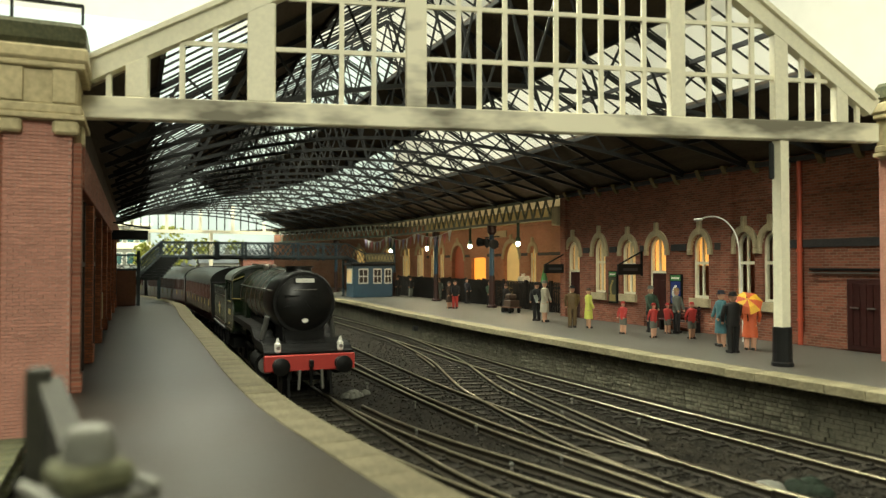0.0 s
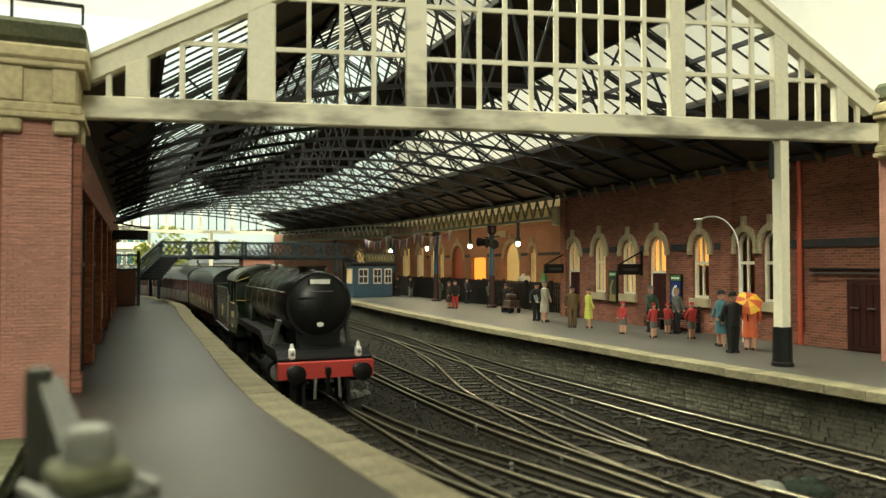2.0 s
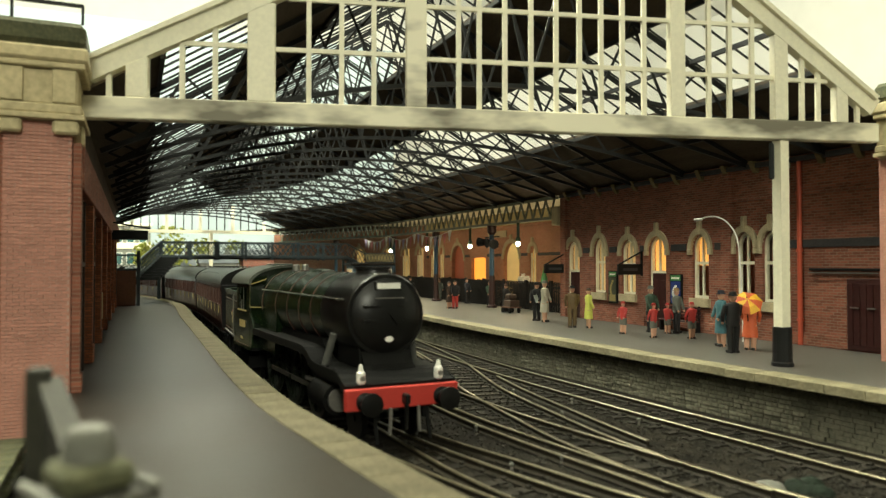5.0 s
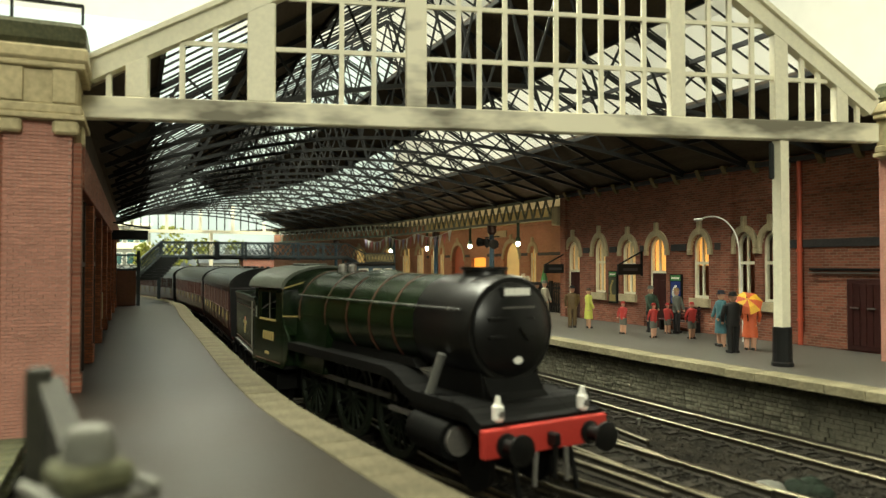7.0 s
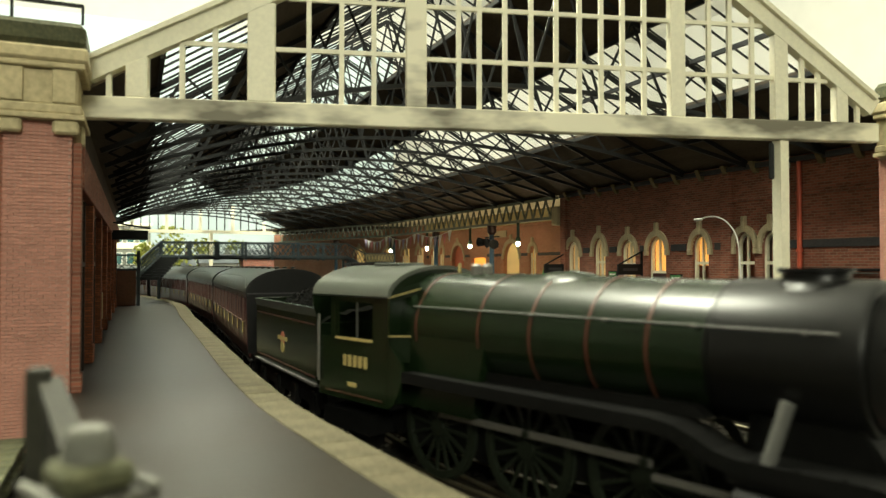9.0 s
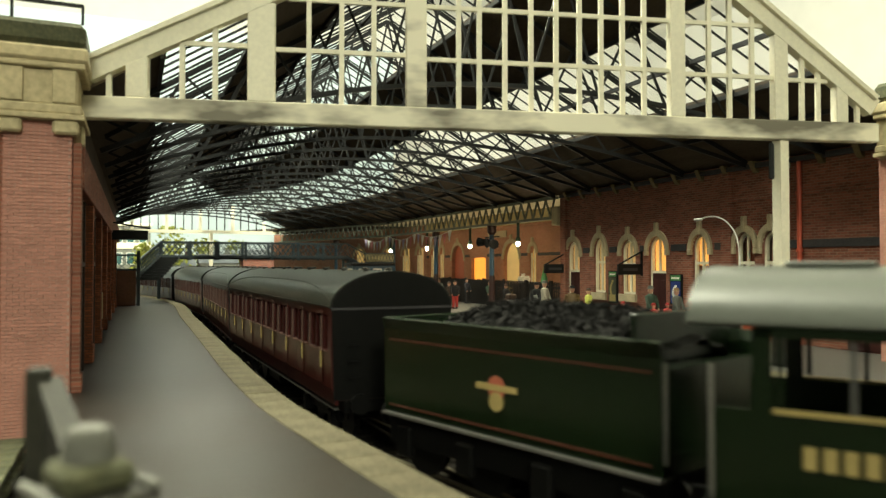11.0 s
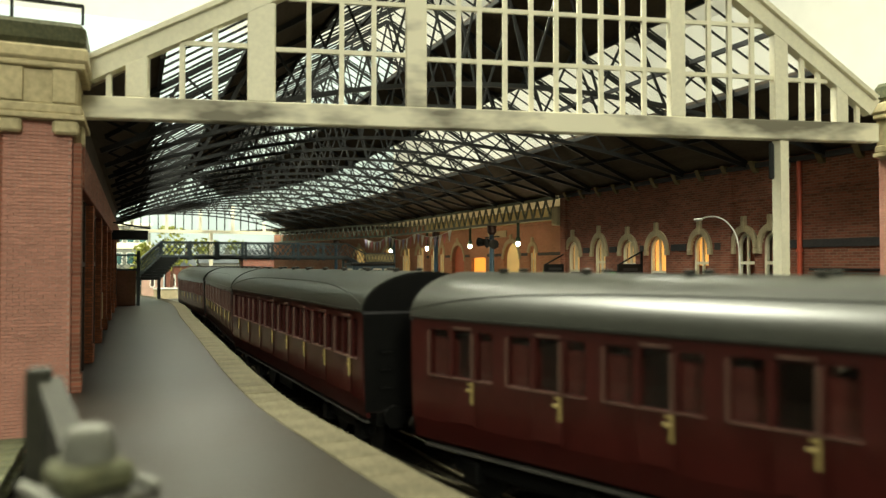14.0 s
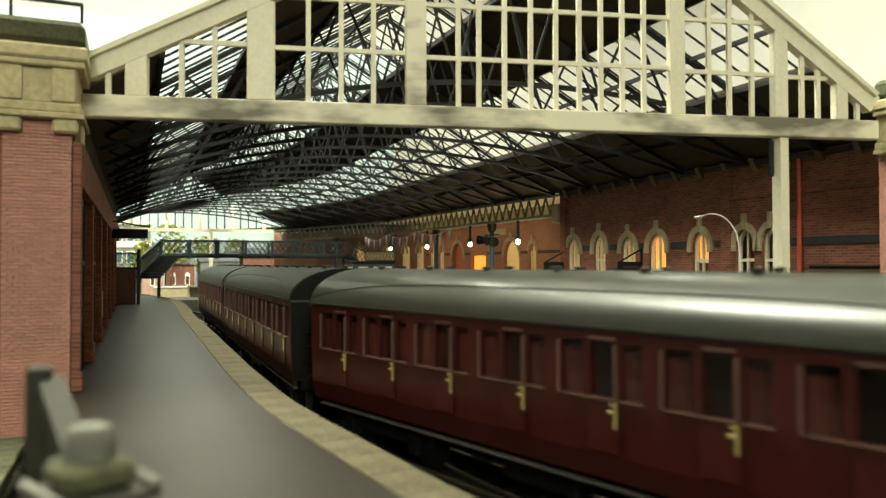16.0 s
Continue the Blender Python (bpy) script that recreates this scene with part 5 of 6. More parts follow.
def driver(parent, x):
    """A coupled wheel pair with spokes, turning about its own axle."""
    bm, spokes = B(), []
    for s in (-1, 1):
        y = s * 0.66
        n = 28
        r = DRIVE_R
        prof = [(r * 0.86, -0.05), (r * 0.86, 0.05), (r, 0.05), (r, -0.03), (r * 1.04, -0.05)]
        rings = [[bm.verts.new((p * math.cos(2 * math.pi * i / n), y + s * h, p * math.sin(2 * math.pi * i / n))) for p, h in prof] for i in range(n)]
        for i in range(n):
            a, b = rings[i], rings[(i + 1) % n]
            for j in range(5):
                bm.faces.new((a[j], b[j], b[(j + 1) % 5], a[(j + 1) % 5]))
        for k in range(16):
            a = 2 * math.pi * k / 16
            spokes.append(bar(B(), (0.1 * math.cos(a), y, 0.1 * math.sin(a)), (r * 0.9 * math.cos(a), y, r * 0.9 * math.sin(a)), 0.05, 0.06))
        tube(bm, (0, y - 0.08, 0), (0, y + 0.1, 0), 0.16, n=12)
    bmesh.ops.recalc_face_normals(bm, faces=bm.faces[:])
    tube(bm, (0, -0.7, 0), (0, 0.7, 0), 0.1, n=8)
    for s in (-1, 1):
        tube(bm, (0.33, s * 0.7, 0), (0.33, s * 0.9, 0), 0.07, n=8)
    ob = part("driving_wheel", bm, WHEEL_GREEN, parent, "spoked driving wheels")
    ob.matrix_basis = pose(x * S, 0, DRIVE_R * S)
    for k in spokes:
        part("spoke", k, WHEEL_GREEN, ob)
    return ob


WHEEL_GREEN = material("wheel_paint", (0.010, 0.014, 0.008), 0.4, vary=0.2, bump=0)


def tender():
    c = thing("tender", "dark green tender heaped with coal", "tender")
    L = TENDER_L / 2
    tank = B()
    sec = [(-1.28, 1.2), (1.28, 1.2), (1.30, 2.75), (1.36, 2.95), (1.30, 2.97), (1.22, 2.8), (1.2, 2.6), (-1.2, 2.6), (-1.22, 2.8), (-1.30, 2.97), (-1.36, 2.95), (-1.30, 2.75)]
    prism(tank, sec, -L, L, m=pose(0, 0, 0, 0, 0, -90))
    t = part("tank", tank, LOCO_GREEN, c)
    part("rear_coping", box(B(), -L - 0.03, -1.3, 2.6, -L + 0.06, 1.3, 2.97, 0.02), LOCO_GREEN, t)
    part("front_plate", box(B(), L - 0.5, -1.25, 2.6, L - 0.42, 1.25, 3.3, 0.02), LOCO_GREEN, t)
    part("filler_lid", tube(B(), (-L + 0.6, 0, 2.6), (-L + 0.6, 0, 2.85), 0.28, n=14), LOCO_BLACK, t)
    bm = B()
    for i in range(3600):
        x = random.uniform(-1.9, 2.5)
        y = random.uniform(-1.1, 1.1)
        top = 2.52 + 0.78 * (1 - (y / 1.25) ** 2) * (1 - ((x - 0.3) / 2.9) ** 4)
        r = random.uniform(0.03, 0.075)
        cc = Vector((x, y, top + random.uniform(-0.12, 0.04)))
        v = [bm.verts.new(cc + Vector((random.uniform(-r, r), random.uniform(-r, r), random.uniform(-r, r)))) for _ in range(5)]
        for f in ((0, 1, 2), (0, 2, 3), (0, 3, 1), (1, 3, 2), (0, 1, 4), (1, 2, 4), (2, 3, 4)):
            bm.faces.new([v[j] for j in f])
    n = 14
    grid = [[bm.verts.new((-2.1 + 4.8 * i / n, -1.15 + 2.3 * j / n, 2.47 + 0.75 * (1 - ((-1.15 + 2.3 * j / n) / 1.25) ** 2) * max(0, 1 - ((-2.4 + 4.8 * i / n) / 2.9) ** 4) + random.uniform(-0.06, 0.06))) for j in range(n + 1)] for i in range(n + 1)]
    for i in range(n):
        for j in range(n):
            bm.faces.new((grid[i][j], grid[i + 1][j], grid[i + 1][j + 1], grid[i][j + 1]))
    coal = part("coal", bm, COAL, c, "heaped black coal")
    coal["kind"] = "stuff"
    for s in (-1, 1):
        y = s * 1.295
        for z in (1.35, 2.56):
            part("lining", bar(B(), (-L + 0.15, y, z), (L - 0.15, y, z), 0.012, 0.035), LINING, t)
        em = part("emblem_disc", lathe(B(), [(0.19, 0), (0.19, 0.012)], 16, centre=(0, y - 0.006, 2.0), axis="y"), EMBLEM_RED, t, "red and gold emblem")
        part("emblem_bar", box(B(), -0.45, y - 0.012, 1.95, 0.45, y + 0.012, 2.05), GOLD, em)
        part("emblem_base", lathe(B(), [(0.155, 0), (0.155, 0.03)], 12, centre=(0, y - 0.015, 1.78), axis="y"), GOLD, em)
        part("frame", box(B(), -L, s * 1.12 - 0.04, 0.62, L, s * 1.12 + 0.04, 1.18), LOCO_BLACK, c)
        part("side_step", box(B(), -L, s * 1.2 - 0.15, 1.16, L, s * 1.2 + 0.15, 1.21), FOOT, c)
        for x in (-2.5, -0.85, 0.85, 2.5):
            part("axle_box", box(B(), x - 0.2, s * 1.17 - 0.08, 0.42, x + 0.2, s * 1.17 + 0.08, 0.95, 0.03), LOCO_BLACK, c)
        part("lamp_iron", box(B(), -L - 0.1, s * 0.8 - 0.03, 2.4, -L, s * 0.8 + 0.03, 2.44), WHITE_PAINT, c)
        part("handrail", bar(B(), (L + 0.05, s * 1.28, 1.4), (L + 0.05, s * 1.28, 2.7), 0.035), GREY_STEEL, c)
        part("buffer", lathe(B(), [(0.22, -0.42), (0.22, -0.37), (0.1, -0.35), (0.1, 0)], 12, centre=(-L, s * 0.87, 1.05), axis="x"), LOCO_BLACK, c)
    for x in (-2.5, -0.85, 0.85, 2.5):
        wheelset(c, x, 0.58)
    return c


EMBLEM_RED = material("emblem_red", (0.35, 0.09, 0.05), 0.5, vary=0.1, bump=0)
LOCO, TENDER = loco(), tender()
WHEELS = [driver(LOCO, x) for x in DRIVERS]
RODS = []
for s in (-1, 1):
    ob = part("coupling_rod", box(B(), -2.3, -0.03, -0.06, 2.3, 0.03, 0.06, 0.015), GREY_STEEL, LOCO, "steel coupling rod")
    RODS.append((ob, s))
FIRST = coach(0)
COACHES = [FIRST] + [copy_thing(FIRST, Matrix.Identity(4)) for _ in range(3)]
# ---- ironwork of the concourse side ----
def lattice_girder():
    t = thing("lattice_girder", "grey-green iron lattice girder carrying the roof edge", "girder")
    for a, b in ((34.4, 62), (62, 84)):
        xa, xb = bend(WX, a), bend(WX, b)
        part("top_flange", bar(B(), (xa, a, 7.65), (xb, b, 7.65), 0.3, 0.14), LATTICE, t)
        part("bottom_flange", bar(B(), (xa, a, 6.55), (xb, b, 6.55), 0.3, 0.16), LATTICE, t)
    n = 52
    for i in range(n):
        y = 34.6 + i * 0.95
        for p, q in (((y, 7.6), (y + 0.475, 6.6)), ((y + 0.475, 6.6), (y + 0.95, 7.6))):
            part("web_bar", bar(B(), (bend(WX, p[0]), p[0], p[1]), (bend(WX, q[0]), q[0], q[1]), 0.07, 0.11), LATTICE, t)


LATTICE = material("grey_green_iron", (0.17, 0.19, 0.14), 0.6, vary=0.25, bump=0.1)
DARK_RED = material("dark_red_iron", (0.032, 0.011, 0.009), 0.5, vary=0.2, bump=0)
lattice_girder()


def iron_column(x, y):
    t = thing("iron_column", "blue and dark red cast-iron roof column", "column", "columns of the concourse", at=(x, y, 0))
    part("base", lathe(B(), [(0.34, PLAT), (0.34, PLAT + 0.12), (0.24, PLAT + 0.2)], 12), DARK_RED, t)
    part("lower_shaft", tube(B(), (0, 0, PLAT + 0.2), (0, 0, 3.25), 0.21, 0.19), DARK_RED, t, "dark red lower shaft")
    part("shaft", tube(B(), (0, 0, 3.25), (0, 0, 5.9), 0.17, 0.15), BLUE, t)
    part("capital", lathe(B(), [(0.16, 5.9), (0.3, 6.05), (0.3, 6.47)], 12), DARK_RED, t)
    return t


for x, y in ((WX, 42.3), (WX, 51.8), (WX, 61.7), (bend(WX, 73), 73)):
    iron_column(x, y)


def gas_lamp(x, y):
    t = thing("hanging_lamp", "glowing white globe lamp on a dark green drop rod", "lamp", "lamps of the concourse", at=(x, y, 0))
    part("drop_rod", tube(B(), (0, 0, 5.62), (0, 0, 6.47), 0.09, 0.09, 8), GREEN_PAINT, t)
    part("hood", lathe(B(), [(0.1, 5.62), (0.17, 5.5), (0.13, 5.35)], 12), GREEN_PAINT, t)
    part("globe", lathe(B(), [(0.06, 5.36), (0.115, 5.30), (0.14, 5.21), (0.115, 5.12), (0.04, 5.06)], 14), BULB, t, "glowing white globe")
    d = bpy.data.lights.new("lamp_light", "POINT")
    d.energy, d.color, d.shadow_soft_size = 0.046, (1.0, 0.80, 0.46), 0.003
    put(new("lamp_light", d), x, y, 4.98)
    return t


for y in (38.6, 45.4, 53.4, 62.3):
    gas_lamp(WX - 0.1, y)
# a cluster of loudspeakers by the column
t = thing("loudspeaker_cluster", "dark horn loudspeakers on an iron bracket", "loudspeaker", at=(WX, 42.3, 0))
for a in (-1, 0, 1):
    part("horn", tube(B(), (0.1, a * 0.2, 5.4), (-0.4, a * 1.1, 5.35 + 0.1 * a), 0.08, 0.32, 10), BLACK, t)
part("bracket", bar(B(), (0, -1.0, 5.75), (0, 1.0, 5.75), 0.08), BLACK, t)


def paling_fence():
    t = thing("paling_fence", "tall black paling fence beside the concourse", "fence", at=(22.5, 0, 0))
    for z in (1.6, 2.55):
        part("rail", box(B(), 0.03, 34.0, z, 0.11, 64, z + 0.12), BLACK, t)
    me = mesh_of(box(B(), -0.02, -0.055, PLAT, 0.02, 0.055, 2.92), "paling", BLACK)
    y = 34.1
    while y < 64:
        same("paling", me, t, 0, y, random.uniform(-0.03, 0.02))
        y += 0.20 if y < 45 else 0.14
    for k in range(11):
        part("post", box(B(), 0.0, 34 + k * 3 - 0.08, PLAT, 0.16, 34 + k * 3 + 0.08, 3.0), BLACK, t)


paling_fence()

# ---- trussed roof column in the shed mouth ----
t = thing("gable_column", "cream iron column with a black foot", "column", at=(16.37, 14.81, 0, -13.5))
part("shaft", lathe(B(), [(0.21, 2.25), (0.21, 7.36)], 4, scale=(1, 1)), CREAM, t)
part("foot", lathe(B(), [(0.29, PLAT), (0.29, PLAT + 0.1), (0.26, PLAT + 0.12), (0.25, 2.25)], 16), BLACK, t, "black painted foot")
for ob in t.children:
    if ob.name.startswith("shaft"):
        ob.matrix_basis = pose(0, 0, 0, 0, 0, 58)
part("iron_bracket", box(B(), -0.34, -0.05, 6.3, -0.2, 0.05, 7.3, 0.03), IRON, t)


# ---- along the right-hand wall ----
def poster(y, w, z0, z1, colour, title):
    t = thing("poster", "framed railway poster with green heading on the wall", "poster", "posters", at=(WX, y, 0))
    part("frame", box(B(), -0.1, -w / 2, z0, -0.004, w / 2, z1, 0.01), BLACK, t)
    part("heading", box(B(), -0.112, -w / 2 + 0.05, z1 - 0.28, -0.101, w / 2 - 0.05, z1 - 0.05), GREEN_SIGN, t, "green heading strip")
    part("lettering", box(B(), -0.118, -w / 2 + 0.12, z1 - 0.21, -0.1125, w / 2 - 0.12, z1 - 0.13), WHITE_PAINT, t)
    part("picture", box(B(), -0.112, -w / 2 + 0.06, z0 + 0.06, -0.101, w / 2 - 0.06, z1 - 0.31), colour, t)
    bm = B()
    for i in range(9):
        a = i / 8
        box(bm, -0.118, -0.12 + 0.2 * math.sin(a * 3), z0 + 0.15 + a * (z1 - z0 - 0.7), -0.1125, 0.02 + 0.2 * math.sin(a * 3), z0 + 0.15 + (a + 0.12) * (z1 - z0 - 0.7))
    part("picture_detail", bm, WHITE_PAINT if colour is POSTER_BLUE else GOLD, t)
    if colour is not POSTER_BLUE:
        part("caption_strip", box(B(), -0.118, -w / 2 + 0.1, z0 + 0.1, -0.113, w / 2 - 0.1, z0 + 0.42), GOLD, t)


GREEN_SIGN = material("green_sign", (0.05, 0.22, 0.06), 0.5, vary=0.1, bump=0)
POSTER_BLUE = material("poster_blue", (0.012, 0.03, 0.17), 0.5, vary=0.1, bump=0)
POSTER_DARK = material("poster_dark", (0.05, 0.055, 0.03), 0.5, vary=0.4, grain=4, fine=12, bump=0)
poster(29.2, 0.68, 2.1, 3.66, POSTER_DARK, 0)
poster(24.76, 0.72, 2.25, 3.55, POSTER_BLUE, 1)


def canopy_sign(y, z):
    t = thing("projecting_sign", "black projecting sign hung on a raking rod", "sign", "projecting signs", at=(WX, y, 0))
    part("board", box(B(), -1.35, -0.06, z, -0.05, 0.06, z + 0.48, 0.02), BLACK, t)
    part("wall_plate", box(B(), -0.06, -0.05, z - 0.05, -0.003, 0.05, z + 1.1), BLACK, t)
    part("stay_rod", bar(B(), (-1.3, 0, z + 0.45), (-0.04, 0, z + 1.05), 0.06), BLACK, t)
    part("lettering", box(B(), -1.1, -0.068, z + 0.17, -0.3, -0.0605, z + 0.3), BAND, t)


canopy_sign(27.1, 3.5)
canopy_sign(33.5, 3.5)

t = thing("sliding_door", "dark red boarded sliding goods door under a rail", "door", at=(WX, 16.05, 0))
part("leaf", box(B(), -0.12, -0.6, PLAT + 0.03, -0.003, 0.6, 3.5, 0.02), DOOR_RED, t)
for k in range(5):
    part("board", box(B(), -0.145, -0.58 + k * 0.235, PLAT + 0.2, -0.121, -0.37 + k * 0.235, 3.35, 0.008), DOOR_RED, t)
part("sliding_rail", box(B(), -0.16, -0.55, 3.75, -0.003, 2.0, 3.84, 0.02), BLACK, t)
part("rail_guide", box(B(), -0.19, -0.55, 3.66, -0.162, 2.0, 3.70), GREY_STEEL, t)
for k in (-0.3, 0.28):
    part("handle", box(B(), -0.2, k - 0.14, 2.55, -0.146, k + 0.14, 2.6), GREY_STEEL, t)
t = thing("drain_pipe", "orange-red cast-iron downpipe on the brick wall", "pipe", at=(WX, 18.45, 0))
part("pipe", tube(B(), (-0.1, 0, PLAT), (-0.1, 0, 7.6), 0.085, n=10), PIPE_RED, t)
for z in (2.0, 4.4, 6.4):
    part("pipe_clip", tube(B(), (-0.1, 0, z), (-0.1, 0, z + 0.1), 0.12, n=10), PIPE_RED, t)


def street_lamp():
    t = thing("street_lamp", "slender white swan-neck lamp post", "street lamp", at=(20.2, 20.0, 0))
    pts = [(0, 0, PLAT), (0, 0.05, 3.0), (-0.02, 0.15, 4.6), (-0.05, 0.35, 5.2), (-0.1, 0.75, 5.6), (-0.15, 1.2, 5.76), (-0.2, 1.6, 5.76), (-0.2, 1.85, 5.70)]
    bm = B()
    sm = spline(pts, 0.15)
    strand(bm, sm, 0.025, 8)
    part("post", bm, WHITE_PAINT, t, smooth=True)
    part("lantern", box(B(), -0.27, 1.8, 5.64, -0.13, 2.2, 5.74, 0.035), WHITE_PAINT, t)


street_lamp()


def bench(x, y):
    t = thing("bench", "dark red wooden station bench against the wall", "bench", at=(x, y, 0))
    for k in range(3):
        part("seat_slat", box(B(), -0.55 + k * 0.15, -1.0, 1.60, -0.43 + k * 0.15, 1.0, 1.65, 0.01), DOOR_RED, t)
    for k in range(3):
        part("back_slat", box(B(), -0.09, -1.0, 1.78 + k * 0.15, -0.05, 1.0, 1.89 + k * 0.15, 0.01), DOOR_RED, t)
    for k in (-0.9, 0.9):
        part("end_frame", box(B(), -0.56, k - 0.04, PLAT, -0.03, k + 0.04, 1.6), BLACK, t)
        part("back_post", box(B(), -0.09, k - 0.03, 1.6, -0.03, k + 0.03, 2.25), BLACK, t)


bench(21.25, 24.2)


# ---- footbridge, hut and the far end ----
def footbridge():
    t = thing("footbridge", "dark blue lattice-sided footbridge over the tracks", "footbridge")
    X0, X1, Y, ZD = 1.95, 17.2, 63.0, 4.62
    part("deck", box(B(), X0, Y - 1.0, ZD - 0.22, X1, Y + 1.0, ZD, 0.02), IRON, t)

    def panel(a, b, h=1.15):
        a, b = Vector(a), Vector(b)
        bm = B()
        n = max(2, int((b - a).length / 0.42))
        for i in range(n):
            p, q = a.lerp(b, i / n), a.lerp(b, (i + 1) / n)
            up = Vector((0, 0, h))
            bar(bm, p, q + up * 0.5, 0.05), bar(bm, p + up * 0.5, q, 0.05)
            bar(bm, p + up * 0.5, q + up, 0.05), bar(bm, p + up, q + up * 0.5, 0.05)
        part("lattice_panel", bm, BRIDGE_PAINT, t)
        part("handrail", bar(B(), a + Vector((0, 0, h)), b + Vector((0, 0, h)), 0.12), BRIDGE_PAINT, t)
        part("lower_rail", bar(B(), a, b, 0.12, 0.2), BRIDGE_PAINT, t)

    for y in (Y - 1.0, Y + 1.0):
        m = 7
        for i in range(m):
            panel((X0 + (X1 - X0) * i / m, y, ZD), (X0 + (X1 - X0) * (i + 1) / m, y, ZD))
            part("post", box(B(), X0 + (X1 - X0) * i / m - 0.1, y - 0.1, ZD - 0.3, X0 + (X1 - X0) * i / m + 0.1, y + 0.1, ZD + 1.25), BRIDGE_PAINT, t)
    # flights: towards the near end on the left, sideways on the right
    for a, b, side in (((1.9, 62, ZD), (0.15, 55.0, 3.0), (0.0, 0.0)), ((17.2, 62.1, ZD), (21.0, 62.1, 2.6), (0, 0))):
        panel(a, b)
        va, vb = Vector(a), Vector(b)
        n = 9
        d = Vector((vb.x - va.x, vb.y - va.y, 0)).normalized()
        s = Vector((d.y, -d.x, 0)) * 1.5
        for i in range(n):
            p = va.lerp(vb, (i + 0.5) / n)
            bm = B()
            bar(bm, p - Vector((0, 0, 0.1)), p - s - Vector((0, 0, 0.1)) if a[0] < 5 else p + Vector((0, 1.6, -0.1)), 0.55, 0.22)
            part("step", bm, IRON, t)
    part("side_boarding", box(B(), -1.15, 53.6, PLAT, 0.1, 53.8, 3.55, 0.02), DOOR_BROWN, t, "brown boarded stair end")
    for x, z in ((-1.2, 4.7), (0.25, 4.9)):
        part("post", box(B(), x - 0.11, 53.4, PLAT, x + 0.11, 53.62, z), BRIDGE_PAINT, t)
    panel((-1.1, 53.7, 3.6), (0.15, 53.7, 3.6), 1.0)
    for x in (17.2, 20.9):
        part("leg", box(B(), x - 0.1, 63.4, PLAT, x + 0.1, 63.6, ZD - 0.3 if x < 18 else 2.4), BRIDGE_PAINT, t)
    part("leg", box(B(), 1.7, 62.9, PLAT, 1.95, 63.1, ZD - 0.3), BRIDGE_PAINT, t)


BRIDGE_PAINT = material("dark_blue_green_iron", (0.020, 0.034, 0.042), 0.55, vary=0.2, bump=0)
DOOR_BROWN = material("brown_boarding", (0.13, 0.055, 0.03), 0.7, vary=0.25, grain=1, fine=8, bump=0.1)
footbridge()


def hut():
    t = thing("platform_hut", "small blue wooden platform kiosk with white windows", "kiosk", at=(17.05, 59.7, PLAT))
    body = part("body", box(B(), 0, 0, 0, 3.5, 2.2, 2.7, 0.03), BLUE, t)
    part("roof", box(B(), -0.2, -0.2, 2.7, 3.7, 2.4, 2.95, 0.06), BLACK, t)
    part("roof_panel", box(B(), 1.1, -0.06, 2.96, 3.6, 0.0, 3.75, 0.02), OCHRE_FILL, t, "buff panel behind lattice")
    lat = B()
    for k in range(9):
        bar(lat, (1.1 + k * 0.278, -0.1, 2.98), (1.378 + k * 0.278, -0.1, 3.73), 0.04)
        bar(lat, (1.378 + k * 0.278, -0.1, 2.98), (1.1 + k * 0.278, -0.1, 3.73), 0.04)
    for z in (2.98, 3.73):
        bar(lat, (1.05, -0.1, z), (3.65, -0.1, z), 0.09)
    part("lattice", lat, BRIDGE_PAINT, t, "dark lattice on the roof edge")
    for x, w in ((0.45, 0.85), (1.75, 0.75), (2.75, 0.65)):
        win = part("window", box(B(), x, -0.05, 1.15, x + w, 0.02, 2.45), WHITE_PAINT, t, "white window frame")
        for i in (0, 1):
            for j in (0, 1):
                part("pane", box(B(), x + 0.08 + i * (w - 0.1) / 2, -0.06, 1.25 + j * 0.58, x + 0.02 + (i + 1) * (w - 0.1) / 2, -0.051, 1.75 + j * 0.58), DARK_INSIDE, win)
    win = part("side_window", box(B(), -0.05, 0.3, 1.15, 0.02, 1.9, 2.45), WHITE_PAINT, t)
    for i in range(3):
        part("pane", box(B(), -0.06, 0.38 + i * 0.5, 1.25, -0.051, 0.78 + i * 0.5, 2.35), GLOW_DIM, win)


hut()


PINK = material("pink_cloth", (0.50, 0.16, 0.16), 0.8, vary=0.1, bump=0)
LILAC = material("lilac_cloth", (0.32, 0.27, 0.42), 0.8, vary=0.1, bump=0)


def bunting():
    t = thing("bunting", "string of white, pink and lilac pennants under the girder", "bunting")
    cols = (WHITE_PAINT, PINK, WHITE_PAINT, LILAC)
    pts = [Vector((WX - 0.3, 48.0 + i * 0.9, 6.50 - 0.42 * math.sin(math.pi * ((i % 8) / 8)))) for i in range(25)]
    for i, (a, b) in enumerate(zip(pts, pts[1:])):
        part("string", bar(B(), a, b, 0.03), WHITE_PAINT, t)
        m = (a + b) / 2
        bm = B()
        for dx in (-0.012, 0.012):
            bm.faces.new([bm.verts.new(m + Vector((dx, -0.3, 0))), bm.verts.new(m + Vector((dx, 0.3, 0))), bm.verts.new(m + Vector((dx, 0.12, -0.85)))])
        part("pennant", bm, cols[i % 4], t)


bunting()


PINK_STONE = material("pink_stone", (0.42, 0.27, 0.21), 0.85, vary=0.2, bump=0.1)


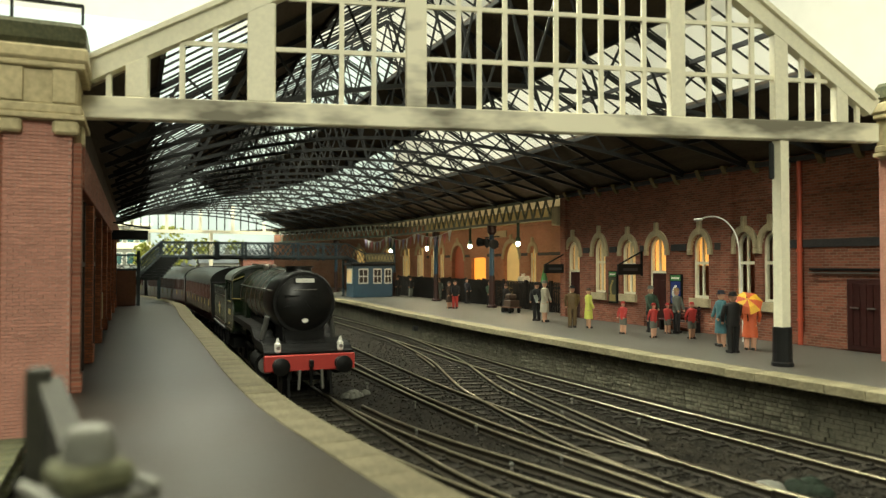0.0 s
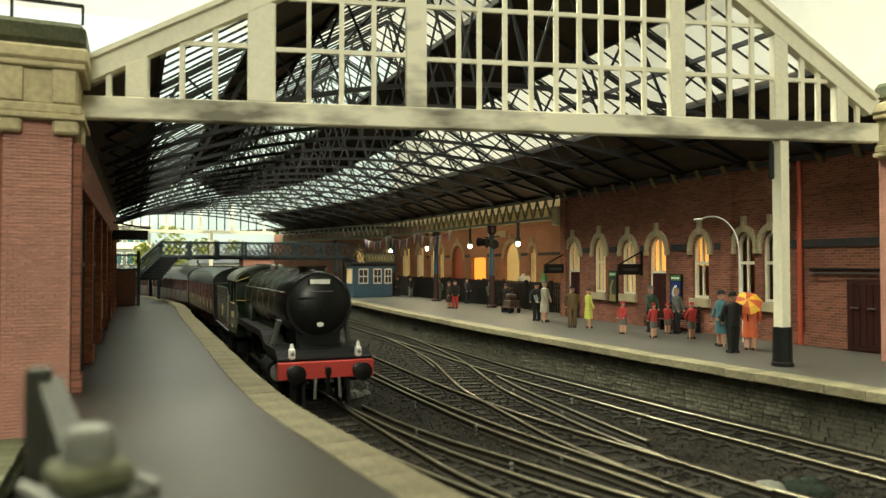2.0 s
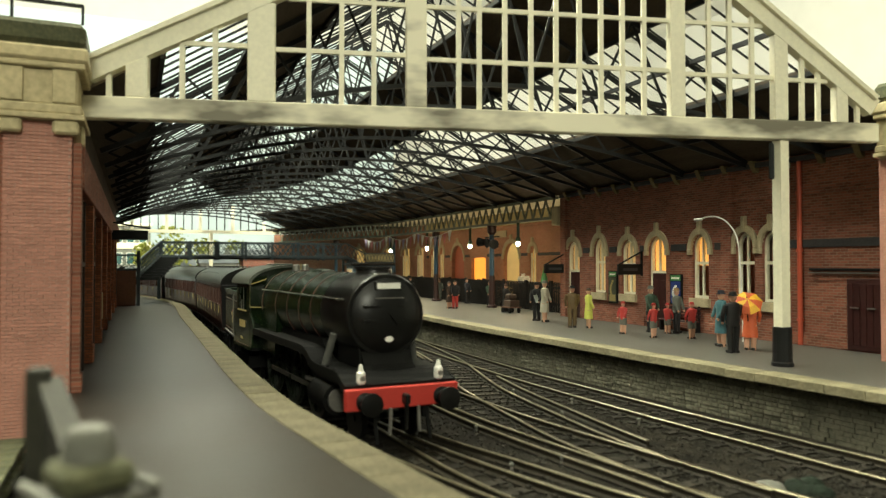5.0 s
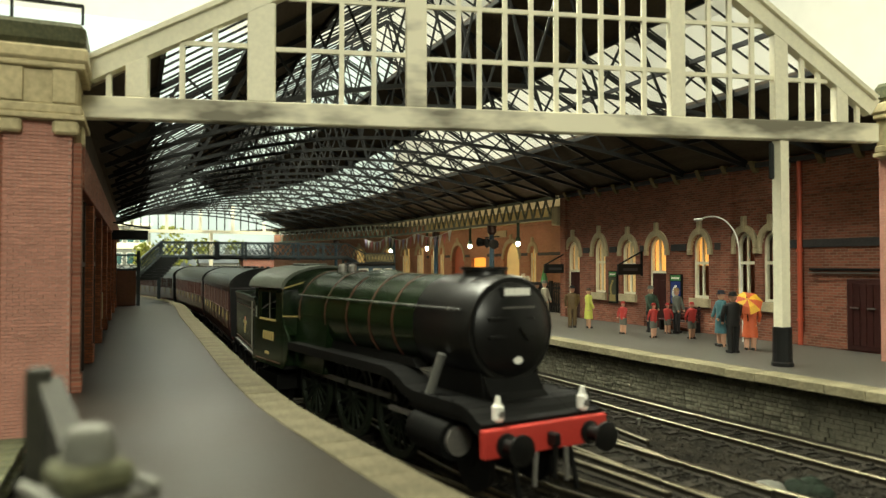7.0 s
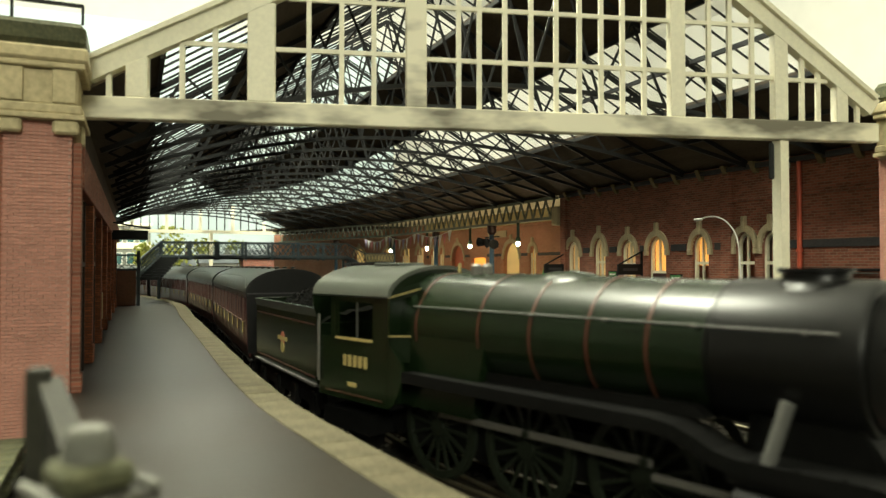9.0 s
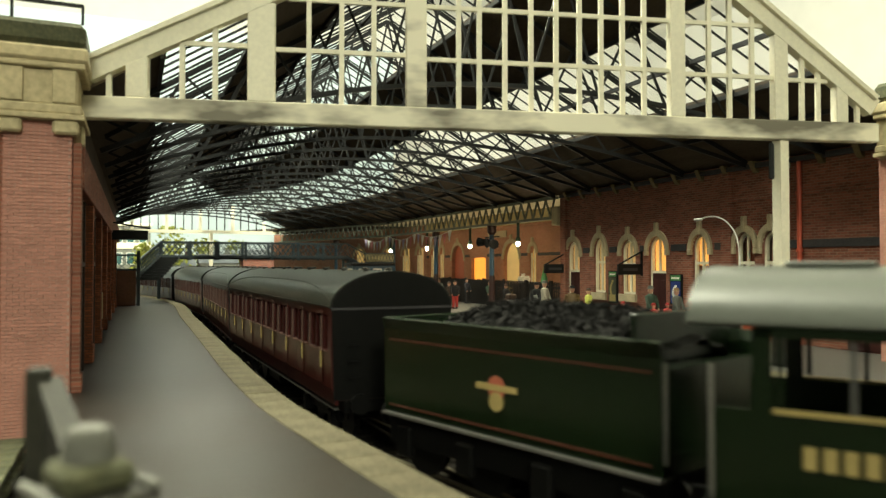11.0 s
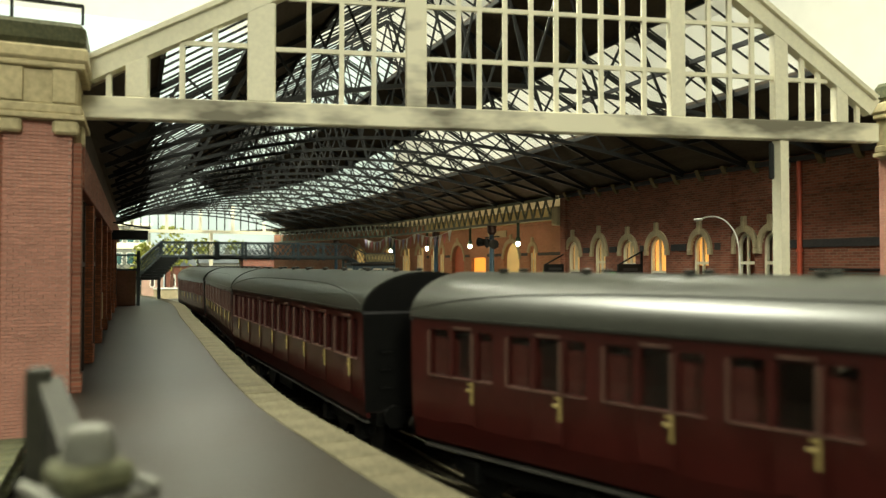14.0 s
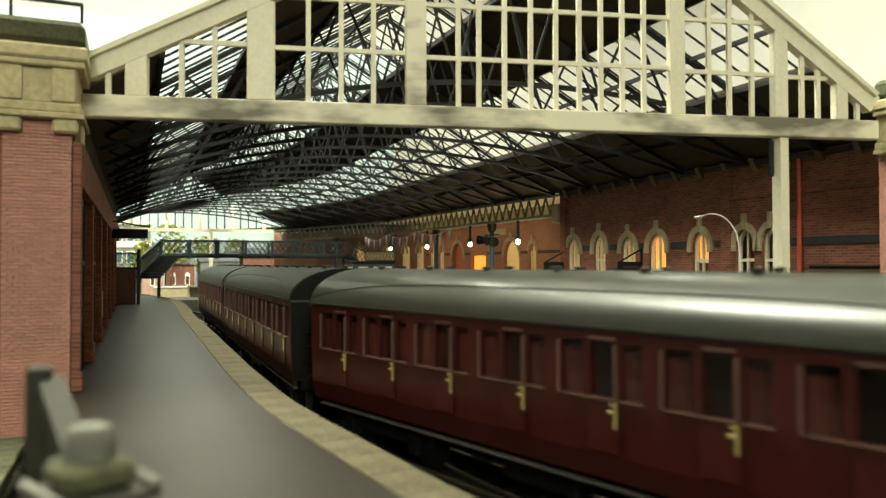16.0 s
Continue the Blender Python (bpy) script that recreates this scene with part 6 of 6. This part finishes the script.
def far_end():
    t = thing("end_screen", "white-framed glazed screen across the far end of the shed", "screen", kind="structure")
    Y = 85.0
    x0, x1 = bend(-1.2, 84), bend(21.5, 84)
    part("beam", box(B(), x0, Y, 7.45, x1, Y + 0.3, 7.8), CREAM, t)
    for i in range(27):
        x = x0 + (x1 - x0) * i / 26
        w = 0.16 if i % 4 == 0 else 0.05
        xo = x + (bend(0, 55) - bend(0, 84))
        part("mullion", box(B(), x - w, Y, 7.8, x + w, Y + 0.2, min(10.5, roof_h(xo) + 0.2)), CREAM if i % 4 == 0 else IRON, t)
    for i in (1, 4):
        x = x0 + (x1 - x0) * i / 6
        part("post", box(B(), x - 0.2, Y, GROUND, x + 0.2, Y + 0.3, 7.45), CREAM, t)
    # town beyond
    pale = material("backdrop_sky", (0.38, 0.455, 0.48), 0.9, vary=0.08, grain=0.05, fine=0.4, bump=0)
    tagged(part("backdrop", box(B(), -60, 116, GROUND, 40, 117, 40), pale), "pale painted sky board behind the station", "backdrop", kind="structure")
    tagged(part("pavement_2", box(B(), -14, 87, GROUND - 0.1, 26, 114, GROUND + 0.006), LIT_GREY_SURFACE), "grey paved yard beyond the station", "pavement", kind="structure")
    teal_glass = material("teal_window", (0.05, 0.13, 0.13), 0.25, vary=0.2, bump=0)
    slate = material("slate_roof", (0.085, 0.095, 0.105), 0.7, vary=0.25, grain=1, fine=8, bump=0.1)
    grey_stone = material("grey_render", (0.17, 0.175, 0.145), 0.85, vary=0.2, grain=0.5, fine=4, bump=0.1)
    red_far = brickwork("far_red_brick", (0.22, 0.075, 0.05), (0.2, 0.13, 0.1), plane="both")
    # a tall block with rows of windows
    b = thing("office_block", "grey rendered block with rows of teal windows", "building", at=(-7.5, 107, GROUND))
    part("wall", box(B(), 0, 0, 0, 9.5, 5, 9.4), grey_stone, b)
    part("parapet", box(B(), -0.2, -0.2, 9.4, 9.7, 5.2, 9.8, 0.05), CREAM, b)
    part("string_course", box(B(), -0.1, -0.15, 6.3, 9.6, -0.002, 7.1, 0.03), CREAM, b)
    for j in range(3):
        for k in range(6):
            w = part("window", box(B(), 0.5 + k * 1.5, -0.08, 1.3 + j * 2.9, 1.5 + k * 1.5, -0.003, 2.9 + j * 2.9, 0.02), WHITE_PAINT, b)
            part("pane", box(B(), 0.58 + k * 1.5, -0.1, 1.38 + j * 2.9, 1.42 + k * 1.5, -0.081, 2.82 + j * 2.9), teal_glass, w)
    # a lower block behind, with a long slate roof
    for x, y, w, h, m, rh, lab in ((8.4, 106, 5.0, 4.4, grey_stone, 1.3, "grey rendered house with a slate roof"), (3.9, 104, 3.6, 4.0, red_far, 1.3, "red brick hall with white arched windows"),
                                   (14.2, 106, 6.0, 5.0, red_far, 1.4, "red brick house with a slate roof"), (0.9, 103, 2.6, 2.9, PINK_STONE, 0.8, "small pinkish stone lodge")):
        b = thing("town_house", lab, "house", "houses beyond", at=(x, y, GROUND))
        part("wall", box(B(), 0, 0, 0, w, 4.5, h), m, b)
        rf = B()
        prism(rf, [(-0.25, h), (4.75, h), (2.25, h + rh)], -0.2, w + 0.2, m=pose(w, 0, 0, 0, 0, 90))
        roof_b = part("roof", rf, slate, b, "slate roof")
        part("chimney", box(B(), w * 0.7, 2.0, h + rh * 0.4, w * 0.7 + 0.7, 2.6, h + rh + 0.7, 0.03), m, roof_b)
        n = max(1, int(w / 1.35))
        for k in range(n):
            xc = (k + 0.5) * w / n
            o = [(xc + yy, z) for yy, z in [(-0.3, 1.2), (0.3, 1.2)] + arc(0.6, min(h - 0.8, 2.6), min(h - 0.5, 2.95), 6)]
            win = part("window", prism(B(), o, -0.06, 0.02), WHITE_PAINT, b, "white arched window")
            part("pane", box(B(), xc - 0.2, -0.075, 1.3, xc + 0.2, -0.0605, 2.4), DARK_INSIDE, win)
    t = thing("low_wall", "low pale wall edging the yard", "wall", kind="structure")
    part("wall_body", box(B(), 2.2, 95, GROUND, 8.5, 95.4, 0.95, 0.02), STONE_TRIM, t)
    part("coping", box(B(), 2.1, 94.9, 0.951, 8.6, 95.5, 1.15, 0.03), WHITE_PAINT, t)
    for x, y, h in ((4.6, 104, 9.2), (9.5, 110.5, 8.0), (13.8, 110.6, 7.6), (1.2, 105, 7.0)):
        tr = thing("tree", "small yellow-green model tree", "tree", "trees beyond", at=(x, y, GROUND))
        part("trunk", tube(B(), (0, 0, 0), (0.2, 0, h * 0.6), 0.25, 0.1, 7), DOOR_BROWN, tr)
        bm = B()
        for k in range(260):
            a, r, z = random.uniform(0, 6.3), random.uniform(0, 1) ** 0.6 * h * 0.3, random.uniform(0.4, 1.0) * h
            c = Vector((r * math.cos(a) * (1.2 - z / h * 0.6), r * math.sin(a), z))
            v = [bm.verts.new(c + Vector((random.gauss(0, 0.22), random.gauss(0, 0.22), random.gauss(0, 0.22)))) for _ in range(4)]
            for f in ((0, 1, 2), (0, 2, 3), (0, 3, 1), (1, 3, 2)):
                bm.faces.new([v[j] for j in f])
        part("crown", bm, FOLIAGE, tr)


far_end()


# ---- the near left corner ----
def near_corner():
    t = thing("gate_post", "weathered grey-green post with a mossy square cap", "post", at=(-0.24, 4.9, PLAT, 24))
    part("shaft", box(B(), -0.17, -0.17, 0, 0.17, 0.17, 1.36, 0.03), GREEN_POST, t)
    part("cap", box(B(), -0.31, -0.31, 1.36, 0.31, 0.31, 1.42, 0.02), GREEN_POST, t)
    for k in (-1, 1):
        part("cap_rim", box(B(), k * 0.28 - 0.035, -0.31, 1.421, k * 0.28 + 0.035, 0.31, 1.47, 0.015), LICHEN, t, "pale worn rim")
    part("cap_block", box(B(), -0.21, -0.21, 1.42, 0.21, 0.21, 1.60, 0.05), MOSS_STONE, t, "mossy green block")
    part("finial", lathe(B(), [(0.16, 1.60), (0.155, 1.65), (0.145, 1.70), (0.14, 1.74), (0.11, 1.79), (0.04, 1.81)], 14), LICHEN, t, "pale grey rounded finial", smooth=True)
    f = thing("boarded_fence", "short weathered grey-green boarded fence", "fence")
    a, b = Vector((-0.25, 5.0, 0)), Vector((-0.62, 6.6, 0))
    n = 8
    for i in range(n):
        p, q = a.lerp(b, i / n), a.lerp(b, (i + 0.96) / n)
        top = PLAT + 1.35 + 0.45 * (i / n)
        bm = B()
        bar(bm, p + Vector((0, 0, (top + PLAT) / 2)), q + Vector((0, 0, (top + PLAT) / 2 + 0.02)), 0.09, top - PLAT)
        part("board", bm, GREEN_POST, f)
    part("capping", bar(B(), a + Vector((0, 0, PLAT + 1.38)), b + Vector((0, 0, PLAT + 1.83)), 0.18, 0.1), GREEN_POST, f)
    part("end_post", box(B(), -0.78, 6.5, PLAT, -0.6, 6.7, PLAT + 1.95, 0.02), GREEN_POST, f)
    w = thing("low_stone_wall", "low mossy stone wall beside the platform", "wall", kind="structure")
    me = mesh_of(box(B(), -0.3, -0.22, 0, 0.3, 0.22, 0.15, 0.02), "stone", MOSS_STONE)
    for j in range(4):
        for i in range(12):
            same("stone", me, w, -2.35 + random.uniform(-0.02, 0.02) + (0.08 if j % 2 else 0), 11.6 + i * 0.47 + (0.2 if j % 2 else 0), GROUND + j * 0.155)


near_corner()
# ---- painted model figures ----
PAINTS = {}


def paint(name, c):
    if name not in PAINTS:
        PAINTS[name] = material(name + "_figure_paint", c, 0.6, vary=0.15, grain=4, fine=20, bump=0.1)
    return PAINTS[name]


def figurine(label, x, y, rz, h, coat, legs, hat=None, skirt=False, shorts=False, lean=0.0, arm=0.2):
    """One plain moulded figure: 0 coat, 1 legs, 2 flesh, 3 hat."""
    bm = B()
    k = h / 1.75
    for s in (-1, 1):
        tube(bm, (s * 0.10, 0.02 * s, 0), (s * 0.11, 0, 0.82), 0.075, 0.11, 8, 2 if (skirt or shorts) else 1)
        box(bm, s * 0.10 - 0.06, -0.17, 0, s * 0.10 + 0.06, 0.1, 0.09, 0.02, 4)
    if shorts:
        for s in (-1, 1):
            tube(bm, (s * 0.11, 0, 0.5), (s * 0.10, 0, 0.86), 0.12, 0.13, 8, 1)
    if skirt:
        lathe(bm, [(0.25, 0.42), (0.22, 0.8), (0.18, 1.0)], 10, 0, scale=(1, 0.8))
    lathe(bm, [(0.17, 0.78), (0.2, 0.95), (0.19, 1.1), (0.235, 1.35), (0.20, 1.44), (0.07, 1.50)], 12, 0, scale=(1.05, 0.72))
    for s in (-1, 1):
        tube(bm, (s * 0.24, 0, 1.40), (s * 0.28, -arm * 0.5, 1.12), 0.075, 0.065, 8, 0)
        tube(bm, (s * 0.28, -arm * 0.5, 1.12), (s * 0.22, -arm, 0.92), 0.06, 0.05, 8, 0)
        lathe(bm, [(0.02, -0.05), (0.05, 0), (0.02, 0.05)], 6, 2, centre=(s * 0.22, -arm, 0.88))
    lathe(bm, [(0.05, 1.46), (0.06, 1.52), (0.10, 1.58), (0.11, 1.65), (0.09, 1.72), (0.03, 1.76)], 10, 2)
    if hat:
        lathe(bm, [(0.15, 1.68), (0.15, 1.70), (0.11, 1.71), (0.10, 1.79), (0.04, 1.81)], 10, 3)
    else:
        lathe(bm, [(0.115, 1.66), (0.11, 1.73), (0.05, 1.785)], 10, 3)
    bmesh.ops.transform(bm, matrix=Matrix.Scale(k, 4), verts=bm.verts[:])
    ob = part("figurine", bm, [coat, legs, SKIN, hat or paint("brown_hair", (0.08, 0.04, 0.02)), paint("shoe", (0.012, 0.011, 0.01))], smooth=True)
    put(ob, x, y, PLAT, rz)
    return tagged(ob, label, "figurine", "platform figurines")


khaki, navy, pale, lemon = paint("khaki", (0.12, 0.075, 0.03)), paint("navy", (0.02, 0.022, 0.035)), paint("stone", (0.45, 0.42, 0.33)), paint("lemon", (0.60, 0.62, 0.12))
scarlet, grey, teal, charcoal = paint("scarlet", (0.42, 0.035, 0.03)), paint("grey", (0.13, 0.14, 0.12)), paint("teal", (0.05, 0.15, 0.18)), paint("charcoal", (0.010, 0.010, 0.011))
green, brown, vermilion, tan = paint("green", (0.04, 0.08, 0.05)), paint("brown", (0.06, 0.032, 0.019)), paint("vermilion", (0.55, 0.10, 0.03)), paint("tan", (0.3, 0.19, 0.08))
for row in (
        ("khaki uniformed model figure with dark cap", 17.83, 27.46, 160, 1.8, khaki, khaki, charcoal),
        ("model figure in a lemon yellow dress", 18.33, 26.94, 60, 1.72, lemon, lemon, None, True),
        ("model figure in a pale raincoat", 18.36, 30.7, 40, 1.95, pale, charcoal, grey, True),
        ("dark suited model figure holding a newspaper", 18.37, 31.47, -60, 1.85, charcoal, charcoal, charcoal),
        ("dark suited model figure beside luggage", 20.2, 38.2, 20, 1.6, charcoal, charcoal, None),
        ("dark model figure reading on the platform", 21.6, 43.1, 0, 1.65, green, charcoal, None),
        ("dark model figure standing by the fence", 22.0, 47.6, 30, 1.75, navy, charcoal, None),
        ("brown-coated model figure on the platform", 18.47, 42.61, 20, 1.66, brown, brown, None, True),
        ("model figure in red skirt and dark top", 18.74, 42.3, -20, 1.73, charcoal, scarlet, None),
        ("grey model figure by the column", 21.7, 52.0, 10, 1.65, grey, grey, None),
        ("small red-jacketed boy model figure", 18.11, 24.2, -80, 1.27, scarlet, grey, scarlet, False, True),
        ("small red-jacketed boy model figure with satchel", 18.2, 22.44, 190, 1.28, scarlet, grey, scarlet, False, True),
        ("green-coated model figure with pale scarf", 19.6, 24.35, 10, 1.85, green, charcoal, grey),
        ("small red-jacketed boy model figure", 19.75, 23.5, 100, 1.2, scarlet, grey, scarlet, False, True),
        ("grey-coated model figure in a tan hat", 20.3, 23.6, 20, 1.78, grey, charcoal, tan),
        ("small red-jacketed boy model figure", 19.24, 21.54, 180, 1.34, scarlet, grey, scarlet, False, True),
        ("model figure in a teal coat and blue hat", 18.43, 19.21, 250, 1.85, teal, teal, navy, True),
        ("model figure in a dark suit seen from behind", 17.36, 17.59, 170, 1.87, charcoal, charcoal, charcoal),
        ("model figure in an orange-red dress", 18.44, 17.96, 120, 1.75, vermilion, vermilion, None, True),
        ("dark model figure by the kiosk", 21.4, 60.8, 0, 1.7, charcoal, charcoal, None),
        ("dark model figure by the kiosk", 21.9, 58.9, 0, 1.65, charcoal, grey, None)):
    figurine(*row)


def umbrella():
    t = thing("umbrella", "open umbrella with yellow and orange panels", "umbrella", at=(18.1, 17.75, PLAT))
    part("shaft", bar(B(), (0.15, 0.1, 0.95), (-0.18, -0.17, 1.75), 0.03), BLACK, t)
    yel = paint("yellow", (0.75, 0.42, 0.03))
    for i in range(8):
        bm = B()
        a0, a1 = 2 * math.pi * i / 8, 2 * math.pi * (i + 1) / 8
        for r0, z0, r1, z1 in ((0.02, 0.19, 0.27, 0.13), (0.27, 0.13, 0.46, 0.0)):
            v = [(r0 * math.cos(a0), r0 * math.sin(a0), z0), (r0 * math.cos(a1), r0 * math.sin(a1), z0), (r1 * math.cos(a1), r1 * math.sin(a1), z1), (r1 * math.cos(a0), r1 * math.sin(a0), z1)]
            for off in (0, -0.015):
                bm.faces.new([bm.verts.new((p[0], p[1], p[2] + off)) for p in v])
        ob = part("canopy_panel", bm, yel if i % 2 else vermilion, t)
        ob.matrix_basis = pose(-0.1 * S, -0.12 * S, 1.55 * S, 35, -38, 0)


umbrella()


def luggage():
    t = thing("luggage_trolley", "brown cases piled on a low hand trolley", "trolley", at=(20.0, 37.2, PLAT))
    part("platform_board", box(B(), -0.35, -0.6, 0.3, 0.35, 0.6, 0.36), DOOR_BROWN, t)
    for a in (-0.4, 0.4):
        for b in (-0.3, 0.3):
            part("wheel", tube(B(), (b - 0.04, a, 0.15), (b + 0.04, a, 0.15), 0.15, n=10), BLACK, t)
    part("suitcase", box(B(), -0.3, -0.5, 0.37, 0.3, 0.35, 0.75, 0.04), brown, t)
    part("bag", box(B(), -0.25, -0.3, 0.76, 0.25, 0.3, 1.1, 0.08), brown, t)


luggage()


def concourse_stall():
    t = thing("counter", "dark wooden counter behind the paling fence", "counter", at=(23.6, 41.9, PLAT))
    part("front", box(B(), -0.3, -1.2, 0, 0.3, 1.2, 1.5, 0.02), DARK_TIMBER, t)
    part("top", box(B(), -0.36, -1.26, 1.501, 0.36, 1.26, 1.56, 0.015), DOOR_BROWN, t)
    for y, h in ((41.5, 0.5), (42.1, 0.62), (42.5, 0.42)):
        u = part("white_urn", lathe(B(), [(0.09, 0), (0.16, 0.12), (0.19, 0.35 * h / 0.5), (0.1, 0.8 * h), (0.13, h)], 12), WHITE_PAINT, smooth=True)
        tagged(put(u, 23.55, y, PLAT + 1.561), "round white urn on the counter", "urn", "urns on the counter")
    t = thing("parasol", "closed green parasol on a thin pole", "parasol", at=(23.0, 38.5, PLAT))
    part("pole", tube(B(), (0, 0, 0), (0, 0, 2.5), 0.03, n=8), DARK_TIMBER, t)
    part("canopy", lathe(B(), [(0.06, 1.2), (0.26, 1.35), (0.2, 1.9), (0.08, 2.4), (0.02, 2.6)], 10), GREEN_SIGN, t, "folded green canopy", smooth=True)
    n = part("newspaper", box(B(), -0.26, -0.02, -0.2, 0.26, 0.02, 0.2, 0.008), paint("newsprint", (0.36, 0.38, 0.37)))
    tagged(put(n, 18.2, 31.18, PLAT + 1.1, 40, -20), "open pale grey newspaper held by a figure", "newspaper")


concourse_stall()
# ---- pieces of the structure ----
def pier_bricks(t, x0, x1, y0, z0, z1):
    """Bricks on the pier's front face in alternate courses."""
    bw, bh = 0.225, 0.075
    full = mesh_of(box(B(), -0.106, 0, 0.004, 0.106, 0.05, bh - 0.006, 0.004), "brick", BRICK_PIECE)
    rest = B()
    n = 0
    rows = int((z1 - z0) / bh)
    for j in range(rows):
        z = z0 + j * bh
        x = x0 + (0.0 if j % 2 else -bw / 2)
        while x < x1 - 0.02:
            a, b = max(x + 0.006, x0), min(x + bw - 0.006, x1)
            if b - a > 0.05:
                dy = random.uniform(-0.006, 0.006)
                if b - a > 0.2 and n < 300 and z > 2.2:
                    same("brick", full, t, (a + b) / 2, y0 - 0.005 + dy, z)
                    n += 1
                else:
                    box(rest, a, y0 - 0.005 + dy, z + 0.004, b, y0 + 0.045, z + bh - 0.006)
            x += bw
    p = part("brick_courses", rest, BRICK_PIECE, t)
    p["kind"] = "stuff"


pier_bricks(PIER_L, -2.55, -1.26, 17.5, GROUND, 7.0)
pier_bricks(PIER_R, 19.75, 21.3, 12.9, PLAT, 7.0)


def side_courses(t, x, out, y0, y1, z0):
    """Brick courses on a side face of a pier that looks along x."""
    bm = B()
    for j in range(int((7.0 - z0) / 0.075)):
        z = z0 + j * 0.075
        y = y0 - (0.1125 if j % 2 else 0)
        while y < y1:
            a, b = max(y + 0.006, y0), min(y + 0.219, y1)
            if b - a > 0.03:
                xo = x + out * random.uniform(-0.004, 0.004)
                box(bm, min(xo, x - out * 0.035), a, z + 0.004, max(xo, x - out * 0.035), b, z + 0.069)
            y += 0.225
    p = part("side_courses", bm, BRICK_PIECE, t)
    p["kind"] = "stuff"


side_courses(PIER_L, -1.26, 1, 17.55, 19.3, GROUND)
side_courses(PIER_R, 19.75, -1, 12.95, 14.4, PLAT)


def face_stones(top, edge, sgn, y0, y1, limit):
    """Squared stones proud of the platform's face."""
    w = Way(edge)
    meshes = [mesh_of(box(B(), -0.06, -l / 2 + 0.012, 0.006, 0.06, l / 2 - 0.012, 0.112, 0.012), "face_stone", STONE_PIECE) for l in (0.24, 0.36, 0.52)]
    n = 0
    rest = B()
    for j in range(10):
        s = random.uniform(0, 0.4)
        while s < w.s[-1] - 0.7:
            k = random.randrange(3)
            l = (0.24, 0.36, 0.52)[k]
            p, a = w.at(s + l / 2), w.turn(s + l / 2)
            if y0 < p.y < y1:
                x, y, z = p.x - sgn * (0.35 + random.uniform(-0.02, 0.02)), p.y, GROUND + j * 0.1165
                if n < limit and 13 < p.y < 26:
                    same("face_stone", meshes[k], top, x, y, z, math.degrees(a) - 90)
                    n += 1
                else:
                    box(rest, -0.06, -l / 2 + 0.012, 0.006, 0.06, l / 2 - 0.012, 0.112, m=pose(x, y, z, 0, 0, math.degrees(a) - 90))
            s += l
    q = part("face_stones", rest, STONE_PIECE, top)
    q["kind"] = "stuff"


face_stones(plat_right, RIGHT_EDGE, -1, 5, 60, 300)
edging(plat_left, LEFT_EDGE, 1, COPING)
edging(plat_right, RIGHT_EDGE, -1, COPING_LIT)
# ---- what moves ----
# the engine's front along the track: seconds, metres of the prototype
RUN = [(0.0, 114.18), (1.5, 115.30), (2.5, 116.35), (3.5, 117.70), (4.2, 118.81), (6.3, 123.22), (7.0, 124.87), (8.0, 127.51), (8.5, 129.16), (9.2, 131.68), (11.3, 141.35), (11.5, 142.36),
       (12.0, 145.17), (12.5, 148.06), (13.0, 151.04), (13.5, 154.08), (14.0, 157.14), (14.5, 160.09), (15.0, 162.88), (15.5, 165.66), (16.0, 168.60)]


def run_at(t):
    """Smooth travel through RUN."""
    n = len(RUN)
    slope = []
    for i in range(n):
        a, b = RUN[max(i - 1, 0)], RUN[min(i + 1, n - 1)]
        slope.append((b[1] - a[1]) / (b[0] - a[0]))
    for i in range(n - 1):
        (a, p), (b, q) = RUN[i], RUN[i + 1]
        if t <= b:
            h = b - a
            u = (t - a) / h
            return (2 * u ** 3 - 3 * u * u + 1) * p + (u ** 3 - 2 * u * u + u) * h * slope[i] + (3 * u * u - 2 * u ** 3) * q + (u ** 3 - u * u) * h * slope[i + 1]
    return RUN[-1][1]


def on_track(front, half, pivot, rear=None):
    """The pose of a vehicle whose middle lies half behind front, carried on a front and a rear pivot."""
    s = front - half
    rear = pivot if rear is None else rear
    a, b = MAIN.at(s + pivot), MAIN.at(s - rear)
    m = b.lerp(a, rear / (pivot + rear))
    return pose(m.x * S, m.y * S, 0, 0, 0, math.degrees(math.atan2(a.y - b.y, a.x - b.x)))


def motions():
    steps = [i * 0.25 for i in range(65)]
    fine = [i * 0.1 for i in range(161)]
    walk(LOCO, [(t, on_track(run_at(t), LOCO_L / 2, 4.75, 2.35)) for t in steps])
    turn = [(t, (run_at(t) - RUN[0][1]) / DRIVE_R) for t in fine]
    for wheel, x in zip(WHEELS, DRIVERS):
        walk(wheel, [(t, pose(x * S, 0, DRIVE_R * S, 0, math.degrees(a), 0)) for t, a in turn])
    for rod, s in RODS:
        walk(rod, [(t, pose((-0.15 + 0.33 * math.cos(a)) * S, s * 0.84 * S, (DRIVE_R - 0.33 * math.sin(a)) * S)) for t, a in turn])
    back = LOCO_L - 0.02
    walk(TENDER, [(t, on_track(run_at(t) - back, TENDER_L / 2, 1.7)) for t in steps])
    back = 20.23
    for c in COACHES:
        walk(c, [(t, on_track(run_at(t) - back, COACH_L / 2, 5.9)) for t in steps])
        back += COACH_L + COACH_GAP


motions()
